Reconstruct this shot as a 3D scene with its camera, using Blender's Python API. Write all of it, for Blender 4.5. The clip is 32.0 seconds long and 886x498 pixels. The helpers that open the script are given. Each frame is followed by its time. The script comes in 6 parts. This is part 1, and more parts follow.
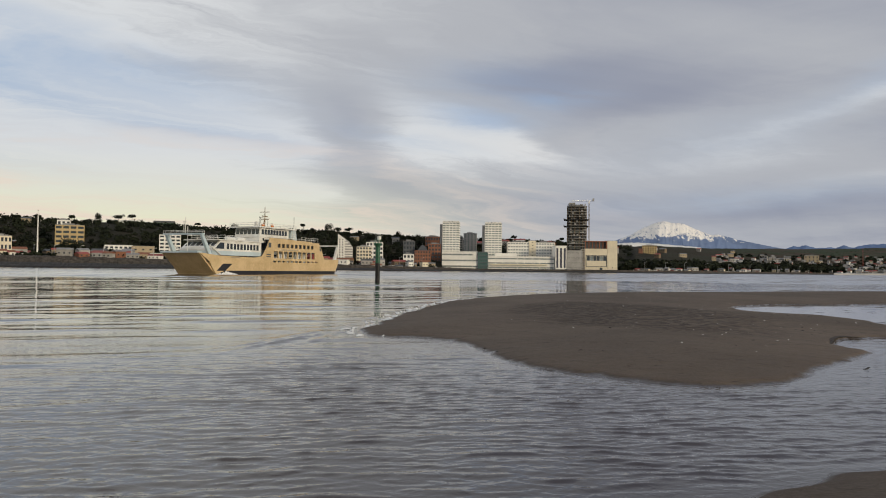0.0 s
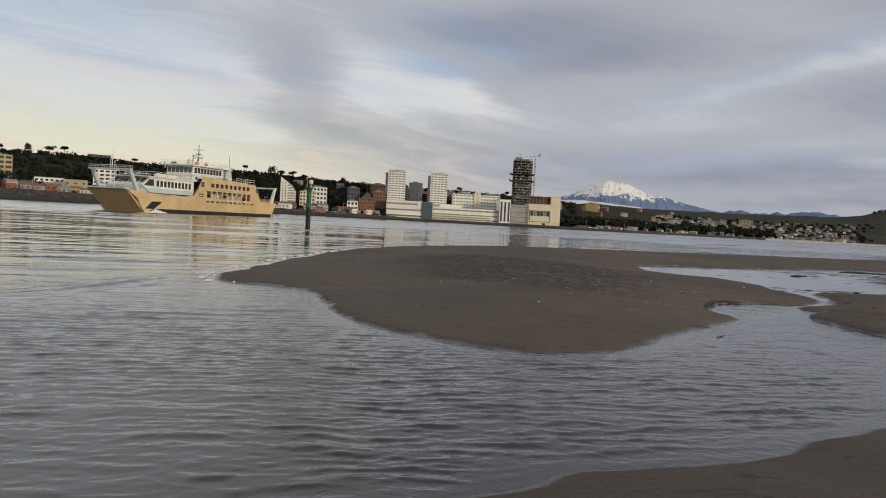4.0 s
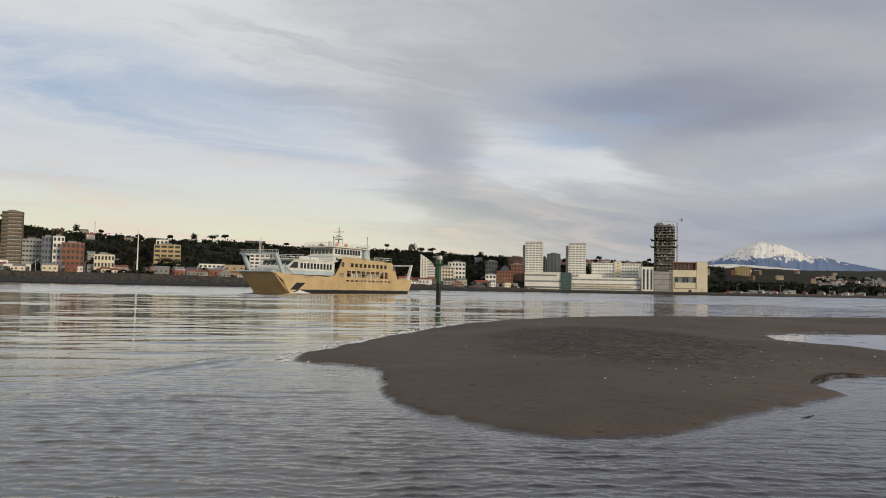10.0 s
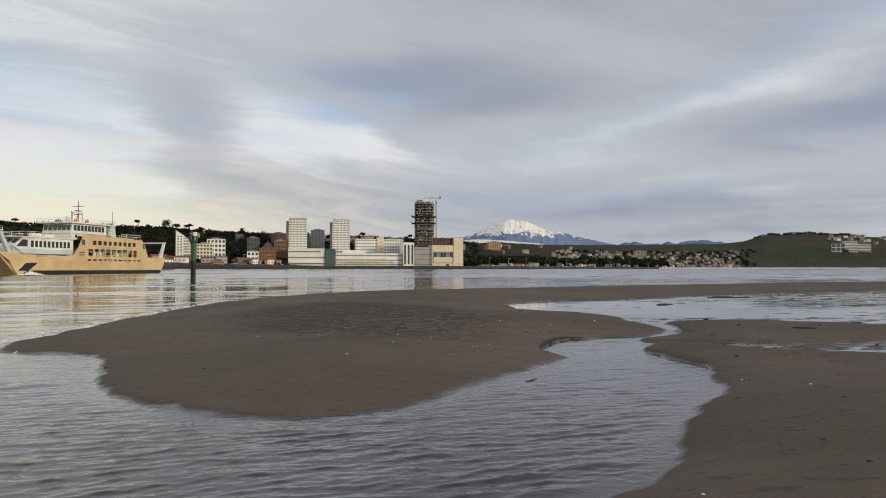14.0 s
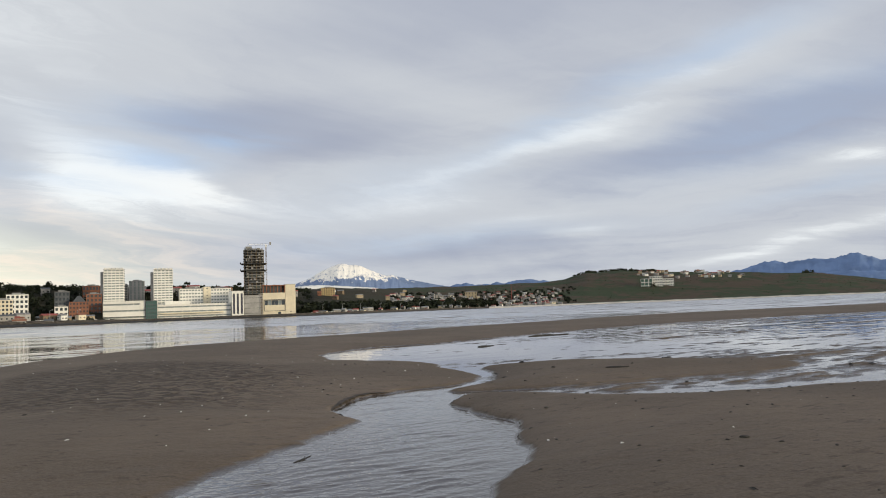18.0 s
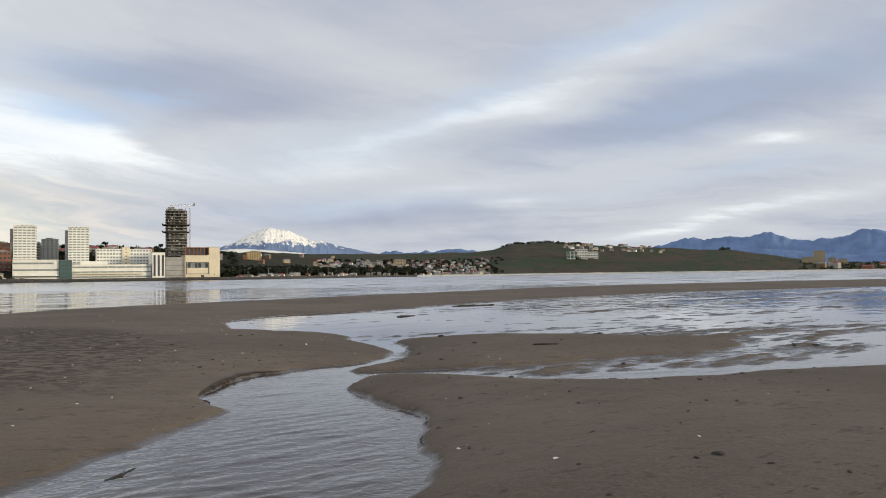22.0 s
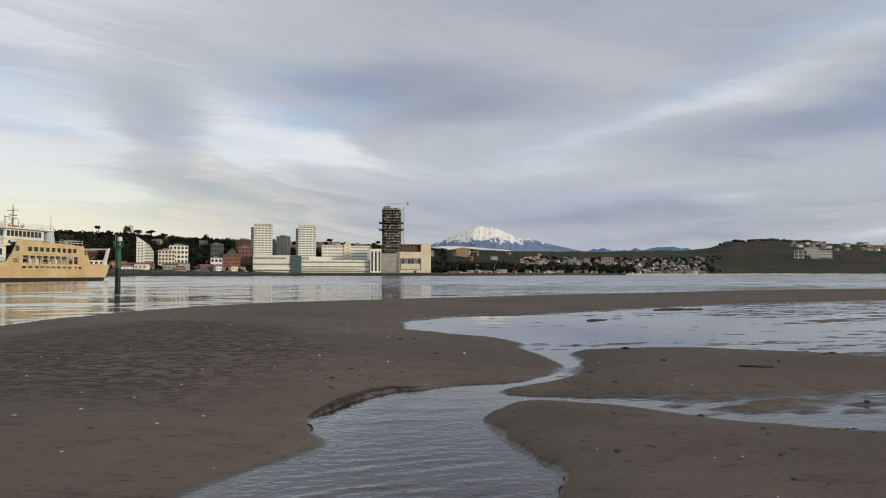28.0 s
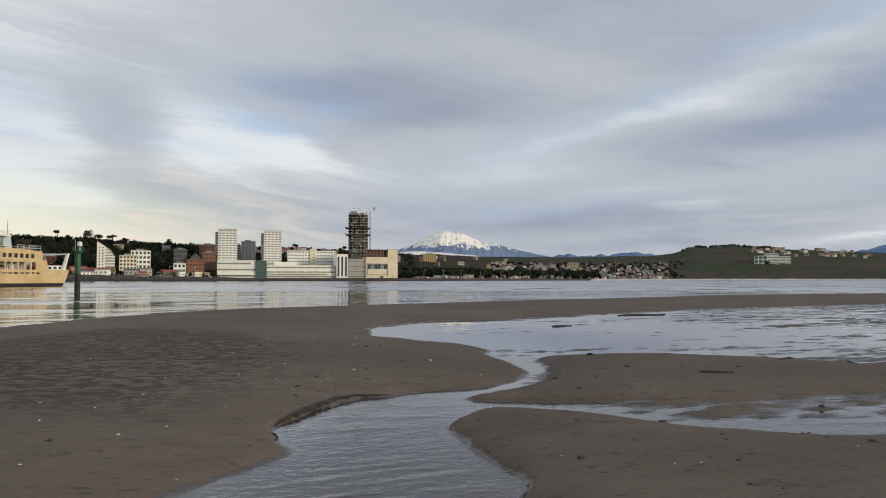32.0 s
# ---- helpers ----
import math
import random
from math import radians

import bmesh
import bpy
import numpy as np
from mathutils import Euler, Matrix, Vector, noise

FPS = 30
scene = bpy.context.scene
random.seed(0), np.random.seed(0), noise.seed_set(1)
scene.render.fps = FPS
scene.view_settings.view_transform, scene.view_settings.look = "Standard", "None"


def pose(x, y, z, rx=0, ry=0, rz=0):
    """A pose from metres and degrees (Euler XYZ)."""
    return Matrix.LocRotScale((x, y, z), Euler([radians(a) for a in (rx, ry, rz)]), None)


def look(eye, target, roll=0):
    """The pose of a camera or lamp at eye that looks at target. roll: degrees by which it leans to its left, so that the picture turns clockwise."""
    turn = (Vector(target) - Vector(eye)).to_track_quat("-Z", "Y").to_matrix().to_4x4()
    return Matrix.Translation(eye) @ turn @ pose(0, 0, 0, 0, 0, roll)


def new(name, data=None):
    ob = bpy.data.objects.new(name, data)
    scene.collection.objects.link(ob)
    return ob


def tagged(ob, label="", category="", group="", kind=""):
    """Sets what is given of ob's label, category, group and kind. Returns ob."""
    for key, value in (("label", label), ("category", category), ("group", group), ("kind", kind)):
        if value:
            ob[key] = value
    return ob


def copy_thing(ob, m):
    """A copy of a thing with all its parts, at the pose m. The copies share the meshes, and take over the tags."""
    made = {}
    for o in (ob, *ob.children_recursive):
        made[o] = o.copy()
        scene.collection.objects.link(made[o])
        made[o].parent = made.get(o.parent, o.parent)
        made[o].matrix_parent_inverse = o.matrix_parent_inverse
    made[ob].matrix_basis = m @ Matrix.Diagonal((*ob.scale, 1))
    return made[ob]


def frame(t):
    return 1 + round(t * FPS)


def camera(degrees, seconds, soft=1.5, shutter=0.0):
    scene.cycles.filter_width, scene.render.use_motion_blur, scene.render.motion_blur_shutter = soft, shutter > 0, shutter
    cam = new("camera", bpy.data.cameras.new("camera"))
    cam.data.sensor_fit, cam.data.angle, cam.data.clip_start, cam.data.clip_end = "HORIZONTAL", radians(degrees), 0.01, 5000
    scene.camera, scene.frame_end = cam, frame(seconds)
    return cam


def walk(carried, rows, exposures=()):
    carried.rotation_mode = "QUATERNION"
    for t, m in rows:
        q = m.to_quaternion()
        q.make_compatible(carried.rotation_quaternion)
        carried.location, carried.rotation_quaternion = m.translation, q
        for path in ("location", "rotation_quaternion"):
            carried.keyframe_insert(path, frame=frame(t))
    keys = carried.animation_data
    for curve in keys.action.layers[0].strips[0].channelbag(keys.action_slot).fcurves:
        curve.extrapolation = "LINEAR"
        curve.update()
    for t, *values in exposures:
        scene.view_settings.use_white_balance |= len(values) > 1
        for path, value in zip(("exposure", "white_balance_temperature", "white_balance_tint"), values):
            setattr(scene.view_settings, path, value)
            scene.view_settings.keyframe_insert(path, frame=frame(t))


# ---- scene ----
import functools

cam = camera(61.4, 32.0, soft=1.0)
PATH = [
    (0, (-0.548, -3.407, 1.429), (-0.551, -1.408, 1.485), 0.6),
    (0.5, (-0.431, -3.245, 1.427), (-0.449, -1.245, 1.47), 0.9),
    (1, (-0.319, -3.11, 1.425), (-0.319, -1.111, 1.453), 1.1),
    (1.5, (-0.229, -3.029, 1.418), (-0.148, -1.031, 1.432), 1.3),
    (2, (-0.096, -2.945, 1.408), (0.066, -0.952, 1.411), 1.6),
    (2.5, (0.098, -2.804, 1.404), (0.25, -0.81, 1.397), 1.2),
    (4.5, (1.458, -2.04, 1.416), (1.605, -0.047, 1.333), 3.5),
    (5, (1.688, -1.883, 1.418), (1.823, 0.112, 1.361), 2.2),
    (5.5, (1.803, -1.767, 1.42), (1.869, 0.232, 1.382), 1.2),
    (6, (1.865, -1.684, 1.423), (1.873, 0.316, 1.405), 1.2),
    (6.5, (2.056, -1.607, 1.45), (1.97, 0.391, 1.448), 1.2),
    (7, (2.328, -1.542, 1.474), (2.106, 0.445, 1.489), 1.5),
    (7.5, (2.582, -1.506, 1.489), (2.224, 0.46, 1.548), 1.1),
    (8, (2.69, -1.516, 1.499), (2.251, 0.433, 1.595), 1.1),
    (8.5, (2.675, -1.562, 1.498), (2.23, 0.384, 1.62), 1.0),
    (9, (2.589, -1.633, 1.491), (2.207, 0.327, 1.613), 0.8),
    (9.5, (2.489, -1.71, 1.491), (2.192, 0.264, 1.604), 1.0),
    (10, (2.462, -1.77, 1.489), (2.231, 0.214, 1.596), 1.1),
    (10.5, (2.506, -1.8, 1.485), (2.324, 0.189, 1.588), 1.1),
    (11, (2.568, -1.792, 1.477), (2.428, 0.201, 1.568), 1.0),
    (11.5, (2.594, -1.741, 1.481), (2.496, 0.256, 1.556), 0.9),
    (12, (2.612, -1.668, 1.485), (2.572, 0.33, 1.551), 0.7),
    (12.5, (2.639, -1.599, 1.482), (2.682, 0.399, 1.542), 0.5),
    (13, (2.686, -1.559, 1.47), (2.828, 0.435, 1.52), 0.4),
    (13.5, (2.734, -1.519, 1.469), (2.99, 0.464, 1.515), 0.2),
    (14, (2.823, -1.417, 1.474), (3.216, 0.543, 1.524), 0.1),
    (14.5, (2.961, -1.25, 1.505), (3.494, 0.676, 1.577), -0.2),
    (15, (3.123, -1.115, 1.494), (3.752, 0.782, 1.569), -0.3),
    (15.5, (3.348, -0.979, 1.493), (4.054, 0.891, 1.568), -0.5),
    (17.5, (3.957, -0.118, 1.5), (4.734, 1.718, 1.655), -1.4),
    (18, (4.051, 0.042, 1.518), (4.866, 1.862, 1.679), -2.2),
    (18.5, (4.181, 0.244, 1.508), (5.015, 2.054, 1.671), -2.9),
    (19, (4.353, 0.525, 1.496), (5.234, 2.311, 1.683), -3.1),
    (19.5, (4.438, 0.768, 1.522), (5.37, 2.527, 1.715), -4.1),
    (20, (4.587, 1.004, 1.509), (5.538, 2.755, 1.681), -4.3),
    (20.5, (4.766, 1.217, 1.503), (5.725, 2.966, 1.656), -3.5),
    (21, (4.896, 1.411, 1.499), (5.886, 3.144, 1.629), -2.9),
    (21.5, (5.027, 1.586, 1.51), (6.024, 3.317, 1.611), -2.0),
    (22, (5.235, 1.761, 1.484), (6.218, 3.502, 1.555), -0.8),
    (22.5, (5.432, 1.95, 1.479), (6.423, 3.686, 1.518), -0.4),
    (23, (5.589, 2.149, 1.494), (6.581, 3.885, 1.504), -0.3),
    (23.5, (5.755, 2.307, 1.475), (6.711, 4.064, 1.463), -0.1),
    (24, (5.926, 2.442, 1.492), (6.813, 4.234, 1.475), -0.1),
    (24.5, (6.061, 2.671, 1.472), (6.901, 4.486, 1.451), -0.4),
    (25, (6.178, 2.829, 1.477), (6.97, 4.666, 1.444), -0.8),
    (25.5, (6.348, 2.989, 1.492), (7.062, 4.856, 1.453), -0.9),
    (26, (6.464, 3.176, 1.481), (7.084, 5.077, 1.45), -0.9),
    (26.5, (6.543, 3.345, 1.494), (7.07, 5.274, 1.49), -0.6),
    (28.5, (6.692, 3.384, 1.54), (7.163, 5.326, 1.618), 0.0),
    (29, (6.679, 3.368, 1.543), (7.173, 5.304, 1.625), 0.2),
    (29.5, (6.695, 3.369, 1.549), (7.212, 5.299, 1.626), -0.0),
    (30, (6.705, 3.371, 1.542), (7.239, 5.297, 1.615), 0.1),
    (30.5, (6.697, 3.367, 1.54), (7.242, 5.29, 1.611), 0.3),
    (31, (6.687, 3.354, 1.55), (7.237, 5.276, 1.621), 0.2),
    (31.5, (6.677, 3.347, 1.558), (7.231, 5.267, 1.633), 0.1),
    (32, (6.679, 3.337, 1.567), (7.236, 5.255, 1.649), 0.0),
]
EXPOSURES = [(0, -0.24, 6430, 10), (5, -0.28, 6430, 10), (9, -0.27, 6430, 10), (13, -0.20, 6410, 10), (15.5, 0.10, 6400, 9), (18, 0.20, 6410, 8), (21, 0.26, 6420, 8),
             (24, 0.27, 6330, 8), (26, 0.09, 6330, 8), (29, -0.10, 6270, 8), (32, -0.04, 6270, 8)]
walk(cam, [(t, look(eye, aim, roll)) for t, eye, aim, roll in PATH], EXPOSURES)

# ---- sky and sun ----
SUN_AZ, SUN_EL = 132.0, 9.0     # degrees from +y to the right, and above the horizon


def direction(az, el):
    a, e = radians(az), radians(el)
    return Vector((math.sin(a) * math.cos(e), math.cos(a) * math.cos(e), math.sin(e)))


class Graph:
    """A small helper to wire shader nodes."""

    def __init__(self, tree):
        self.tree = tree
        tree.nodes.clear()

    def node(self, kind, operation=None, use_clamp=None, data_type=None, smooth=False, sky_type=None):
        n = self.tree.nodes.new(kind)
        if operation:
            n.operation = operation
        if use_clamp is not None:
            n.use_clamp = use_clamp
        if data_type:
            n.data_type = data_type
        if smooth:
            n.interpolation_type = "SMOOTHSTEP"
        if sky_type:
            n.sky_type = sky_type
        return n

    def put(self, socket, value):
        if isinstance(value, bpy.types.NodeSocket):
            self.tree.links.new(value, socket)
        elif value is not None:
            socket.default_value = value

    def math(self, op, a, b=None, c=None, clamp=False):
        n = self.node("ShaderNodeMath", operation=op, use_clamp=clamp)
        for socket, value in zip(n.inputs, (a, b, c)):
            self.put(socket, value)
        return n.outputs[0]

    def vec(self, op, a, b=None, scale=None):
        n = self.node("ShaderNodeVectorMath", operation=op)
        self.put(n.inputs[0], a)
        if b is not None:
            self.put(n.inputs[1], b)
        if scale is not None:
            self.put(n.inputs[3], scale)
        return n.outputs[1] if op in ("DOT_PRODUCT", "LENGTH") else n.outputs[0]

    def mix(self, fac, a, b):
        n = self.node("ShaderNodeMix", data_type="RGBA")
        self.put(n.inputs[0], fac)
        for socket, value in ((n.inputs[6], a), (n.inputs[7], b)):
            self.put(socket, (*value, 1) if isinstance(value, tuple) and len(value) == 3 else value)
        return n.outputs[2]

    def ramp(self, x, lo, hi, a=0.0, b=1.0):
        n = self.node("ShaderNodeMapRange", smooth=True)
        for socket, value in zip(n.inputs, (x, lo, hi, a, b)):
            self.put(socket, value)
        return n.outputs[0]

    def noise(self, at, scale, detail=4.0, rough=0.55, distortion=0.0):
        n = self.node("ShaderNodeTexNoise")
        self.put(n.inputs["Vector"], at)
        n.inputs["Scale"].default_value, n.inputs["Detail"].default_value = scale, detail
        n.inputs["Roughness"].default_value, n.inputs["Distortion"].default_value = rough, distortion
        return n.outputs[0]

    def stretch(self, at, scale=(1, 1, 1), turn=0.0):
        n = self.node("ShaderNodeMapping")
        self.put(n.inputs[0], at)
        n.inputs["Scale"].default_value, n.inputs["Rotation"].default_value = scale, (0, 0, radians(turn))
        return n.outputs[0]


def build_world():
    world = bpy.data.worlds.new("sky")
    scene.world = world
    world.use_nodes = True
    g = Graph(world.node_tree)
    ray = g.node("ShaderNodeTexCoord").outputs["Generated"]
    split = g.node("ShaderNodeSeparateXYZ")
    g.put(split.inputs[0], ray)
    x, y, z = split.outputs
    clear = g.node("ShaderNodeTexSky", sky_type="NISHITA")
    clear.sun_disc = False
    clear.sun_elevation, clear.sun_rotation = radians(SUN_EL), radians(SUN_AZ)
    clear.air_density, clear.dust_density = 1.0, 1.5
    # clouds lie on a flat layer overhead, so they draw out towards the horizon
    up = g.math("ADD", g.math("MAXIMUM", z, 0.0), 0.16)
    flat = g.node("ShaderNodeCombineXYZ")
    g.put(flat.inputs[0], g.math("DIVIDE", x, up))
    g.put(flat.inputs[1], g.math("DIVIDE", y, up))
    layer = flat.outputs[0]

    def blob(az, el, wide, high, tilt=0.0):
        """How far a direction lies inside a long cloud or gap, 1 at its middle."""
        d = direction(az, el)
        right = Vector((d.y, -d.x, 0)).normalized()
        above = right.cross(d)
        ct, st = math.cos(radians(tilt)), math.sin(radians(tilt))
        a, b = right * ct + above * st, above * ct - right * st
        u = g.math("DIVIDE", g.vec("DOT_PRODUCT", warped, tuple(a)), math.sin(radians(wide)))
        v = g.math("DIVIDE", g.vec("DOT_PRODUCT", warped, tuple(b)), math.sin(radians(high)))
        near = g.math("ADD", g.math("MULTIPLY", u, u), g.math("MULTIPLY", v, v))
        ahead = g.ramp(g.vec("DOT_PRODUCT", warped, tuple(d)), 0.1, 0.6)
        return g.math("MULTIPLY", g.math("POWER", 2.718, g.math("MULTIPLY", near, -1.0)), ahead)

    wobble = g.node("ShaderNodeTexNoise")
    g.put(wobble.inputs["Vector"], g.stretch(layer, (0.5, 0.9, 1), 12))
    wobble.inputs["Scale"].default_value, wobble.inputs["Detail"].default_value = 1.3, 7.0
    wobble.inputs["Roughness"].default_value = 0.6
    warped = g.vec("ADD", ray, g.vec("SCALE", g.vec("SUBTRACT", wobble.outputs[1], (0.5, 0.5, 0.5)), scale=g.ramp(z, 0.03, 0.26, 0.03, 0.11)))

    side = g.math("MULTIPLY", g.math("ARCTAN2", x, y), 57.2958)

    def drawn(along, bearing, length, width, detail, rough, twist):
        """Cloud drawn out into streaks along a bearing, in degrees from +y to the right."""
        turned = g.stretch(along, (1, 1, 1), bearing)
        return g.noise(g.stretch(turned, (1 / width, 1 / length, 1)), 1.0, detail, rough, twist)

    # two sets of streaks cross the sky: one runs off to the right of the view, the other to the left
    over = g.ramp(side, 0.0, 40.0)
    bent = g.vec("ADD", layer, g.vec("SCALE", g.vec("SUBTRACT", wobble.outputs[1], (0.5, 0.5, 0.5)), scale=0.9))
    fine_streaks = g.mix(over, drawn(bent, 58, 1.9, 0.50, 6.0, 0.58, 0.7), drawn(bent, -44, 2.0, 0.60, 6.0, 0.56, 0.8))
    wisps = g.mix(over, drawn(bent, 62, 0.8, 0.17, 6.0, 0.62, 0.9), drawn(bent, -46, 0.9, 0.22, 6.0, 0.62, 0.9))
    long_streaks = g.noise(g.stretch(layer, (0.42, 0.70, 1)), 0.62, 6.0, 0.52, 0.9)
    cover = g.math("ADD", g.math("MULTIPLY", long_streaks, 0.58), g.math("ADD", g.math("MULTIPLY", fine_streaks, 0.25), g.math("MULTIPLY", wisps, 0.17)))
    torn = g.ramp(g.math("ADD", g.math("MULTIPLY", fine_streaks, 0.6), g.math("MULTIPLY", wisps, 0.4)), 0.34, 0.66, 0.72, 1.30)

    # cloud shade from dark bellies to lit streaks
    shade = g.math("SUBTRACT", cover, 0.5)
    shade = g.math("MULTIPLY", shade, 1.9)
    masses = 0.0
    for az, el, wide, high, tilt, gain in SKY_WEST + SKY_MIDDLE + SKY_EAST:
        masses = g.math("ADD", masses, g.math("MULTIPLY", blob(az, el, wide, high, tilt), gain))
    shade = g.math("ADD", shade, g.math("MULTIPLY", masses, torn))
    low = g.ramp(z, 0.0, 0.22, 1.0, 0.0)
    shade = g.math("ADD", shade, g.math("MULTIPLY", low, g.ramp(side, 8.0, -24.0, 0.0, 0.18)))
    dark, mid, lit = (0.33, 0.355, 0.44), (0.525, 0.54, 0.575), (0.82, 0.835, 0.84)
    cloud = g.mix(g.ramp(shade, -0.42, 0.06), dark, mid)
    cloud = g.mix(g.ramp(shade, 0.02, 0.60), cloud, lit)
    # thin places let the blue through
    gap = 0.0
    for az, el, wide, high, tilt, gain in SKY_GAPS:
        gap = g.math("ADD", gap, g.math("MULTIPLY", blob(az, el, wide, high, tilt), gain))
    gap = g.math("MULTIPLY", gap, g.ramp(fine_streaks, 0.30, 0.66), clamp=True)
    blue = g.mix(0.80, g.vec("SCALE", clear.outputs[0], scale=0.10), (0.40, 0.55, 0.80))
    colour = g.mix(gap, cloud, blue)
    # the low light warms the air above the horizon towards the sun
    sunward = g.math("MULTIPLY", g.ramp(side, 14.0, -22.0), g.ramp(z, 0.02, 0.16, 1.0, 0.0))
    colour = g.mix(g.math("MULTIPLY", sunward, 0.85), colour, (0.97, 0.94, 0.60))
    rosy = g.math("MULTIPLY", g.ramp(fine_streaks, 0.45, 0.7), g.math("MULTIPLY", g.ramp(side, 25.0, -20.0), g.ramp(z, 0.04, 0.24, 1.0, 0.0)))
    colour = g.mix(rosy, colour, (0.95, 0.79, 0.66))
    # below the horizon the world is dull water
    colour = g.mix(g.ramp(z, -0.02, 0.0, 1.0, 0.0), colour, (0.16, 0.17, 0.18))
    back = g.node("ShaderNodeBackground")
    g.put(back.inputs[0], colour)
    back.inputs[1].default_value = 1.0
    out = g.node("ShaderNodeOutputWorld")
    g.put(out.inputs[0], back.outputs[0])


# az, el, half-width, half-height (degrees), tilt, gain: lit streaks and dark bellies
SKY_WEST = [
    # (-46, 34) is centred out of view: added to brighten the water on the left
    (-38.0, 8.0, 24.0, 10.0, 0, 0.34), (-46.0, 34.0, 36.0, 22.0, 0, 1.20), (-24.0, 9.0, 16.0, 4.5, -6, 0.16), (-22.0, 10.4, 12.0, 1.2, -6, 0.58), (-20.0, 7.0, 10.0, 0.8, -6, 0.50),
    (-27.0, 5.2, 12.0, 0.8, -5, 0.30), (-38.0, 9.5, 9.0, 1.4, -4, 0.34), (-36.0, 12.0, 9.0, 0.8, -3, 0.20), (-40.0, 16.5, 9.0, 1.0, -4, 0.30), (-14.0, 6.0, 9.0, 0.7, -5, 0.22), (-16.0, 13.6, 8.0, 1.6, -10, -0.20),
]
SKY_MIDDLE = [
    (4.0, 4.6, 12.0, 2.6, 0, -0.26), (22.0, 4.6, 12.0, 2.2, 0, -0.14),
    # (16, 42) is an unseen dark patch, added to dim the near water
    (16.0, 42.0, 30.0, 19.0, 0, -0.85), (0.8, 10.2, 5.2, 1.7, -4, 0.70), (-2.0, 8.8, 4.0, 0.9, -6, 0.26), (6.5, 8.9, 5.0, 0.9, -10, 0.26), (2.5, 7.2, 8.0, 0.8, -4, 0.12),
    (7.5, 14.2, 9.0, 2.4, 8, -0.40), (-7.2, 10.4, 3.2, 4.6, 26, -0.46), (13.0, 12.0, 9.0, 1.7, 10, -0.30), (-4.0, 6.6, 4.0, 1.2, -12, -0.18), (10.0, 20.0, 14.0, 2.2, 6, -0.10), (2.0, 15.2, 5.0, 1.4, 0, -0.14),
]
SKY_EAST = [
    (45.3, 16.4, 9.0, 1.8, 20, 0.24), (35.0, 13.4, 9.0, 1.2, 16, 0.26), (43.0, 10.8, 10.0, 1.6, 8, -0.32), (56.0, 12.5, 9.0, 2.0, 10, -0.22), (53.0, 4.6, 8.0, 0.55, 9, 0.34), (46.0, 3.1, 6.0, 0.4, 8, 0.20),
    (54.0, 9.0, 2.6, 0.45, 4, 0.40), (22.0, 8.0, 10.0, 1.0, 4, 0.18), (30.0, 6.4, 9.0, 0.6, 5, 0.16), (27.0, 4.6, 10.0, 0.6, 3, -0.12), (34.5, 5.3, 2.6, 0.35, 3, 0.26), (26.0, 10.6, 8.0, 1.0, 12, 0.16),
]
SKY_GAPS = [
    (-36.0, 12.5, 18.0, 4.5, -4, 0.40), (-20.0, 12.0, 12.0, 3.0, -10, 0.25), (20.0, 9.5, 10.0, 2.0, 8, 0.25), (50.0, 12.0, 12.0, 2.5, 10, 0.30), (3.0, 14.5, 7.0, 2.0, 0, 0.30),
    (-24.0, 14.2, 9.0, 1.6, -12, 0.42), (-33.0, 12.8, 8.0, 1.2, -10, 0.38), (-40.0, 14.5, 8.0, 2.6, -6, 0.60), (-36.0, 7.0, 11.0, 0.9, -4, 0.40), (-18.0, 9.8, 9.0, 0.8, -8, 0.45),
    (2.5, 11.6, 4.5, 0.8, -4, 0.75), (8.5, 12.9, 3.0, 0.7, 0, 0.6), (-3.0, 9.8, 5.0, 0.8, -8, 0.5), (44.0, 17.0, 7.0, 1.2, 18, 0.5), (33.0, 14.0, 6.0, 1.2, 22, 0.5), (20.0, 5.2, 14.0, 0.9, 2, 0.35), (52.0, 7.0, 8.0, 0.8, 8, 0.3),
]
build_world()

sun = new("sun", bpy.data.lights.new("sun", "SUN"))
sun.data.energy, sun.data.angle, sun.data.color = 2.5, radians(12), (1.0, 0.85, 0.61)
sun.matrix_world = look(tuple(direction(SUN_AZ, SUN_EL) * 50), (0, 0, 0))

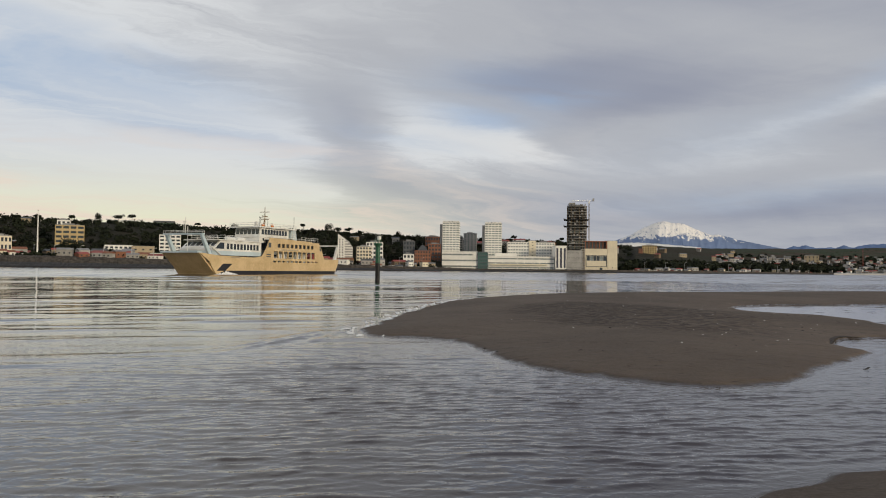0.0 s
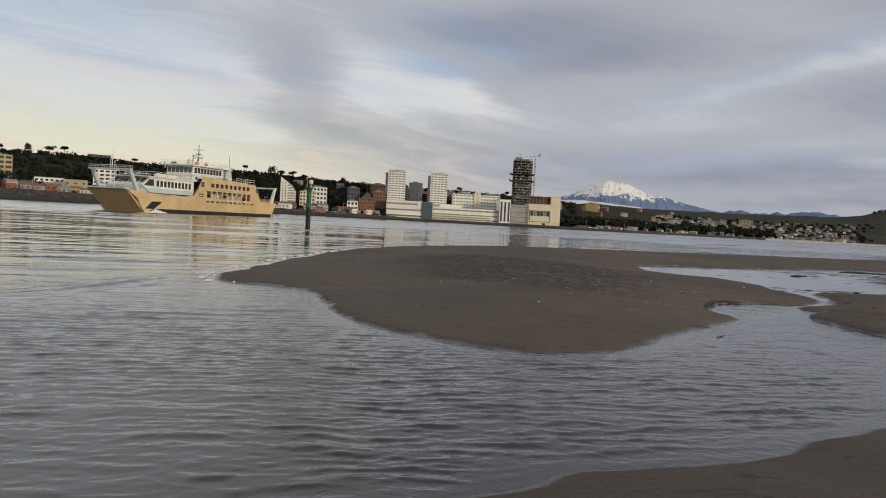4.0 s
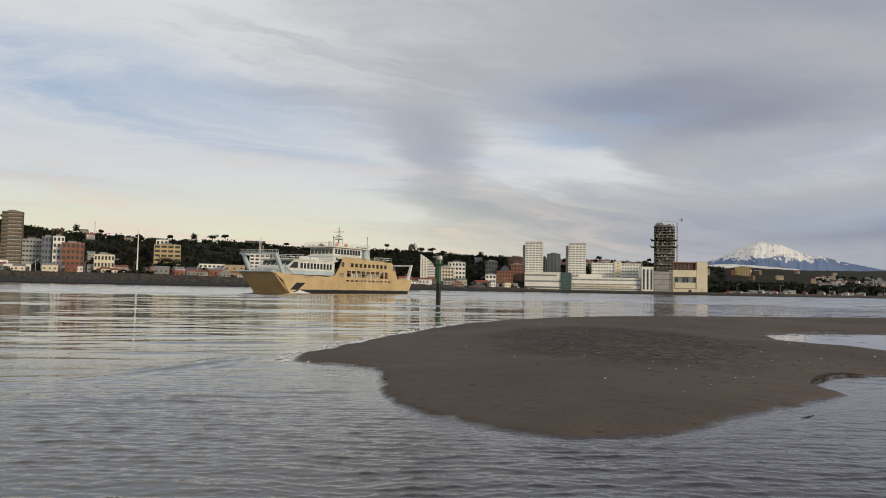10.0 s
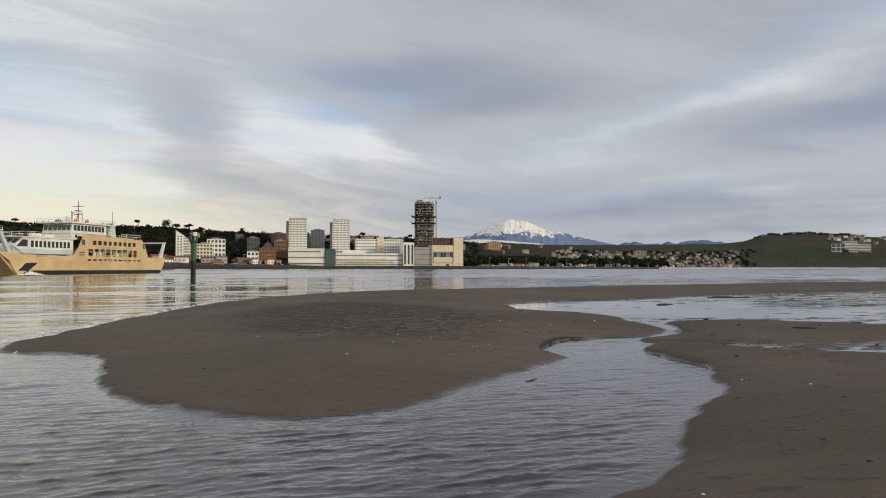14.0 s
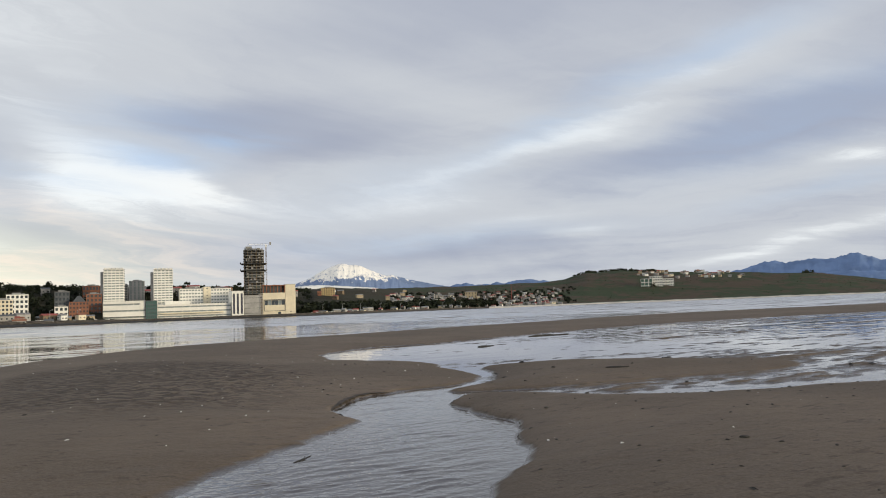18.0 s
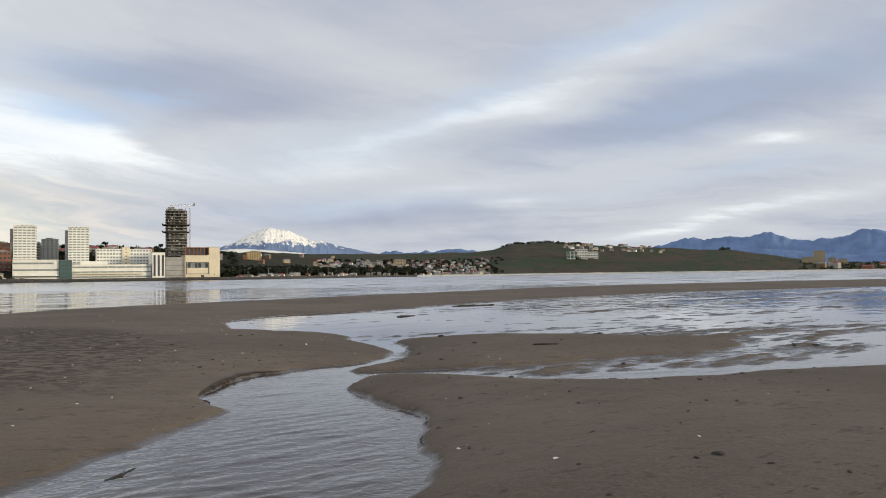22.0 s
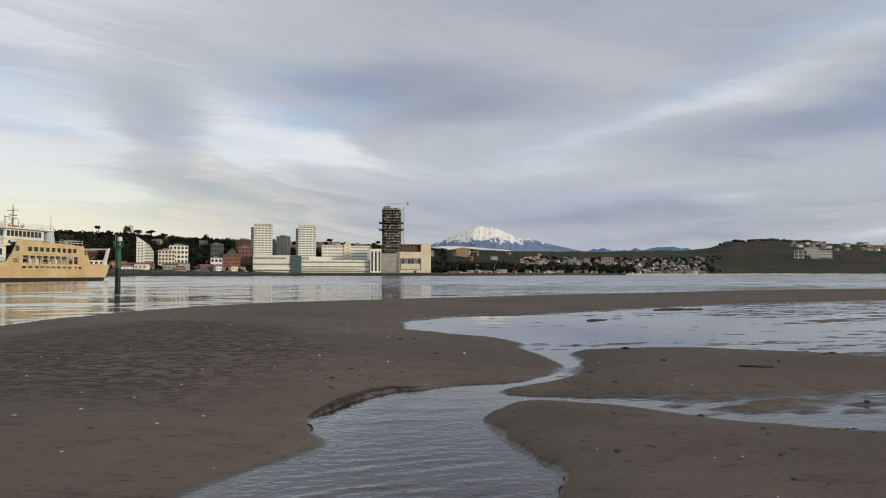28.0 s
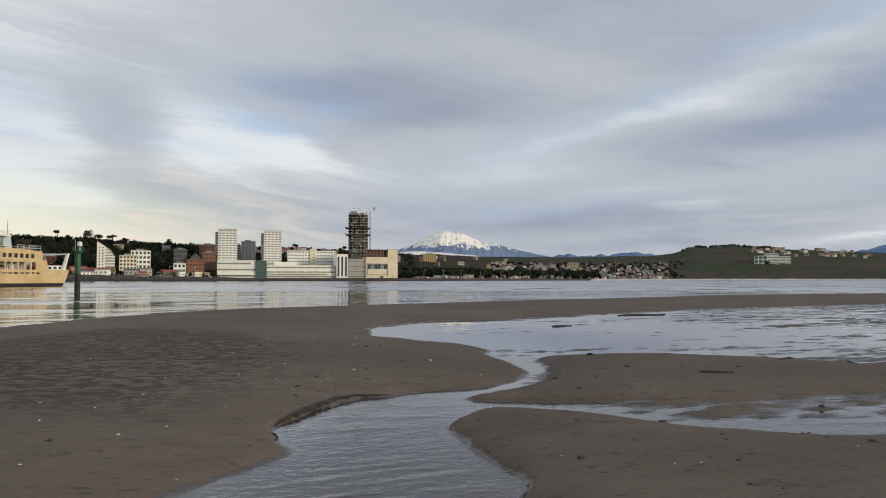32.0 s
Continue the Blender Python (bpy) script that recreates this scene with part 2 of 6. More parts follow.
# ---- materials ----
def material(name, colour, rough=0.7, vary=0.12, scale=0.5, metal=0.0, bump=0.0, bump_scale=8.0, spread=0.0, second=None, spec=0.5):
    """A painted or weathered surface: two scales of stain over the base colour, fine relief, and a shift from object to object."""
    m = bpy.data.materials.new(name)
    m.use_nodes = True
    g = Graph(m.node_tree)
    at = g.node("ShaderNodeTexCoord").outputs["Object"]
    big, small = g.noise(at, scale, 3.0, 0.6), g.noise(at, scale * 9, 4.0, 0.6)
    both = g.math("ADD", g.math("MULTIPLY", big, 0.6), g.math("MULTIPLY", small, 0.4))
    darker = tuple(c * (1 - 2.2 * vary) for c in colour) if second is None else second
    lighter = tuple(min(1, c * (1 + vary)) for c in colour)
    col = g.mix(g.ramp(both, 0.36, 0.64), darker, lighter)
    if spread:
        info = g.node("ShaderNodeObjectInfo").outputs["Random"]
        hsv = g.node("ShaderNodeHueSaturation")
        g.put(hsv.inputs["Value"], g.math("ADD", 1 - spread, g.math("MULTIPLY", info, 2 * spread)))
        g.put(hsv.inputs["Color"], col)
        col = hsv.outputs[0]
    b = g.node("ShaderNodeBsdfPrincipled")
    g.put(b.inputs["Base Color"], col)
    g.put(b.inputs["Roughness"], g.math("ADD", rough - 0.08, g.math("MULTIPLY", small, 0.16)))
    b.inputs["Metallic"].default_value = metal
    b.inputs["Specular IOR Level"].default_value = spec
    if bump:
        n = g.node("ShaderNodeBump")
        n.inputs["Strength"].default_value, n.inputs["Distance"].default_value = 0.6, bump
        g.put(n.inputs["Height"], g.noise(at, bump_scale, 5.0, 0.6))
        g.put(b.inputs["Normal"], n.outputs[0])
    out = g.node("ShaderNodeOutputMaterial")
    g.put(out.inputs[0], b.outputs[0])
    return m


def sand_material():
    m = bpy.data.materials.new("dark_sand")
    m.use_nodes = True
    g = Graph(m.node_tree)
    at = g.node("ShaderNodeNewGeometry").outputs["Position"]
    split = g.node("ShaderNodeSeparateXYZ")
    g.put(split.inputs[0], at)
    x, y, z = split.outputs
    broad, mid = g.noise(at, 0.22, 4.0, 0.55, 0.6), g.noise(g.stretch(at, (1, 2.2, 1), 25), 1.3, 5.0, 0.6, 0.4)
    grain = g.noise(at, 34.0, 5.0, 0.75)
    col = g.mix(g.ramp(broad, 0.32, 0.68), (0.088, 0.067, 0.050), (0.138, 0.107, 0.082))
    col = g.mix(g.ramp(mid, 0.40, 0.70, 0.0, 0.55), col, (0.088, 0.068, 0.054))
    col = g.mix(g.ramp(grain, 0.42, 0.66, 0.0, 0.5), col, (0.17, 0.137, 0.107))
    marks = g.noise(g.stretch(at, (0.8, 1.3, 1), 10), 2.6, 4.0, 0.65, 0.5)
    col = g.mix(g.ramp(marks, 0.60, 0.67, 0.0, 0.55), col, (0.050, 0.038, 0.029))
    specks = g.noise(g.stretch(at, (0.6, 1.6, 1), 10), 9.0, 3.0, 0.6)
    col = g.mix(g.ramp(specks, 0.63, 0.69, 0.0, 0.65), col, (0.035, 0.028, 0.022))
    # sand close to the water line stays soaked: darker and glossier
    edge = g.math("ADD", z, g.math("MULTIPLY", g.math("SUBTRACT", mid, 0.5), 0.10))
    wet = g.ramp(edge, 0.0, 0.05, 1.0, 0.0)
    col = g.mix(g.math("MULTIPLY", wet, 0.72), col, (0.032, 0.027, 0.023))
    b = g.node("ShaderNodeBsdfPrincipled")
    g.put(b.inputs["Base Color"], col)
    g.put(b.inputs["Roughness"], g.math("SUBTRACT", g.ramp(wet, 0.0, 1.0, 0.82, 0.42), g.ramp(edge, -0.01, 0.028, 0.24, 0.0)))
    g.put(b.inputs["Specular IOR Level"], g.ramp(wet, 0.0, 1.0, 0.22, 0.5))
    # wind and current ripples on the crown of the bar
    bed = g.noise(at, 0.35, 3.0, 0.5)
    dx = g.math("DIVIDE", g.math("SUBTRACT", x, 4.6), 3.5)
    dy = g.math("DIVIDE", g.math("SUBTRACT", y, 18.0), 6.8)
    field = g.math("ADD", g.math("ADD", g.math("MULTIPLY", dx, dx), g.math("MULTIPLY", dy, dy)), g.math("MULTIPLY", bed, 1.2))
    field = g.ramp(field, 1.0, 1.9, 1.0, 0.0)
    dashes = g.noise(g.stretch(at, (4.6, 6.6, 1), 20), 1.0, 3.0, 0.5, 0.6)
    hollow = g.ramp(dashes, 0.43, 0.54, 1.0, 0.0)
    ripple = g.math("MULTIPLY", g.ramp(dashes, 0.36, 0.62), g.math("MULTIPLY", field, 0.085))
    furrow = g.math("MULTIPLY", field, g.math("MULTIPLY", hollow, 0.9))
    # small pits lie in patches, both sunk and coloured darker
    pit = g.node("ShaderNodeTexVoronoi")
    g.put(pit.inputs["Vector"], g.stretch(at, (1, 1, 0.01)))
    pit.inputs["Scale"].default_value = 4.5
    hole = g.math("MULTIPLY", g.ramp(pit.outputs["Distance"], 0.06, 0.17, 1.0, 0.0), g.ramp(g.noise(at, 0.9, 3.0, 0.6), 0.46, 0.58))
    hole = g.math("MULTIPLY", hole, g.math("SUBTRACT", 1.0, wet))
    g.put(b.inputs["Base Color"], g.mix(g.math("MULTIPLY", hole, 0.5), g.mix(furrow, col, (0.040, 0.032, 0.026)), (0.045, 0.035, 0.027)))
    ripple = g.math("SUBTRACT", ripple, g.math("MULTIPLY", hole, 0.03))
    relief = g.math("ADD", ripple, g.math("ADD", g.math("MULTIPLY", mid, 0.045), g.math("MULTIPLY", g.noise(at, 7.0, 6.0, 0.66), 0.042)))
    n = g.node("ShaderNodeBump")
    n.inputs["Strength"].default_value, n.inputs["Distance"].default_value = 0.8, 1.0
    g.put(n.inputs["Height"], g.math("MULTIPLY", relief, g.ramp(wet, 0.0, 1.0, 1.0, 0.25)))
    g.put(b.inputs["Normal"], n.outputs[0])
    out = g.node("ShaderNodeOutputMaterial")
    g.put(out.inputs[0], b.outputs[0])
    return m


def water_material():
    m = bpy.data.materials.new("channel_water")
    m.use_nodes = True
    g = Graph(m.node_tree)
    at = g.node("ShaderNodeNewGeometry").outputs["Position"]
    split = g.node("ShaderNodeSeparateXYZ")
    g.put(split.inputs[0], at)
    x, y, z = split.outputs
    b = g.node("ShaderNodeBsdfPrincipled")
    silt = g.noise(at, 0.15, 3.0, 0.5)
    g.put(b.inputs["Base Color"], g.mix(g.ramp(silt, 0.3, 0.7), (0.034, 0.026, 0.024), (0.050, 0.040, 0.036)))
    b.inputs["IOR"].default_value = 1.50
    # ferry wash rolls in as long low swell; wind wavelets and fine ripples ride on it
    away = g.math("SQRT", g.math("ADD", g.math("POWER", g.math("SUBTRACT", x, 3.0), 2.0), g.math("POWER", y, 2.0)))

    g.put(b.inputs["Roughness"], g.math("ADD", g.ramp(away, 8.0, 60.0, 0.025, 0.07), g.ramp(away, 60.0, 400.0, 0.0, 0.06)))

    def band(near0, near1, far0, far1, rest):
        """How strongly waves of one length show with distance along the channel."""
        return g.math("MULTIPLY", g.ramp(away, near0, near1, 0.0, 1.0), g.ramp(away, far0, far1, 1.0, rest))

    def waves(sx, sy, turn, detail, twist):
        return g.noise(g.stretch(at, (sx, sy, 1), turn), 1.0, detail, 0.5, twist)

    layers = [
        (waves(9.0, 12.0, 14, 2.0, 0.6), 0.0085, g.ramp(away, 7.0, 26.0, 1.0, 0.1)),
        (waves(0.34, 1.2, -10, 3.0, 1.0), 0.010, band(14, 26, 45, 70, 0.05)),
        (waves(0.085, 0.28, 8, 3.0, 1.8), 0.040, band(40, 70, 120, 200, 0.05)),
        (waves(0.030, 0.095, -5, 3.0, 1.6), 0.14, band(90, 160, 250, 400, 0.08)),
        (waves(0.012, 0.035, 4, 3.0, 1.4), 0.36, band(200, 350, 500, 900, 0.15)),
    ]
    gust = g.ramp(g.noise(g.stretch(at, (0.5, 1.3, 1)), 0.10, 3.0, 0.5), 0.35, 0.65, 0.55, 1.0)
    sheltered = g.math("MULTIPLY", g.math("MULTIPLY", g.ramp(x, 7.5, 10.5), g.ramp(y, 11.0, 15.0)), g.ramp(y, 44.0, 50.0, 1.0, 0.0))
    # beyond 60 m an added tilt towards the beach makes the water mirror higher sky
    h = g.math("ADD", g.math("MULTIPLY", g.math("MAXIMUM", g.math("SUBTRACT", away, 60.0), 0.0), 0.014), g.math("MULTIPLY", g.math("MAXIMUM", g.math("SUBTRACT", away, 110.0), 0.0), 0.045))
    for wave, high, share in layers:
        h = g.math("ADD", h, g.math("MULTIPLY", g.math("MULTIPLY", wave, high), share))
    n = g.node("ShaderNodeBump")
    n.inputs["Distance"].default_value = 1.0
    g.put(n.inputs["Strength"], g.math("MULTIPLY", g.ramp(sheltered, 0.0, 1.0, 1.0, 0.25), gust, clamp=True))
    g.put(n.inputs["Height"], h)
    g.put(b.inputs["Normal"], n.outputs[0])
    out = g.node("ShaderNodeOutputMaterial")
    g.put(out.inputs[0], b.outputs[0])
    return m


def hill_material():
    """Hillside cover: dark dry scrub over the city, greener grass and gorse towards the open coast, with bare brown patches."""
    m = bpy.data.materials.new("hillside_scrub")
    m.use_nodes = True
    g = Graph(m.node_tree)
    at = g.node("ShaderNodeNewGeometry").outputs["Position"]
    split = g.node("ShaderNodeSeparateXYZ")
    g.put(split.inputs[0], at)
    broad, mid, fine = g.noise(at, 0.006, 5.0, 0.6, 0.5), g.noise(g.stretch(at, (1, 1, 3)), 0.03, 5.0, 0.65), g.noise(at, 0.25, 4.0, 0.7)
    both = g.math("ADD", g.math("MULTIPLY", broad, 0.55), g.math("MULTIPLY", mid, 0.45))
    dry = g.mix(g.ramp(both, 0.38, 0.62), (0.018, 0.018, 0.012), (0.040, 0.034, 0.024))
    green = g.mix(g.ramp(both, 0.46, 0.54), (0.074, 0.056, 0.042), (0.042, 0.056, 0.032))
    col = g.mix(g.ramp(split.outputs[0], 150.0, 1000.0), dry, green)
    col = g.mix(g.ramp(fine, 0.45, 0.68, 0.0, 0.5), col, (0.020, 0.024, 0.014))
    b = g.node("ShaderNodeBsdfPrincipled")
    g.put(b.inputs["Base Color"], col)
    b.inputs["Roughness"].default_value, b.inputs["Specular IOR Level"].default_value = 0.95, 0.1
    n = g.node("ShaderNodeBump")
    n.inputs["Strength"].default_value, n.inputs["Distance"].default_value = 0.6, 2.0
    g.put(n.inputs["Height"], g.noise(at, 0.15, 5.0, 0.6))
    g.put(b.inputs["Normal"], n.outputs[0])
    out = g.node("ShaderNodeOutputMaterial")
    g.put(out.inputs[0], b.outputs[0])
    return m


M = {
    "sand": sand_material(),
    "water": water_material(),
    "hill": hill_material(),
    "rock": material("quay_rubble", (0.085, 0.074, 0.062), 0.95, 0.25, 0.3, bump=0.5, bump_scale=0.8, spec=0.1),
    "white": material("white_render", (0.80, 0.78, 0.72), 0.8, 0.05, 0.08, spread=0.05),
    "cream": material("cream_render", (0.72, 0.64, 0.48), 0.8, 0.06, 0.06, spread=0.05),
    "tan": material("tan_render", (0.40, 0.32, 0.21), 0.8, 0.08, 0.08, spread=0.08),
    "yellow": material("yellow_render", (0.46, 0.34, 0.16), 0.8, 0.08, 0.08),
    "brown": material("brown_render", (0.20, 0.145, 0.09), 0.85, 0.1, 0.08),
    "weathered": material("weathered_boards", (0.36, 0.34, 0.31), 0.85, 0.12, 0.15, spread=0.25),
    "scrub": material("green_scrub", (0.040, 0.050, 0.026), 0.9, 0.25, 0.02, second=(0.028, 0.028, 0.019), spec=0.1),
    "brick": material("orange_brick", (0.25, 0.105, 0.06), 0.9, 0.12, 0.2, spread=0.1),
    "red": material("red_sheet", (0.28, 0.055, 0.042), 0.6, 0.12, 0.2, spread=0.2),
    "grey": material("grey_concrete", (0.36, 0.35, 0.33), 0.9, 0.10, 0.12, spread=0.06),
    "dark": material("dark_cladding", (0.075, 0.08, 0.085), 0.6, 0.15, 0.2),
    # nets of the safety decks, and sheets that stand in for interior shade
    "net_and_shade": material("safety_net_and_shade", (0.045, 0.043, 0.042), 0.9, 0.2, 0.3),
    "pale_sand": material("pale_far_sand", (0.46, 0.43, 0.38), 0.9, 0.12, 0.05),
    "raw": material("raw_concrete", (0.30, 0.29, 0.27), 0.95, 0.15, 0.15),
    "bluegrey": material("blue_grey_cladding", (0.11, 0.13, 0.16), 0.6, 0.1, 0.2),
    "purple": material("slate_panel", (0.06, 0.06, 0.085), 0.4, 0.1, 0.2),
    "greenroof": material("green_sheet", (0.09, 0.16, 0.11), 0.6, 0.12, 0.2),
    "glass": material("window_glass", (0.045, 0.055, 0.06), 0.12, 0.15, 0.3, spec=0.8),
    "paleglass": material("pale_window_glass", (0.24, 0.27, 0.26), 0.2, 0.12, 0.3, spec=0.8),
    "greenglass": material("green_curtain_glass", (0.06, 0.13, 0.11), 0.12, 0.15, 0.2, spec=0.8),
    "roofgrey": material("grey_roof_sheet", (0.22, 0.22, 0.22), 0.7, 0.1, 0.2, spread=0.2),
    "leaf": material("dark_foliage", (0.024, 0.029, 0.017), 0.9, 0.25, 0.05, second=(0.010, 0.013, 0.009), spec=0.1),
    "bark": material("bark", (0.07, 0.05, 0.035), 0.95, 0.2, 0.5),
    "hull": material("buff_hull_paint", (0.60, 0.45, 0.25), 0.5, 0.08, 0.25, second=(0.50, 0.36, 0.18)),
    "boot": material("black_boot_topping", (0.018, 0.017, 0.018), 0.5, 0.2, 0.3),
    "shipwhite": material("white_ship_paint", (0.78, 0.78, 0.74), 0.45, 0.05, 0.3, second=(0.62, 0.60, 0.54)),
    "shipblue": material("pale_blue_ship_paint", (0.50, 0.60, 0.64), 0.45, 0.06, 0.3),
    "deck": material("ship_deck", (0.12, 0.11, 0.10), 0.8, 0.15, 0.4),
    "steel": material("galvanised_steel", (0.42, 0.42, 0.42), 0.45, 0.1, 0.5, metal=0.6),
    "orange": material("orange_paint", (0.60, 0.20, 0.05), 0.5, 0.1, 0.5),
    "beacon": material("green_beacon_paint", (0.020, 0.125, 0.060), 0.45, 0.18, 0.9),
    "weed": material("weed_stained_steel", (0.014, 0.013, 0.012), 0.6, 0.25, 1.5, bump=0.02, bump_scale=12),
    "beaconred": material("red_beacon_paint", (0.50, 0.06, 0.035), 0.45, 0.15, 0.9),
    "shell": material("bleached_shell", (0.72, 0.70, 0.64), 0.5, 0.1, 20.0),
    # wet bank, coloured nearly black to carry the shade below the lip
    "shaded_mud": material("wet_shaded_mud", (0.040, 0.031, 0.024), 0.75, 0.25, 6.0, bump=0.03, bump_scale=18, second=(0.016, 0.013, 0.010), spec=0.3),
    "stone": material("dark_pebble", (0.040, 0.034, 0.028), 0.8, 0.25, 15.0),
    "drift": material("soaked_driftwood", (0.013, 0.011, 0.009), 0.7, 0.3, 4.0, bump=0.01, bump_scale=20),
    "foam": material("foam", (0.80, 0.80, 0.78), 0.9, 0.08, 1.5, bump=0.1, bump_scale=3.0),
    "snow": None, "mountain": None,
}


def mountain_material(name, rock, snow, line, soft):
    """Rock below in a colour that includes the haze, snow that lies on the ledges above a ragged line."""
    m = bpy.data.materials.new(name)
    m.use_nodes = True
    g = Graph(m.node_tree)
    geo = g.node("ShaderNodeNewGeometry")
    split = g.node("ShaderNodeSeparateXYZ")
    g.put(split.inputs[0], geo.outputs["Position"])
    ragged = g.noise(g.stretch(geo.outputs["Position"], (1, 0.5, 0.34)), 0.032, 7.0, 0.66, 0.9)
    height = g.math("ADD", split.outputs[2], g.math("MULTIPLY", g.math("SUBTRACT", ragged, 0.5), soft))
    patchy = g.ramp(g.noise(g.stretch(geo.outputs["Position"], (1, 0.5, 0.30)), 0.055, 6.0, 0.7, 0.8), 0.54, 0.63, 0.0, 0.75)
    lie = g.math("MULTIPLY", g.ramp(height, line - 6, line + 6), g.math("SUBTRACT", 1.0, patchy))
    stain = g.ramp(g.noise(geo.outputs["Position"], 0.01, 4.0, 0.6), 0.3, 0.7)
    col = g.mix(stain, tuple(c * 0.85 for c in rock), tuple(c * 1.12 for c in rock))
    col = g.mix(lie, col, snow)
    b = g.node("ShaderNodeBsdfPrincipled")
    g.put(b.inputs["Base Color"], col)
    b.inputs["Roughness"].default_value, b.inputs["Specular IOR Level"].default_value = 0.95, 0.05
    out = g.node("ShaderNodeOutputMaterial")
    g.put(out.inputs[0], b.outputs[0])
    return m


# the blue of the rock is distance haze put into its colour
M["snow"] = mountain_material("hazed_volcano_slopes", (0.175, 0.235, 0.37), (0.90, 0.86, 0.80), 192.0, 210.0)
M["mountain"] = mountain_material("hazed_ranges", (0.15, 0.22, 0.38), (0.8, 0.8, 0.8), 5000.0, 10.0)

# ---- building helpers ----
def part(name, data, mat, parent=None, label="", at=None):
    """Links a mesh, a bmesh or (verts, faces) as one object under a thing."""
    if isinstance(data, bmesh.types.BMesh):
        mesh = bpy.data.meshes.new(name)
        data.to_mesh(mesh)
        data.free()
    elif isinstance(data, tuple):
        mesh = bpy.data.meshes.new(name)
        mesh.from_pydata(*([data[0], [], data[1]]))
    else:
        mesh = data
    if mat and not mesh.materials:
        mesh.materials.append(mat)
    ob = new(name, mesh)
    if parent:
        ob.parent = parent
    if at is not None:
        ob.matrix_basis = at if isinstance(at, Matrix) else Matrix.Translation(at)
    if label:
        ob["label"] = label
    return ob


def thing(name, m, label, category, group="", kind=""):
    ob = new(name)
    ob.empty_display_size = 0.2
    ob.matrix_basis = m
    return tagged(ob, label, category, group, kind)


def add_box(bm, x0, x1, y0, y1, z0, z1):
    v = [bm.verts.new(p) for p in ((x0, y0, z0), (x1, y0, z0), (x1, y1, z0), (x0, y1, z0), (x0, y0, z1), (x1, y0, z1), (x1, y1, z1), (x0, y1, z1))]
    for f in ((3, 2, 1, 0), (4, 5, 6, 7), (0, 1, 5, 4), (1, 2, 6, 5), (2, 3, 7, 6), (3, 0, 4, 7)):
        bm.faces.new([v[i] for i in f])


def box(x0, x1, y0, y1, z0, z1):
    bm = bmesh.new()
    add_box(bm, x0, x1, y0, y1, z0, z1)
    return bm


def add_prism(bm, outline, axis_from, axis_to):
    """An outline of (x, z) corners, counter-clockwise seen from -y, carried from y=axis_from to y=axis_to."""
    a = [bm.verts.new((x, axis_from, z)) for x, z in outline]
    b = [bm.verts.new((x, axis_to, z)) for x, z in outline]
    bm.faces.new(a)
    bm.faces.new(b[::-1])
    for i in range(len(outline)):
        j = (i + 1) % len(outline)
        bm.faces.new((a[j], a[i], b[i], b[j]))


def prism(outline, axis_from, axis_to):
    bm = bmesh.new()
    add_prism(bm, outline, axis_from, axis_to)
    return bm


def add_bar(bm, a, b, r, sides=8, r2=None):
    """A round bar from a to b, of radius r at a and r2 at b."""
    a, b = Vector(a), Vector(b)
    turn = (b - a).to_track_quat("Z", "Y").to_matrix()
    r2 = r if r2 is None else r2
    rings = []
    for end, rad in ((a, r), (b, r2)):
        rings.append([bm.verts.new(end + turn @ Vector((rad * math.cos(k * math.tau / sides), rad * math.sin(k * math.tau / sides), 0))) for k in range(sides)])
    for k in range(sides):
        j = (k + 1) % sides
        bm.faces.new((rings[0][k], rings[0][j], rings[1][j], rings[1][k]))
    bm.faces.new(rings[0][::-1])
    bm.faces.new(rings[1])


def bar(a, b, r, sides=8, r2=None):
    bm = bmesh.new()
    add_bar(bm, a, b, r, sides, r2)
    return bm


def grid_mesh(name, xs, ys, zs, smooth=True, keep=None):
    """A sheet over two rows of coordinates; xs, ys, zs are arrays of one shape. keep: which corners matter; cells with none are left out."""
    rows, cols = zs.shape
    co = np.stack([xs, ys, zs], -1).reshape(-1, 3).astype(np.float32)
    i = np.arange(rows * cols).reshape(rows, cols)
    quads = np.stack([i[:-1, :-1], i[:-1, 1:], i[1:, 1:], i[1:, :-1]], -1).reshape(-1, 4)
    if keep is not None:
        quads = quads[keep.ravel()[quads].any(1)]
    mesh = bpy.data.meshes.new(name)
    mesh.vertices.add(len(co))
    mesh.vertices.foreach_set("co", co.ravel())
    mesh.loops.add(quads.size)
    mesh.loops.foreach_set("vertex_index", quads.ravel().astype(np.int32))
    mesh.polygons.add(len(quads))
    mesh.polygons.foreach_set("loop_start", np.arange(0, quads.size, 4, dtype=np.int32))
    mesh.polygons.foreach_set("use_smooth", np.full(len(quads), smooth))
    mesh.update()
    mesh.validate()
    return mesh


@functools.lru_cache(None)
def noise_table(seed):
    return np.random.RandomState(seed).rand(256, 256) * 2 - 1


def value_noise(x, y, seed=0):
    """Smooth noise between -1 and 1 over arrays of coordinates."""
    table = noise_table(seed)
    x0, y0 = np.floor(x).astype(int), np.floor(y).astype(int)
    fx, fy = x - x0, y - y0
    fx, fy = fx * fx * (3 - 2 * fx), fy * fy * (3 - 2 * fy)
    a, b = table[x0 % 256, y0 % 256], table[(x0 + 1) % 256, y0 % 256]
    c, d = table[x0 % 256, (y0 + 1) % 256], table[(x0 + 1) % 256, (y0 + 1) % 256]
    return (a * (1 - fx) + b * fx) * (1 - fy) + (c * (1 - fx) + d * fx) * fy


def fractal(x, y, octaves=4, seed=0, gain=0.5):
    total, amp, norm = 0, 1.0, 0
    for k in range(octaves):
        total = total + amp * value_noise(x * 2**k + 17.3 * k, y * 2**k + 9.1 * k, seed + k)
        norm += amp
        amp *= gain
    return total / norm


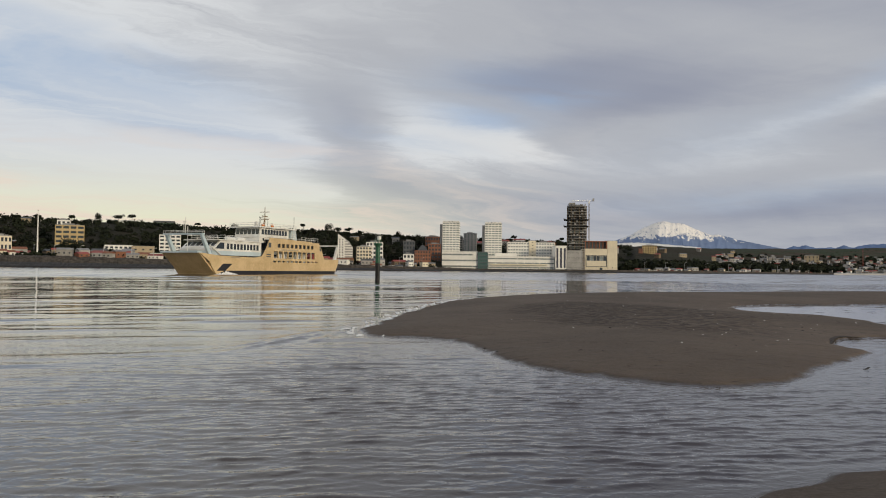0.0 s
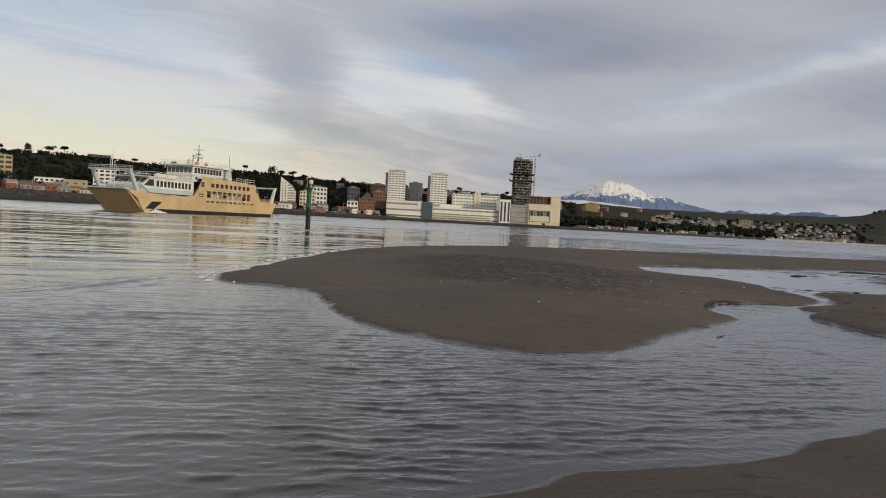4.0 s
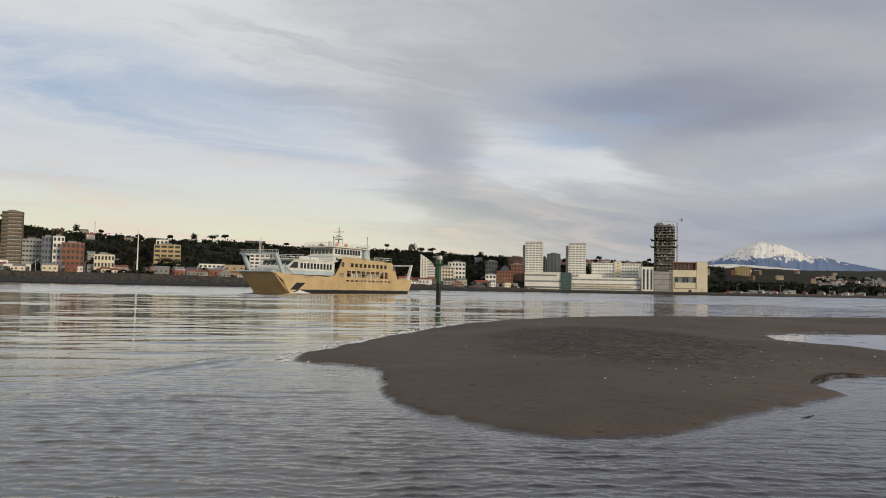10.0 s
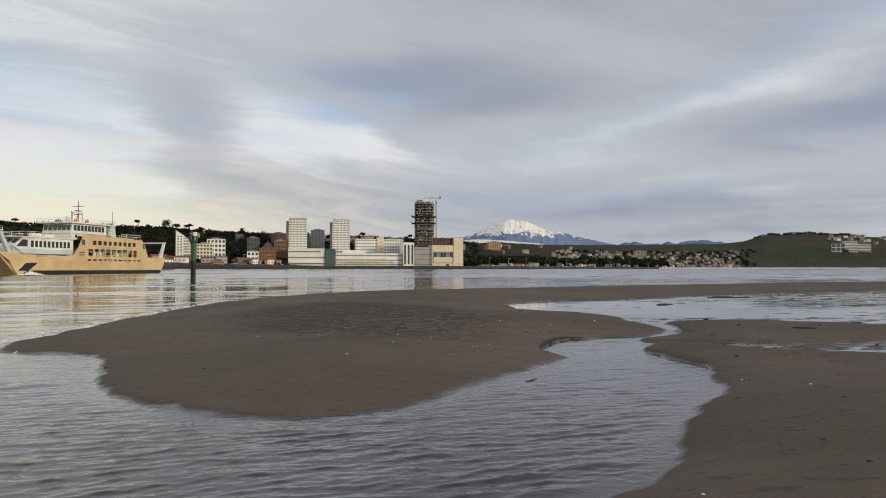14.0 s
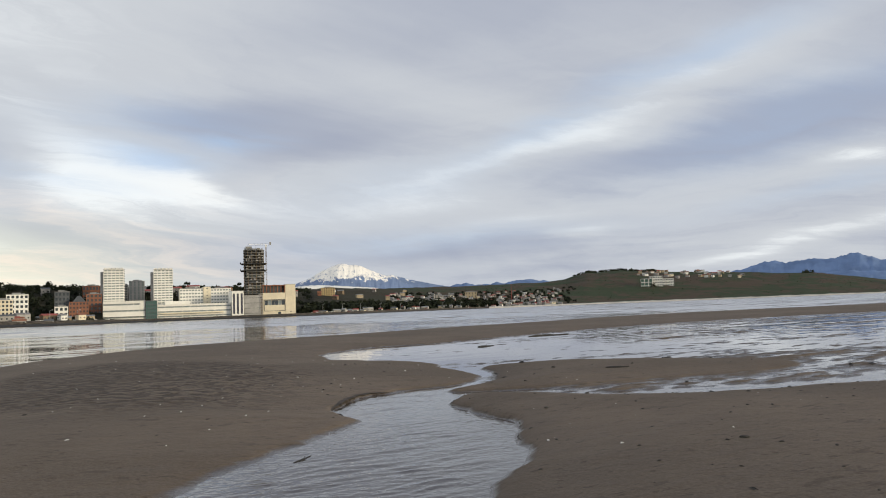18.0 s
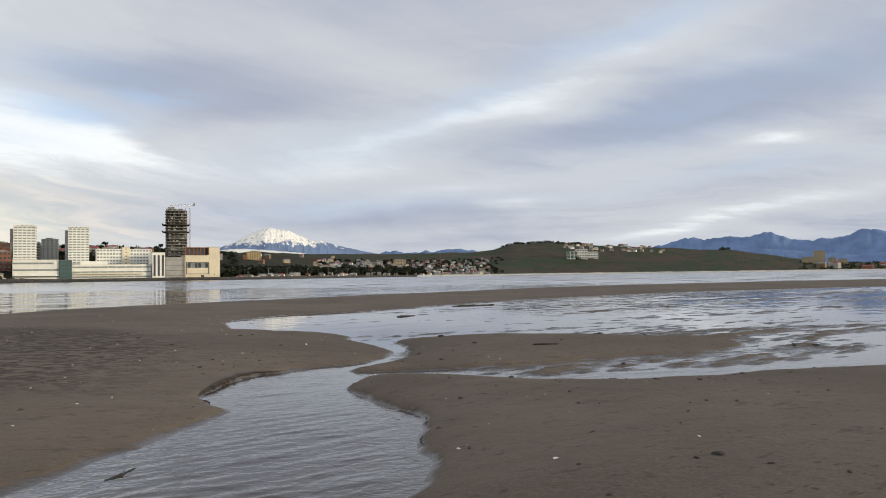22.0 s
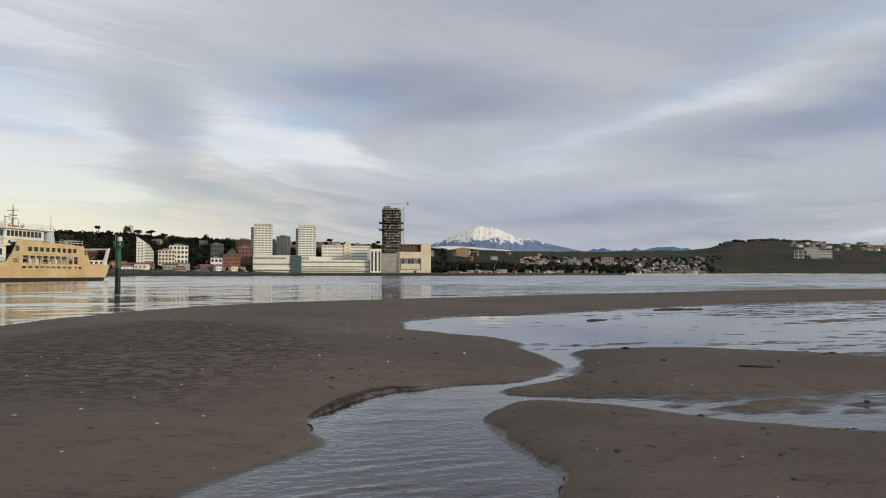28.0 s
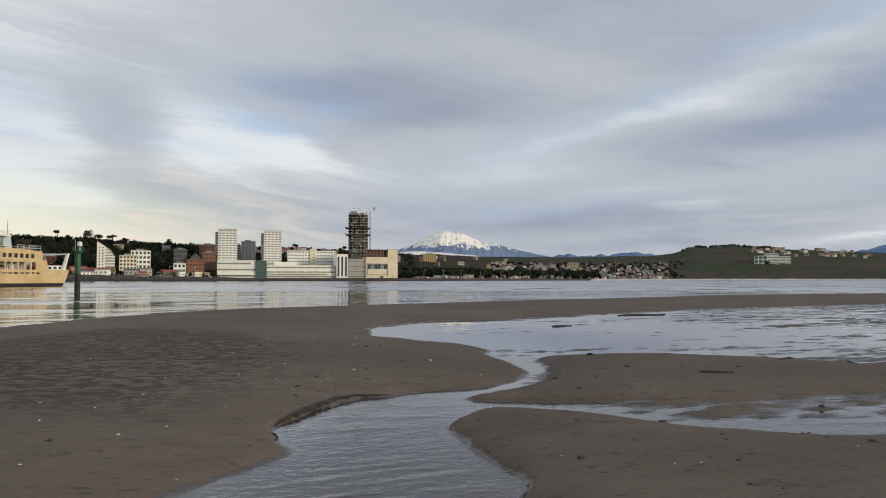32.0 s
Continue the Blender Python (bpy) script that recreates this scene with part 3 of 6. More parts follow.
def rounded(points, rounds=2):
    """A closed outline with its corners cut, so that it runs smoothly."""
    p = np.array(points, float)
    for _ in range(rounds):
        q = np.roll(p, -1, 0)
        p = np.stack([0.78 * p + 0.22 * q, 0.22 * p + 0.78 * q], 1).reshape(-1, 2)
    return p


def inside_distance(x, y, outline):
    """Metres to an outline: positive inside, negative outside."""
    best = np.full(x.shape, 1e9)
    inside = np.zeros(x.shape, bool)
    for (ax, ay), (bx, by) in zip(outline, np.roll(outline, -1, 0)):
        ex, ey = bx - ax, by - ay
        t = np.clip(((x - ax) * ex + (y - ay) * ey) / (ex * ex + ey * ey + 1e-12), 0, 1)
        best = np.minimum(best, (x - ax - t * ex) ** 2 + (y - ay - t * ey) ** 2)
        if by != ay:
            inside ^= ((ay > y) != (by > y)) & (x < ex * (y - ay) / (by - ay) + ax)
    return np.where(inside, 1, -1) * np.sqrt(best)


def smooth(v, lo, hi):
    t = np.clip((v - lo) / (hi - lo), 0, 1)
    return t * t * (3 - 2 * t)


# ---- tidal flat: one sheet of sand and sea bed ----
BAR = rounded([(-2.6, 12.9), (-1.2, 12.3), (-0.35, 11.8), (-0.15, 10.6), (0.3, 8.9), (1.0, 7.3), (1.9, 6.25), (3.2, 5.9), (4.4, 6.8), (5.35, 8.0), (6.5, 9.3),
               (7.5, 10.1), (7.1, 11.1), (7.45, 12.1), (8.2, 12.95), (9.3, 13.5), (10.4, 13.55), (11.3, 14.35), (11.75, 15.4), (11.85, 17.0),
               (12.1, 18.6), (12.45, 20.2), (11.5, 21.4), (10.6, 23.6), (10.8, 25.0), (11.3, 27.6), (14.4, 31.0), (17.0, 30.8), (23.0, 33.8), (33.0, 38.5),
               (48.0, 41.5), (70.0, 40.0), (130.0, 34.0), (150.0, 60.0), (112.0, 66.0), (80.0, 69.0), (54.0, 67.0), (41.0, 60.0), (24.0, 53.5),
               (13.0, 45.0), (6.0, 42.0), (1.6, 35.5), (0.0, 31.0), (-1.0, 27.0), (-1.8, 20.5), (-2.3, 16.2)])
BEACH = rounded([(-40.0, -7.0), (-14.0, -3.4), (-6.0, -1.2), (-2.0, 0.2), (1.3, 1.4), (2.8, 2.15), (4.0, 2.65), (5.1, 3.2), (5.6, 3.6), (6.2, 4.7),
                 (7.1, 5.9), (8.2, 7.2), (8.65, 7.9), (8.8, 9.1), (8.75, 10.2), (9.3, 11.5), (9.9, 11.75), (10.6, 11.2), (11.1, 10.65), (11.75, 10.0), (13.0, 9.3), (16.0, 8.5),
                 (28.0, 6.6), (60.0, 6.0), (150.0, 4.0), (150.0, -60.0), (-150.0, -60.0), (-150.0, -20.0)])
TONGUE = rounded([(9.5, 12.7), (10.4, 12.25), (12.4, 11.75), (14.8, 11.5), (16.6, 11.35), (18.2, 12.0), (18.6, 13.2), (17.6, 15.0), (15.5, 17.1), (12.7, 17.45),
                  (12.2, 15.9), (11.5, 14.2), (10.5, 13.3)])


def sand_height(x, y):
    wave = 0.16 * value_noise(x * 0.9, y * 0.9, 5) + 0.06 * value_noise(x * 3.1, y * 3.1, 6)
    wave = wave * (1 - 0.7 * np.exp(-(((x - 11.8) / 1.6) ** 2 + ((y - 16.0) / 3.5) ** 2)))
    near = np.hypot(x - 5, y - 5) < 80
    wave = wave * np.where(near, 1, 2.5)
    d1, d2, d3 = (inside_distance(x, y, o) + wave for o in (BAR, BEACH, TONGUE))
    crown = 0.30 - 0.14 * smooth(x, 12, 26)
    # the banks that the rill scours stand as a low crisp step
    cut = np.clip(np.exp(-(((x - 8.0) / 2.0) ** 2 + ((y - 12.2) / 1.7) ** 2)) + 0.4 * np.exp(-(((x - 8.6) / 0.9) ** 2 + ((y - 8.4) / 2.2) ** 2)), 0, 1)
    lip, wide = 0.03 + 0.022 * cut, 0.20 - 0.11 * cut
    h1 = np.where(d1 > 0, lip * smooth(d1 / wide, 0, 1) + crown * (1 - np.exp(-np.maximum(d1, 0) / 2.6)), 0.10 * d1)
    h2 = np.where(d2 > 0, (lip + 0.01) * smooth(d2 / wide, 0, 1) + 0.26 * (1 - np.exp(-np.maximum(d2, 0) / 1.6)), 0.12 * d2)
    h3 = np.where(d3 > 0, lip * smooth(d3 / wide, 0, 1) + 0.16 * (1 - np.exp(-np.maximum(d3, 0) / 1.2)), 0.10 * d3)
    h = np.maximum(np.maximum(h1, h2), h3)
    # shallow flats to the right of the bar: ridges of sand just breaking the water
    flat = smooth(x, 9.0, 12.0) * smooth(y + 0.25 * (x - 11.0), 10.4, 11.0) * smooth(-d1, -0.1, 0.3)
    lumps = fractal(x * 0.10 + 3, y * 0.55, 4, 21) * 0.035 + fractal(x * 0.65, y * 2.4, 4, 31, 0.75) * 0.060 + fractal(x * 1.3, y * 4.4, 3, 36, 0.7) * 0.030
    bias = -0.017 + 0.036 * smooth(14.5 + 0.1 * x - y, 0, 3) * smooth(x, 9.5, 12) * (1 - 0.75 * smooth(x, 15.0, 18.5)) + 0.004 * smooth(x, 15, 27) - 0.016 * smooth(y, 15, 20) * (1 - smooth(x, 20, 28))
    h = np.where(flat > 0, np.maximum(h, np.where(h < 0.02, (bias + lumps) * flat + h * (1 - flat), h)), h)
    h = h + np.where(h > 0.03, 0.012 * fractal(x * 0.8, y * 0.8, 4, 41) * smooth(h, 0.03, 0.12), 0)
    return np.maximum(h, -3.0)


def spaced(stretches, reach, growth):
    """Coordinates at an even step on each stretch that widen on both sides out to reach."""
    mid = []
    for (lo, step), (hi, _) in zip(stretches, stretches[1:]):
        mid += list(np.arange(lo, hi - step * 0.5, step))
    up, s = [mid[-1]], stretches[-2][1]
    while up[-1] < reach:
        s *= growth
        up.append(up[-1] + s)
    down, s = [mid[0]], stretches[0][1]
    while down[-1] > -reach:
        s *= growth
        down.append(down[-1] - s)
    return np.array(down[:0:-1] + mid + up[1:])


gx, gy = np.meshgrid(spaced([(-5.0, 0.085), (5.5, 0.05), (11.0, 0.08), (21.0, 0.13), (34.0, 0)], 5200, 1.06),
                     spaced([(0.0, 0.085), (7.0, 0.05), (14.0, 0.085), (22.0, 0.13), (42.0, 0)], 5200, 1.06))
ground = part("ground", grid_mesh("ground", gx, gy, sand_height(gx, gy)), M["sand"])
tagged(ground, "dark brown wet sand flat of a tidal beach", "sand", kind="structure")


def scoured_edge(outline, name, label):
    """Wet strip laid bare along the stretches of a bank that the rill undercuts; its dark colour holds the lip's shade.
    """
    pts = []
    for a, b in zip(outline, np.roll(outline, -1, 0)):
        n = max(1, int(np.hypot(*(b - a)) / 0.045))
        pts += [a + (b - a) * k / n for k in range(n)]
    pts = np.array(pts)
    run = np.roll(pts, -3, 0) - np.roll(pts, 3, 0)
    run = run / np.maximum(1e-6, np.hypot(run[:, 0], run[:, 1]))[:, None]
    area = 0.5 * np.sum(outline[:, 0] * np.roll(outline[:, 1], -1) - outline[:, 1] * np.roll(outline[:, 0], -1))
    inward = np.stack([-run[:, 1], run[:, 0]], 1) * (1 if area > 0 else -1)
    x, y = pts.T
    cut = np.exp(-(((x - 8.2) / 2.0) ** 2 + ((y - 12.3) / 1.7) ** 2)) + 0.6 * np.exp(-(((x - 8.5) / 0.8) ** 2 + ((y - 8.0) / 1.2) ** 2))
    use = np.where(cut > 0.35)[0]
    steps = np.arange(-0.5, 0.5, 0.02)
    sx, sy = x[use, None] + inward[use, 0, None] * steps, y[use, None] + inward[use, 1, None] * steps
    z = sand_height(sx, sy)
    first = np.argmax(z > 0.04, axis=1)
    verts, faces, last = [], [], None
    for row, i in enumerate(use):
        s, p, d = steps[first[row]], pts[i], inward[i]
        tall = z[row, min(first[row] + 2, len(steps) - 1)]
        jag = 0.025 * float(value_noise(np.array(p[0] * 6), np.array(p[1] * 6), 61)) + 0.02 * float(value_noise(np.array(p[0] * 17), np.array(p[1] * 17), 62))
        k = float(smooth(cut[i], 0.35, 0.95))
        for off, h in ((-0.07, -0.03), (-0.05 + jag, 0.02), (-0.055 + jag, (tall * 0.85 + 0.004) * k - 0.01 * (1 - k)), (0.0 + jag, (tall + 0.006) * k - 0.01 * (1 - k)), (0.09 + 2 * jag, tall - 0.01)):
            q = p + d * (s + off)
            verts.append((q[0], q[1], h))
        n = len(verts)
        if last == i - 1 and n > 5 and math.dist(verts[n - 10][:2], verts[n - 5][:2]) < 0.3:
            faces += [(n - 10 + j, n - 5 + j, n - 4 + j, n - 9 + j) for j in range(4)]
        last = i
    ob = part(name, (verts, faces), M["shaded_mud"])
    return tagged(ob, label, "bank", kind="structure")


scoured_edge(BAR, "bank_edge", "wet undercut sand edge where the rill cuts the bar, coloured darker for shade")
scoured_edge(BEACH, "bank_edge", "wet crumbling sand edge of the beach along the rill, coloured darker for shade")



def wave_train(x, y, count, shortest, longest, heading, spread, slope, seed, fine, peak=0.55):
    """Many small waves of one kind added up; each fades where the sheet grows too coarse to carry it. peak: how sharp the crests are."""
    rng = np.random.RandomState(seed)
    total, size = np.zeros(x.shape), 0.0
    for k in range(count):
        length = shortest * (longest / shortest) ** ((k + rng.rand()) / count)
        turn = math.radians(heading + spread * rng.randn())
        number = math.tau / length
        high = slope * math.sqrt(2 / count) / number
        phase = number * (x * math.sin(turn) + y * math.cos(turn)) + rng.rand() * math.tau
        total += high * np.sin(phase) * smooth(length / fine, 2.5, 5.0)
        size += high * high / 2
    size = math.sqrt(size)
    return size * (np.exp(peak * np.clip(total / size, -3, 3)) - math.exp(peak * peak / 2)) / (peak * math.exp(peak * peak / 2))


def run_up(x, y):
    """The low front of the ferry wash that runs along the seaward side of the bar."""
    best, along = np.full(x.shape, 1e9), np.zeros(x.shape)
    line = [(-0.7, 27.0), (-1.5, 22.0), (-2.6, 16.5), (-3.3, 12.6), (-4.2, 9.4), (-5.4, 6.6)]
    for k, ((ax, ay), (bx, by)) in enumerate(zip(line, line[1:])):
        ex, ey = bx - ax, by - ay
        t = np.clip(((x - ax) * ex + (y - ay) * ey) / (ex * ex + ey * ey), 0, 1)
        d = np.hypot(x - ax - t * ex, y - ay - t * ey)
        along = np.where(d < best, k + t, along)
        best = np.minimum(best, d)
    best = best + 0.22 * value_noise(x * 0.7, y * 0.7, 71) + 0.05 * value_noise(x * 4, y * 4, 72)
    swell = np.exp(-(best / 0.13) ** 2) + 0.35 * np.exp(-((best - 0.42) / 0.10) ** 2)
    return 0.050 * swell * np.clip(0.55 + 0.9 * value_noise(along * 2.3, along * 0 + 5, 73), 0.05, 1) * np.sin(np.clip(along / 5, 0, 1) * math.pi) ** 0.5


def water_sheet():
    """The channel's surface: real wavelets close by, longer and flatter waves further out, still films over the shallows."""
    cx, cy = 2.0, -4.0
    step = 0.019
    rows = list(np.arange(2.5, 10.5, step))
    while rows[-1] < 5200:
        step *= 1.006 if rows[-1] < 30 else 1.0105 if rows[-1] < 400 else 1.08
        rows.append(rows[-1] + step)
    bearings = np.concatenate([np.linspace(-100, -46, 28)[:-1], np.arange(-46, 66, 0.18), np.linspace(66, 110, 24)])
    rr, aa = np.meshgrid(np.array(rows), np.radians(bearings), indexing="ij")
    x, y = cx + rr * np.sin(aa), cy + rr * np.cos(aa)
    fine = np.broadcast_to(np.maximum(np.gradient(np.array(rows))[:, None], rr * 0.0032 * 0.35), rr.shape)
    near = rr[:, 0] < 170
    depth = np.ones(rr.shape)
    depth[near] = -sand_height(x[near], y[near])
    wet = smooth(depth, 0.0, 0.07)
    away = np.hypot(x - 3, y + 1)
    # sheltered water: the pools on the flat, half the rill, and the sea beyond the tip of the bar
    pool = smooth(x, 7.5, 10.5) * smooth(y, 11.0, 15.0) * (1 - smooth(y, 44.0, 50.0))
    rill = smooth(x, 3.5, 7.5) * smooth(y, 3.5, 6.5) * (1 - smooth(y, 44.0, 50.0))
    lee = smooth(y - 10.2 - 0.45 * (x + 1) + 1.2 * fractal(x * 0.3, y * 0.3, 3, 81), -1.0, 2.2) * (1 - smooth(x, 1.0, 4.0))
    gust = np.clip(0.72 + 0.62 * fractal(x * 0.42, y * 0.30, 3, 91), 0.2, 1.25)
    wx = x + 0.16 * fractal(x * 0.8, y * 0.8, 3, 95)
    wy = y + 0.16 * fractal(x * 0.8 + 40, y * 0.8, 3, 96)
    chop = wave_train(wx, wy, 34, 0.065, 0.26, -10, 18, 0.165, 1, fine, 0.3) + wave_train(wx, wy, 12, 0.26, 0.75, -12, 12, 0.06, 4, fine, 0.3)
    swell = wave_train(wx, wy, 16, 0.6, 3.2, -14, 13, 0.026, 2, fine)
    roll = wave_train(x, y, 14, 3.0, 22.0, -10, 16, 0.016, 3, fine)
    close = 1 - smooth(away, 9.0, 26.0)
    h = chop * wet * gust * (0.10 + 0.90 * close) * (1 - 0.90 * lee) * (1 - 0.86 * pool) * (1 - 0.45 * rill) * (0.42 + 0.58 * smooth(x, -6.5, 1.0))
    h = h + swell * wet * smooth(away, 4.0, 14.0) * (1 - 0.9 * np.maximum(pool, rill)) * (0.5 + 0.5 * gust)
    h = h + roll * wet * smooth(away, 22.0, 60.0) * (1 - smooth(away, 260.0, 420.0))
    h = h + run_up(x, y) * wet
    water = part("water", grid_mesh("water", x, y, h, keep=depth > -0.04), M["water"])
    return tagged(water, "rippled grey sea water of a tidal channel", "water", kind="structure")


water_sheet()


# ---- far shore: land that rises to a wooded ridge ----
CENTRE = (3.0, 0.0)
SHORE = [(-75, 600), (-40, 690), (-25, 680), (-10, 730), (0, 790), (13, 845), (18, 930), (27, 1350), (36, 1700), (50, 1900), (60, 2200), (80, 2200)]
RIDGE = [(-75, 1050), (-25, 1050), (0, 1000), (8, 1150), (14, 1600), (22, 2100), (30, 2350), (37, 2450), (50, 2600), (60, 2800), (80, 2900)]
RIDGE_EL = [(-75, 3.5), (-43, 3.45), (-38, 3.35), (-35.9, 3.0), (-33, 2.8), (-27, 2.6), (-24, 2.75), (-21, 2.45), (-17, 2.45), (-10, 2.45), (-7, 2.35),
            (-4, 2.3), (0, 2.1), (9, 2.0), (13, 1.85), (18.5, 1.75), (26, 1.62), (31, 1.70), (33.3, 1.86), (35, 2.30), (37.4, 2.36), (39, 2.20), (41, 2.02), (45, 1.84),
            (51, 1.45), (54.8, 0.78), (56.5, 0.45), (80, 0.42)]


QUAY = [(-75, 10.5), (-28, 10.0), (-15, 7.2), (-5, 5.4), (2, 3.4), (80, 3.2)]     # height of the promenade


def table(rows, v):
    return np.interp(v, [r[0] for r in rows], [r[1] for r in rows])


def land_height(x, y):
    az = np.degrees(np.arctan2(x - CENTRE[0], y - CENTRE[1]))
    r = np.hypot(x - CENTRE[0], y - CENTRE[1])
    s, top = table(SHORE, az), table(RIDGE, az)
    peak = np.tan(np.radians(table(RIDGE_EL, az))) * top + 4.0
    t = (r - s) / (top - s)
    quay = table(QUAY, az) * smooth(r, s, s + 4 + 2 * table(QUAY, az))
    start = np.where(az < 14, 0.22, 0.06)
    rise = smooth(np.clip((t - start) / (1 - start), 0, 1), 0, 1) * 0.55 + 0.45 * np.clip((t - start) / (1 - start), 0, 1)
    lump = fractal(x / 90, y / 90, 4, 51) * 4.0 * np.clip(t * 2 - 0.3, 0, 1)
    h = quay - 1.2 + (peak - 3.2) * rise + lump
    return np.where(t > 1, peak + lump - (r - top) * 0.05, h)


az, rr = np.meshgrid(np.radians(np.linspace(-75, 80, 780)), np.concatenate([np.linspace(0, 0.06, 10), np.linspace(0.075, 1.25, 72)]))
deg = np.degrees(az)
reach = table(SHORE, deg) + rr * (table(RIDGE, deg) - table(SHORE, deg))
hx, hy = CENTRE[0] + reach * np.sin(az), reach * np.cos(az)
hill = part("hillside", grid_mesh("hillside", hx, hy, land_height(hx, hy)), M["hill"])
tagged(hill, "dark green wooded hillside above the far shore", "hill", kind="structure")

# rubble slope and quay wall along the far water line
qa = np.radians(np.linspace(-75, 28, 1400))
profile = [(-1.0, -1.0), (0.0, 0.25), (1.0, 0.7), (2.0, 1.2), (4.5, 2.5), (7.0, 2.9), (9.0, 2.2)]
qs, qh = table(SHORE, np.degrees(qa)), table(QUAY, np.degrees(qa))
qx = np.array([[CENTRE[0] + (s + o * h / 3 + 0.8 * n) * math.sin(a) for s, h, a, n in zip(qs, qh, qa, np.random.RandomState(3).rand(1400))] for o, _ in profile])
qy = np.array([[(s + o * h / 3) * math.cos(a) for s, h, a in zip(qs, qh, qa)] for o, _ in profile])
qz = np.array([[z * h / 3.0 + (0.07 * h if 0 < i < 6 else 0) * n for h, n in zip(qh, np.random.RandomState(7 + i).rand(1400))] for i, (_, z) in enumerate(profile)])
tide = part("tide_band", grid_mesh("tide_band", qx[:4], qy[:4], qz[:4], False), M["weed"])
tagged(tide, "black weed-covered boulders at the far tide line", "embankment", kind="structure")
quay = part("quay", grid_mesh("quay", qx[3:], qy[3:], qz[3:], False), M["rock"])
tagged(quay, "dark boulder embankment along the far water line", "embankment", kind="structure")


# pale sand strip under the green hill
sa = np.radians(np.linspace(27.5, 64, 500))
ss = table(SHORE, np.degrees(sa))
sx = np.array([CENTRE[0] + (ss + o) * np.sin(sa) for o in (-14.0, -8.0, 4.0, 10.0)])
sy = np.array([(ss + o) * np.cos(sa) for o in (-14.0, -8.0, 4.0, 10.0)])
sz = np.array([np.full(500, z) + 0.5 * value_noise(np.degrees(sa) * 3, sa * 0 + 3, 66) * (0 < i < 3) for i, z in enumerate((-0.6, 1.5, 3.4, 1.2))])
strand = part("far_strand", grid_mesh("far_strand", sx, sy, sz), M["pale_sand"])
tagged(strand, "pale strip of sand under the green hill", "beach", kind="structure")


# ---- volcano and ranges far behind ----
def massif(name, rows, radius, depth, mat, label, category, base=-20.0, rough=0.10, seed=1, steps=420, blunt=0.25):
    """A mountain whose skyline is given as azimuths and elevations; its slopes fall off towards and away from the viewer."""
    a = np.linspace(rows[0][0], rows[-1][0], steps)
    peak = np.tan(np.radians(table(rows, a))) * radius
    soft = np.hanning(2 * int(steps / (rows[-1][0] - rows[0][0]) * blunt) + 3)
    peak = np.convolve(np.pad(peak, len(soft) // 2, mode="edge"), soft / soft.sum(), mode="valid")
    offs = np.linspace(-1, 1, 41)
    aa, oo = np.meshgrid(a, offs)
    fall = 1 - np.abs(oo) ** 0.9
    gully = np.abs(fractal(aa * 1.1, oo * 1.3 + aa * 0.15, 5, seed + 9, 0.6))
    crags = fractal(aa * 2.2, oo * 6.0 + seed, 5, seed + 3, 0.6)
    h = base + (np.tile(peak, (41, 1)) - base) * fall * (1 - rough * 2.2 * gully * np.minimum(1, np.abs(oo) * 3) + rough * 0.55 * crags)
    rad = radius + oo * depth
    ob = part(name, grid_mesh(name, CENTRE[0] + rad * np.sin(np.radians(aa)), rad * np.cos(np.radians(aa)), h), mat)
    return tagged(ob, label, category, kind="structure")


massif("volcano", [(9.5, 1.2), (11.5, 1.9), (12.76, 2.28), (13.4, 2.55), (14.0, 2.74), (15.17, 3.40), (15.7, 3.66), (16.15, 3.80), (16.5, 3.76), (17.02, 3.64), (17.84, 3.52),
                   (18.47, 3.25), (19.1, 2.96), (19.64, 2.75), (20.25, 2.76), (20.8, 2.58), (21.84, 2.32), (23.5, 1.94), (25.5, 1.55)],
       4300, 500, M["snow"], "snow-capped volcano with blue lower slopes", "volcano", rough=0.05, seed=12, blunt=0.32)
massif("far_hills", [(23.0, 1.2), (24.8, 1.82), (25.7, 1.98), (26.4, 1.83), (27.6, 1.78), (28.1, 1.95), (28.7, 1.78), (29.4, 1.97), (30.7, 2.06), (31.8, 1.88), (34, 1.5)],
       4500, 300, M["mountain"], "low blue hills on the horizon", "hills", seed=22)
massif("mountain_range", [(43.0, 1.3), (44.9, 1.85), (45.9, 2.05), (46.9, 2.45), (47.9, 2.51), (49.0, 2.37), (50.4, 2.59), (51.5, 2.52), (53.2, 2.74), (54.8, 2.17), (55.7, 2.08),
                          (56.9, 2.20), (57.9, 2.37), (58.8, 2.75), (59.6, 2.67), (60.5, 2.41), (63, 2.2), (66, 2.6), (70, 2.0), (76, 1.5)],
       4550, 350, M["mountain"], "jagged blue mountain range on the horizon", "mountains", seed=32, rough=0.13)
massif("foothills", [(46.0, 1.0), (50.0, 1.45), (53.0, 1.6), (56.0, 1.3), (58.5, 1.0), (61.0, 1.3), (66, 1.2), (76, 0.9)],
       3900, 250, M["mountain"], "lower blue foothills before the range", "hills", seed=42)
massif("cloud_bank", [(11.5, 1.6), (13.0, 2.14), (14.5, 2.20), (16.5, 2.09), (18.5, 1.90), (20.5, 1.6)],
       3900, 120, M["foam"], "low white bank of mist below the volcano", "mist", seed=52, rough=0.05)

# ---- buildings of the far shore ----
RNG = random.Random(11)
PANES = {}


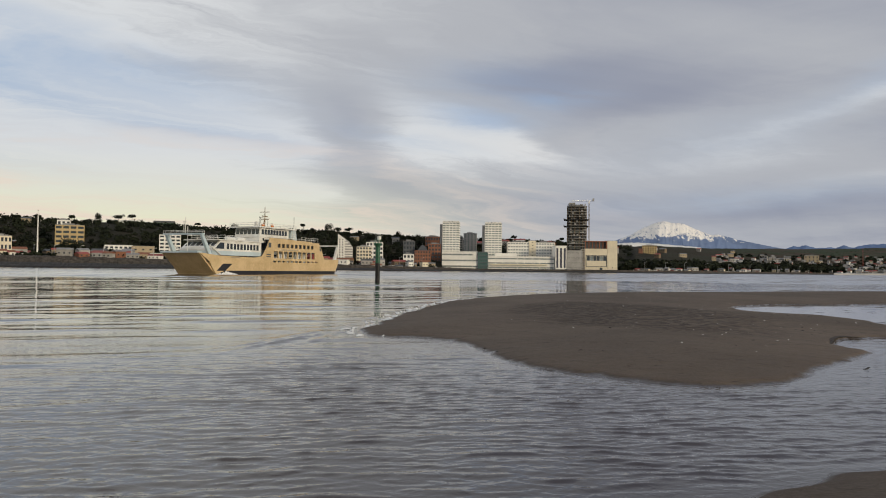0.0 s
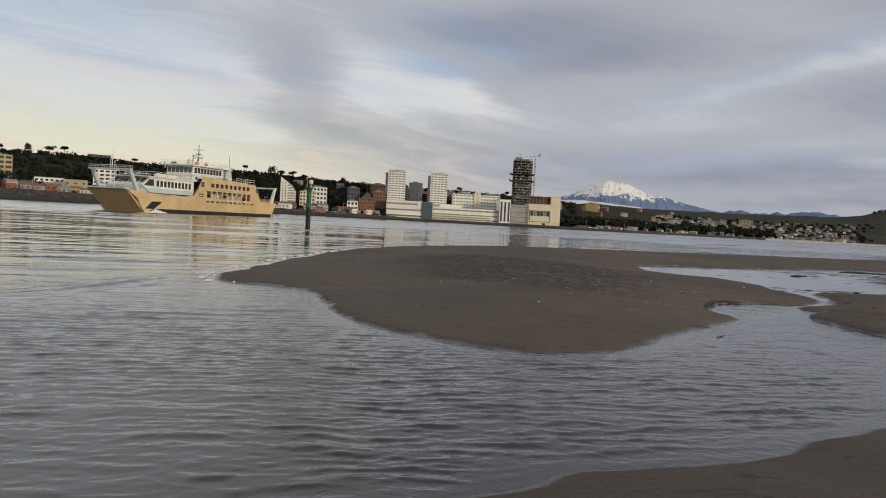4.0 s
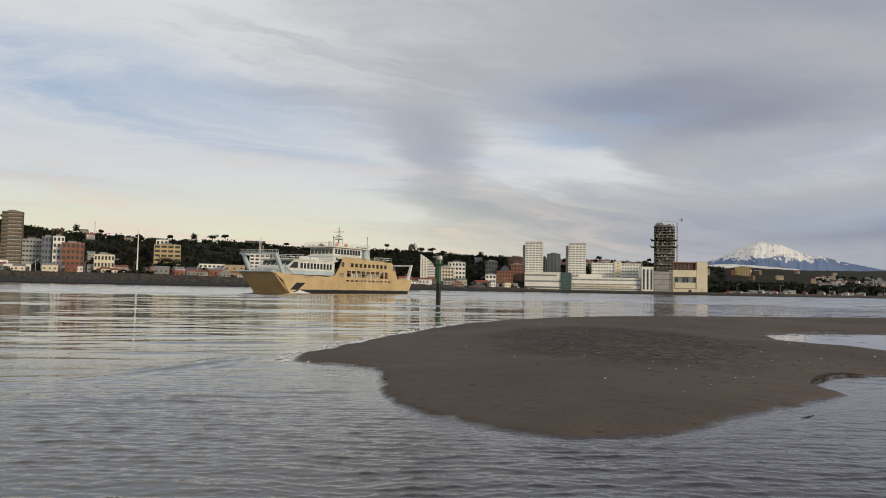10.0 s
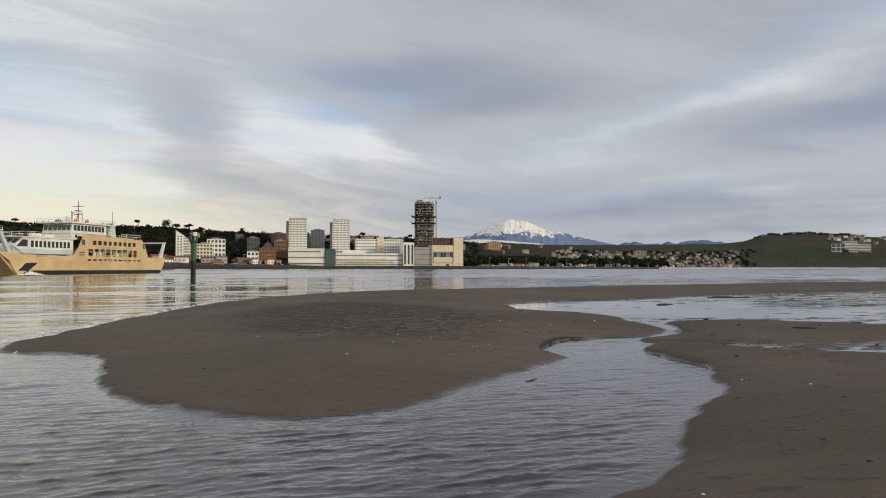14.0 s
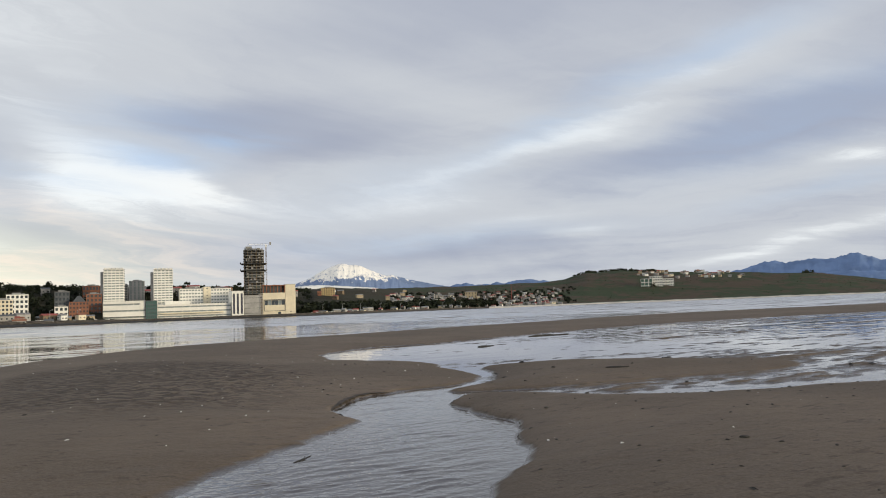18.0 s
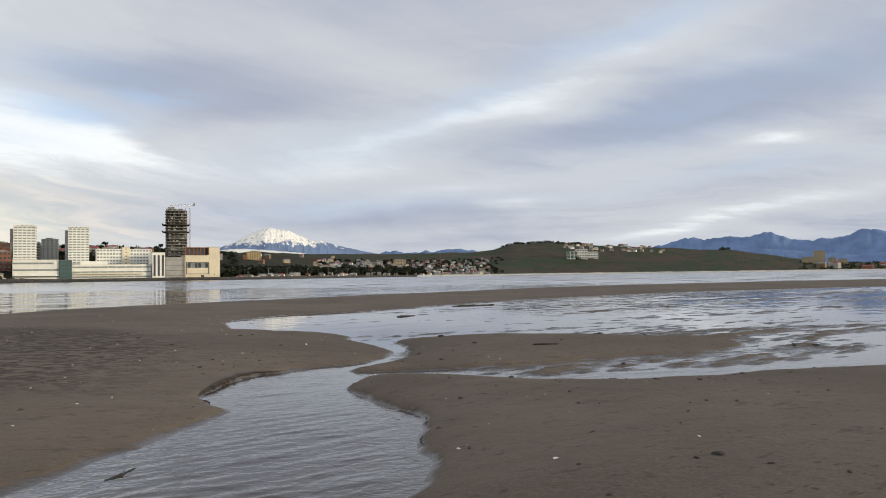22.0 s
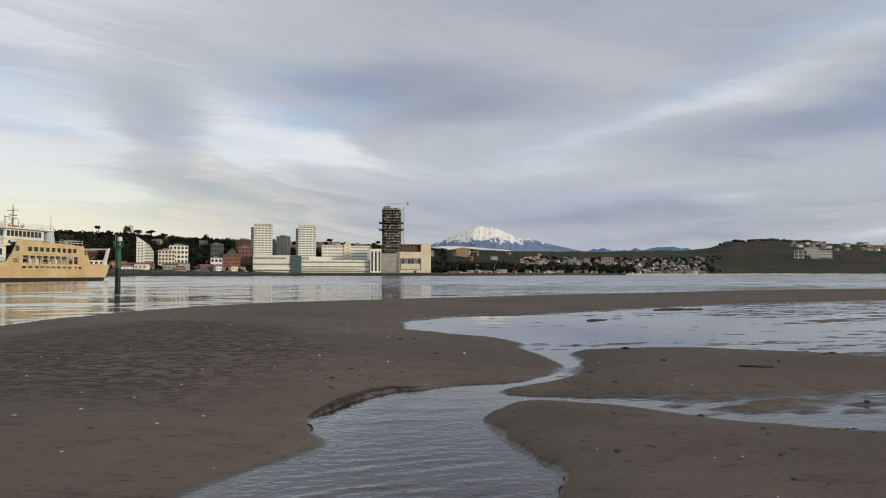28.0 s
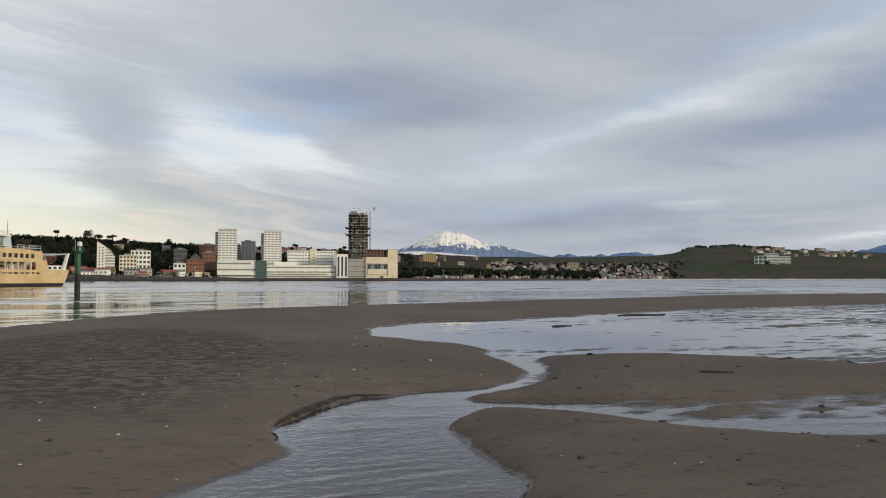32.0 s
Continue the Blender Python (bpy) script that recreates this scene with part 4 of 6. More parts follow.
def pane_mesh(w, h, mat):
    """One window: a pane set in a thin frame. Windows of one size share it."""
    key = (round(w, 1), round(h, 1), mat.name)
    if key not in PANES:
        bm = bmesh.new()
        add_box(bm, -w / 2, w / 2, 0.0, 0.12, -h / 2, h / 2)
        add_box(bm, -w / 2, w / 2, -0.06, 0.0, -h / 2, -h / 2 + 0.12)
        add_box(bm, -0.06, 0.06, -0.06, 0.0, -h / 2 + 0.12, h / 2)
        mesh = bpy.data.meshes.new("window")
        bm.to_mesh(mesh)
        bm.free()
        mesh.materials.append(mat)
        PANES[key] = mesh
    return PANES[key]


def facing(x, y, turn=None):
    """Degrees of turn that set a front towards the beach."""
    return -math.degrees(math.atan2(x - CENTRE[0], y)) if turn is None else turn


def building(name, label, x0, x1, y, z0, z1, depth, mat, floors, cols, window=0.6, tall=0.55, turn=None, category="building", glass="glass",
             roof="roofgrey", skip=(), side_cols=0, band=False, crown=0.8):
    """A block with real openings: floor bands and piers stand proud of recessed panes; a parapet roof on top."""
    w, h, cx = x1 - x0, z1 - z0, (x0 + x1) / 2
    ob = thing(name, pose(cx, y, z0, 0, 0, facing(cx, y, turn)), label, category)
    bm = bmesh.new()
    d = 0.45
    add_box(bm, -w / 2, w / 2, d, depth, 0, h)
    fh, cw = h / floors, w / cols
    wh, ww = fh * tall, cw * window
    for f in range(floors + 1):
        lo = max(0, f * fh - (fh - wh) / 2) if f else 0
        hi = min(h, f * fh + (fh - wh) / 2)
        add_box(bm, -w / 2, w / 2, 0, d, lo, hi)
    for f in range(floors):
        lo, hi = f * fh + (fh - wh) / 2, (f + 1) * fh - (fh - wh) / 2
        xs = [-w / 2] + [v for c in range(cols) for v in ((-w / 2 + c * cw + (cw - ww) / 2), (-w / 2 + c * cw + (cw + ww) / 2))] + [w / 2]
        for a, b in zip(xs[::2], xs[1::2]):
            if b - a > 0.02:
                add_box(bm, a, b, 0.02 if not band else 0.2, d, lo, hi)
    part("wall", bm, M[mat], ob)
    for f in range(floors):
        for c in range(cols):
            if (f, c) not in skip:
                part("window", pane_mesh(ww, wh, M[glass]), None, ob, at=(-w / 2 + (c + 0.5) * cw, d - 0.16, (f + 0.5) * fh))
    for side in (-1, 1):
        for f in range(floors):
            for c in range(side_cols):
                at = Matrix.Translation((side * (w / 2 + 0.03), d + (c + 0.5) * (depth - d) / side_cols, (f + 0.5) * fh)) @ Matrix.Rotation(side * math.pi / 2, 4, "Z")
                part("window", pane_mesh((depth - d) / side_cols * window, wh, M[glass]), None, ob, at=at)
    bm = bmesh.new()
    add_box(bm, -w / 2 - 0.15, w / 2 + 0.15, -0.15, depth + 0.15, h, h + 0.35)
    if crown:
        add_box(bm, -w / 4, w / 6, depth * 0.3, depth * 0.7, h + 0.35, h + 0.35 + crown * 2)
        add_box(bm, w / 5, w / 3, depth * 0.2, depth * 0.5, h + 0.35, h + 0.35 + crown)
    part("roof", bm, M[roof], ob)
    return ob


def house(x, y, z, w, d, h, wall, roof, turn, label, rise=0.35, category="house", group="houses on the hill"):
    """A small house: walls, a pitched roof with eaves, a door and windows."""
    ob = thing("house", pose(x, y, z, 0, 0, turn), label, category, group)
    part("wall", box(-w / 2, w / 2, 0, d, -3.0, h), M[wall], ob)
    top = h + d * rise * 0.5 + 0.3
    bm = bmesh.new()
    e = 0.4
    a = [bm.verts.new(p) for p in ((-w / 2 - e, -e, h - 0.1), (w / 2 + e, -e, h - 0.1), (w / 2 + e, d / 2, top), (-w / 2 - e, d / 2, top), (w / 2 + e, d + e, h - 0.1), (-w / 2 - e, d + e, h - 0.1))]
    for f in ((0, 1, 2, 3), (3, 2, 4, 5), (0, 3, 5), (1, 4, 2), (1, 0, 5, 4)):
        bm.faces.new([a[i] for i in f])
    part("roof", bm, M[roof], ob)
    n = max(2, int(w / 3.2))
    for k in range(n):
        part("window", pane_mesh(1.3, 1.3, M["glass"]), None, ob, at=(-w / 2 + (k + 0.5) * w / n, -0.14, h * 0.55))
    return ob


def plate(bm, x0, x1, z0, z1, y0, y1, holes):
    """A plate with rectangular holes (x0, x1, z0, z1) cut right through."""
    xs = sorted({x0, x1, *(v for h in holes for v in h[:2])})
    zs = sorted({z0, z1, *(v for h in holes for v in h[2:])})
    for a, b in zip(xs, xs[1:]):
        lo = None
        for c, d in zip(zs, zs[1:]):
            mx, mz = (a + b) / 2, (c + d) / 2
            open_here = any(h[0] < mx < h[1] and h[2] < mz < h[3] for h in holes)
            if open_here:
                if lo is not None:
                    add_box(bm, a, b, y0, y1, lo, c)
                lo = None
            elif lo is None:
                lo = c
        if lo is not None:
            add_box(bm, a, b, y0, y1, lo, z1)


def city():
    b = building
    b("hotel", "large cream hotel block with small square windows", -640, -532, 622, 6, 58.5, 8, "cream", 6, 16, 0.26, 0.34, category="hotel", turn=28)
    b("hotel_wing", "cream hotel stair wing with slot windows", -530, -511, 616, 6, 57.2, 8, "cream", 5, 1, 0.45, 0.20, category="hotel", turn=28)
    t = b("tower_block", "brown apartment tower with banded balconies", -498.8, -481.6, 658, 8, 67.7, 14, "brown", 17, 5, 0.80, 0.55, category="apartment tower", band=True, turn=30)
    for f in range(17):
        part("balcony", box(-3.4, 8.6, -1.0, 0.0, 0.9 + 3.51 * f, 1.8 + 3.51 * f), M["grey"], t)
    b("office_slab", "pale grey office slab on the hillside", -486.6, -469, 672, 10, 42.2, 14, "grey", 7, 6, 0.7, 0.4, category="office")
    b("apartment_block", "blue-grey apartment block on the hillside", -454, -442.6, 653, 10, 43.3, 12, "bluegrey", 6, 4, category="apartment block")
    b("apartment_block", "white apartment block on the hillside", -442.1, -432.1, 652, 10, 44.1, 12, "white", 6, 3, category="apartment block")
    b("brick_building", "red brick building on the slope", -426.8, -407.9, 644, 10, 37.5, 14, "brick", 5, 5, category="building")
    b("school", "low yellow building among the trees", -388.8, -371.7, 634, 8, 26.8, 10, "cream", 3, 6, category="building")
    b("warehouse", "low white hall with a dark red roof", -494, -468.5, 622, 8.5, 20.5, 18, "white", 2, 5, 0.5, 0.4, roof="red", category="hall", crown=0)
    b("shop", "white shop front with three bays", -464, -441, 616, 8.5, 16.5, 14, "white", 1, 3, 0.7, 0.5, category="shop", crown=0)
    b("house_block", "yellow apartment house with long balconies", -390, -363.5, 745, 10, 42.5, 16, "yellow", 7, 4, 0.78, 0.5, category="apartment house", band=True)
    b("house_block", "white block behind the yellow apartment house", -399.5, -387, 765, 18, 48.8, 12, "white", 5, 3, category="apartment house")
    b("station_hall", "white station hall with a flat roof", -339, -313, 742, 8.5, 22.8, 20, "white", 3, 6, 0.6, 0.4, category="hall", crown=0)
    b("warehouse", "plain tan warehouse with few windows", -308, -287, 732, 8.5, 21.7, 20, "tan", 2, 3, 0.3, 0.2, category="warehouse", crown=0)
    b("apartment_block", "white apartment block with deep balconies", -292.5, -271.5, 762, 8.5, 34.5, 16, "white", 7, 4, 0.7, 0.5, category="apartment block", band=True)
    b("market_hall", "long low market hall with a green roof", -278, -247, 702, 8.5, 14.3, 14, "white", 2, 9, 0.6, 0.4, roof="greenroof", category="hall", crown=0)
    b("red_block", "red clad building with a tall core", -194, -180.5, 762, 5.5, 31.8, 14, "red", 5, 3, 0.5, 0.4, category="building")
    b("orange_block", "brick office beside the red building", -204, -191, 750, 5.5, 22.6, 14, "brick", 4, 4, category="office")
    b("ferry_terminal", "low white terminal with a red roof", -158, -127, 702, 5.5, 13.5, 14, "white", 2, 8, 0.6, 0.5, roof="red", category="terminal", crown=0)
    b("apartment_block", "white block on the slope behind the sail tower", -88, -69, 832, 8, 31.6, 14, "white", 5, 5, category="apartment block")
    b("apartment_block", "cream block beside the sail tower", -95, -79, 802, 4, 25.6, 12, "cream", 6, 5, category="apartment block")
    b("dark_block", "dark block with a white lower front", -47, -33.5, 842, 14, 33.6, 12, "dark", 4, 4, category="office")
    b("shop_house", "white shop house below the dark block", -46, -34, 826, 3, 18.5, 12, "white", 3, 3, category="shop")
    b("brick_building", "orange brick building on the ridge", -24.5, -4.5, 932, 20, 42.9, 14, "brick", 4, 6, category="building")
    b("brick_building", "brick block next to the apartment towers", -19.5, -4.4, 882, 10, 32.0, 14, "brick", 5, 4, category="building")
    for cx, top in ((6.7, 58.2), (57.0, 57.4)):
        t = b("apartment_tower", "tall white apartment tower with banded windows", cx - 9.4, cx + 10.6, 881, 2.5, top, 20, "white", 20, 5, 0.74, 0.44, category="apartment tower", glass="paleglass", turn=-4, side_cols=3, band=True, crown=0.5)
        # added grey volume: the less lit left face, darker by its colour
        part("stair_shaft", box(-13.2, -10.02, 3, 15, 0, top - 5), M["grey"], t)
        bm = bmesh.new()
        for k in range(5):
            add_box(bm, -9.6 + 4 * k, -6.6 + 4 * k, 0.1, 6, top - 2.1, top - 0.9)
        part("parapet", bm, M["white"], t)
    b("grey_tower", "grey apartment tower between the white towers", 23.5, 40.2, 925, 14, 47.0, 16, "grey", 11, 4, 0.42, 0.8, category="apartment tower", glass="paleglass")
    b("grey_tower", "narrow grey tower beside it", 18.6, 23.2, 935, 14, 43.2, 14, "grey", 10, 1, 0.5, 0.7, category="apartment tower")

    # shopping centre on the quay
    mall = b("shopping_centre", "white podium of the shopping centre with long bands", -3.0, 38.0, 852, 2.4, 22.6, 26, "white", 3, 7, 0.96, 0.26, glass="paleglass", category="shopping centre", turn=0, crown=0, roof="white")
    part("canopy", box(-19, 19.5, -2.2, 0.0, 4.2, 5.0), M["white"], mall)
    part("sign_panel", box(15.5, 20.2, -0.3, -0.02, 12.5, 19.5), M["white"], mall)
    b("glass_hall", "green glass entrance hall of the shopping centre", 38.2, 49.6, 850, 2.4, 22.2, 26, "dark", 5, 5, 0.86, 0.88, category="entrance hall", turn=0, glass="greenglass", crown=0)
    m2 = b("shopping_centre", "long white lower wing of the shopping centre", 49.8, 126.0, 853, 2.4, 17.6, 24, "white", 3, 9, 0.95, 0.30, glass="paleglass", category="shopping centre", turn=0, crown=0, roof="white")
    part("terrace", box(-36, 30, -3.0, 0.0, 5.4, 6.6), M["cream"], m2)
    part("roof_box", box(-30, -4, 5, 20, 15.6, 19.0), M["white"], m2, "white plant room on the roof")
    b("hotel", "white hotel slab above the shopping centre", 75, 100.4, 884, 2.4, 35.4, 16, "white", 9, 8, 0.66, 0.42, glass="paleglass", category="hotel", turn=0)
    b("stair_core", "plain white stair core of the hotel", 100.5, 108.4, 883, 2.4, 37.2, 18, "cream", 9, 1, 0.2, 0.2, category="stair core", turn=0, crown=0)
    b("hotel", "second white hotel slab above the shopping centre", 108.6, 131, 884, 2.4, 35.2, 16, "white", 9, 7, 0.66, 0.42, glass="paleglass", category="hotel", turn=0)
    b("cinema_block", "white block with tall slate panels", 126.6, 139.2, 848, 2.4, 30.4, 24, "white", 1, 3, 0.52, 0.80, category="cinema", turn=0, glass="purple", crown=0)
    b("grey_block", "pale grey panelled block below the unfinished tower", 139.6, 160.0, 848, 2.4, 25.2, 24, "grey", 4, 5, 0.9, 0.06, category="building", turn=0, crown=0)
    store = thing("department_store", pose(172.9, 848, 2.4), "cream store block with a dark-framed window band and unfinished roof", "store")
    bm = bmesh.new()
    plate(bm, -12.7, 12.7, 0, 25.0, 0.0, 0.6, [(-10.5, 12.0, 11.2, 16.6), (4.0, 7.5, 0.0, 3.4)])
    add_box(bm, -12.7, 12.7, 0.6, 26, 0, 25.0)
    part("wall", bm, M["cream"], store)
    bm = bmesh.new()
    for x0, x1, z0, z1 in ((-11.6, 12.4, 16.8, 17.5), (-11.6, 12.4, 4.4, 4.9), (-11.6, -11.0, 4.9, 16.8), (11.9, 12.4, 4.9, 16.8)):
        add_box(bm, x0, x1, -0.35, -0.003, z0, z1)
    part("dark_frame", bm, M["dark"], store, "thin dark frame round the window band")
    for k in range(6):
        part("window", pane_mesh(3.3, 5.2, M["paleglass"] if k % 3 == 1 else M["glass"]), None, store, at=(-8.7 + 3.75 * k, 0.3, 13.9))
    part("doorway", box(4.1, 7.4, 0.45, 0.58, 0.05, 3.3), M["glass"], store)
    for k in range(7):
        part("roof_post", box(-12.5 + 4 * k, -11.6 + 4 * k, 0.4, 1.2, 25.0, 33.0), M["brick"], store, "rust-red upright")
    part("roof_beam", box(-12.6, 12.6, 0.3, 12, 33.0, 33.8), M["brick"], store, "rust-red roof beam")
    part("dark_attic", box(-11, 12, 4, 12, 25.0, 32.9), M["dark"], store)
    for k in range(9):
        part("scaffold_deck", box(-15.2, -12.8, -1.2, 1.0, 2.4 + 3 * k, 2.7 + 3 * k), M["brown"], store)
    for x in (-15.1, -13.0):
        part("scaffold_post", box(x, x + 0.22, -1.2, -0.98, 0, 28), M["brown"], store)
    b("end_block", "plain cream end block of the store", 185.8, 197.2, 848, 2.4, 36.4, 26, "cream", 5, 1, 0.12, 0.15, category="store", turn=0, crown=0, skip=tuple((f, 0) for f in range(1, 5)))
    b("apartment_block", "ochre apartment block among dark trees", 346.6, 371, 1302, 22, 47.8, 18, "yellow", 7, 6, 0.4, 0.5, category="apartment block")
    b("church_hall", "tan tall hall on the far waterfront", 727, 754, 1502, 4, 38.0, 22, "tan", 5, 4, 0.3, 0.5, category="hall")
    b("hospital", "white stepped building on the green hill", 1333, 1368, 1608, 34, 69, 22, "white", 5, 8, 0.6, 0.4, category="hospital")
    b("hospital", "long white wing of the hillside building", 1369, 1408, 1611, 34, 62, 22, "white", 4, 9, 0.6, 0.4, category="hospital")
    b("glass_block", "pale green glass block on the green hill", 1302, 1332, 1606, 34, 62, 22, "white", 3, 3, 0.85, 0.85, category="office", glass="greenglass")
    for x0, x1, top in ((2031, 2070, 41), (2082, 2114, 60), (2150, 2172, 39.5), (2200, 2226, 34.8)):
        b("apartment_block", "tan apartment block on the distant point", x0, x1, 1402, 4, top, 25, "tan", 8, 6, 0.5, 0.5, category="apartment block")


city()


# long low waterfront terminal with a curved end
def waterfront_terminal():
    ob = thing("bus_terminal", pose(-522, 592, 6.0, 0, 0, 30), "low dark-glazed terminal under a long grey roof", "terminal")
    bm = bmesh.new()
    add_prism(bm, [(-70, 20.5), (48, 17.5), (52, 18.5), (50, 21.0), (-70, 26.5)], -3, 30)
    part("roof", bm, M["roofgrey"], ob)
    part("curtain_wall", box(-68, 6, 0, 28, 0, 20), M["glass"], ob, "dark glazing")
    bm = bmesh.new()
    add_prism(bm, [(6, 0), (26, 0), (26, 18), (2, 18), (8, 9)], -1, 28)
    part("end_wall", bm, M["grey"], ob)
    part("hall_glass", box(26, 47, 1, 26, 0, 18), M["greenglass"], ob)
    for k in range(12):
        part("column", bar((-66 + 6 * k, -1.5, 0), (-66 + 6 * k, -1.5, 20.5), 0.35), M["white"], ob)
    for k in range(4):
        part("column", bar((27.5 + 6 * k, -1.5, 0), (27.5 + 6 * k, -1.5, 18.0), 0.35), M["white"], ob)


waterfront_terminal()


def sail_tower():
    """White apartment house whose gable is cut like a sail, with banded balconies."""
    ob = thing("sail_tower", pose(-106, 792, 2.4, 0, 0, 7), "white balconied apartment house with a sloping sail-shaped gable", "apartment house")
    part("gable", prism([(-8, 0), (-0.5, 0), (-0.5, 31.5), (-8, 36.5)], 0, 14), M["white"], ob)
    part("body", prism([(-0.5, 0), (8, 0), (8, 22), (4, 28.5), (-0.5, 31.4)], 1.6, 14), M["grey"], ob)
    for f in range(11):
        z = 1.6 + f * 2.75
        reach = 8 if z < 21 else max(0.8, 8 - (z - 21) * 0.9)
        part("balcony", box(-0.5, reach, 0.1, 1.6, z, z + 1.1), M["white"], ob)
        if f < 11:
            part("window", pane_mesh(1.2, 1.3, M["glass"]), None, ob, at=(-5.8, -0.1, z + 1.2))
            part("window", pane_mesh(1.2, 1.3, M["glass"]), None, ob, at=(-2.8, -0.1, z + 1.2))


sail_tower()


def turret_house():
    ob = thing("turret_house", pose(-24.5, 832, 2.4, 0, 0, 2), "orange brick house with a dark pyramid turret roof", "house")
    part("wall", box(-9, 9, 0, 14, 0, 20.5), M["brick"], ob)
    bm = bmesh.new()
    base = [bm.verts.new(p) for p in ((-6, 0.5, 20.5), (6, 0.5, 20.5), (6, 12.5, 20.5), (-6, 12.5, 20.5))]
    top = [bm.verts.new(p) for p in ((-1.5, 5, 26.5), (1.5, 5, 26.5), (1.5, 8, 26.5), (-1.5, 8, 26.5))]
    for k in range(4):
        bm.faces.new((base[k], base[(k + 1) % 4], top[(k + 1) % 4], top[k]))
    bm.faces.new(top)
    part("roof", bm, M["dark"], ob)
    part("finial", bar((0, 6.5, 26.5), (0, 6.5, 29), 0.25), M["dark"], ob)
    for f in range(5):
        for c in range(6):
            part("window", pane_mesh(1.4, 1.8, M["glass"]), None, ob, at=(-7.5 + 3 * c, -0.13, 3 + 3.9 * f))


turret_house()


def unfinished_tower():
    """Bare concrete frame: slabs and columns, two wide safety decks, rods on top."""
    ob = thing("unfinished_tower", pose(160.3, 900, 2.4, 0, 0, -8), "unfinished bare concrete tower with open floors and safety decks", "tower")
    w, d, h, floors = 24.0, 22.0, 78.0, 24
    part("core", box(-5, 5, 6, 16, 0, h + 2.5), M["raw"], ob)
    part("core_head", box(-9.4, -2.2, 3.0, 12, h + 0.3, h + 4.6), M["raw"], ob, "half-cast stair head on the top floor")
    fh = h / floors
    slab = bpy.data.meshes.new("slab")
    bm = bmesh.new()
    c = 2.5
    top = [(-w / 2 + c, 0), (w / 2 - c, 0), (w / 2, c), (w / 2, d - c), (w / 2 - c, d), (-w / 2 + c, d), (-w / 2, d - c), (-w / 2, c)]
    lo, hi = [bm.verts.new((x, y, -0.26)) for x, y in top], [bm.verts.new((x, y, 0.26)) for x, y in top]
    bm.faces.new(lo[::-1])
    bm.faces.new(hi)
    for k in range(8):
        bm.faces.new((lo[k], lo[(k + 1) % 8], hi[(k + 1) % 8], hi[k]))
    bm.to_mesh(slab)
    bm.free()
    slab.materials.append(M["raw"])
    for f in range(1, floors + 1):
        part("slab", slab, None, ob, at=(0, 0, f * fh))
    for x in (-11.2, -7, -2.6, 2.6, 7, 11.2):
        part("column", box(x - 0.4, x + 0.4, 1.2 if abs(x) < 10 else 3, 2.0 if abs(x) < 10 else 3.9, 0, h), M["brown"], ob)
    for x in (-11.2, 11.2):
        for y in (9, 18):
            part("column", box(x - 0.45, x + 0.45, y - 0.45, y + 0.45, 0, h), M["raw"], ob)
    part("rear_wall", box(-10.5, 10.5, 15.5, 21.0, 0, h), M["raw"], ob)
    # dark sheets for the interior's shade and stacked formwork stand behind the slab edges, each floor a little
    # different
    rng = random.Random(4)
    for f in range(floors):
        a, b2 = rng.uniform(-11.5, -8), rng.uniform(7, 11.5)
        part("floor_netting", box(a, b2, 2.6, 2.8, f * fh + 0.26, (f + 1) * fh - rng.uniform(0.3, 0.9)), M["net_and_shade"], ob)
        for _ in range(rng.randint(1, 3)):
            x = rng.uniform(-11, 9)
            part("formwork", box(x, x + rng.uniform(0.8, 2.6), 0.5, 1.6, f * fh + 0.26, f * fh + rng.uniform(0.9, 2.4)), M[rng.choice(("raw", "grey", "dark"))], ob)
    # glazing has been set in on the lower part
    for f in range(2, floors - 6, 2):
        part("glazing", box(-9.5, 9.5, 2.2, 2.4, f * fh + 0.5, (f + 1) * fh - 0.5), M["glass"] if f % 3 else M["dark"], ob)
    for z in (h * 0.685, h * 0.79):
        deck = part("safety_deck", box(-w / 2 - 3.0, w / 2 + 2.4, -3.0, d + 2, z, z + 0.5), M["net_and_shade"], ob)
        for x in (-w / 2 - 2.9, w / 2 + 2.2):
            part("deck_screen", prism([(x - 0.1, z + 0.5), (x + 0.1, z + 0.5), (x * 1.06 + 0.1, z + 2.0), (x * 1.06 - 0.1, z + 2.0)], -2.9, d), M["net_and_shade"], deck)
    rng = random.Random(5)
    bm = bmesh.new()
    for k in range(26):
        x, y = rng.uniform(-11, 11), rng.uniform(1, 20)
        add_bar(bm, (x, y, h), (x, y, h + rng.uniform(1.2, 4.2)), 0.28, 5)
    for k in range(5):
        x = rng.uniform(-10, 6)
        add_box(bm, x, x + rng.uniform(2, 4), 1, 5, h + 0.3, h + rng.uniform(1.2, 2.6))
    part("starter_rods", bm, M["raw"], ob)


unfinished_tower()


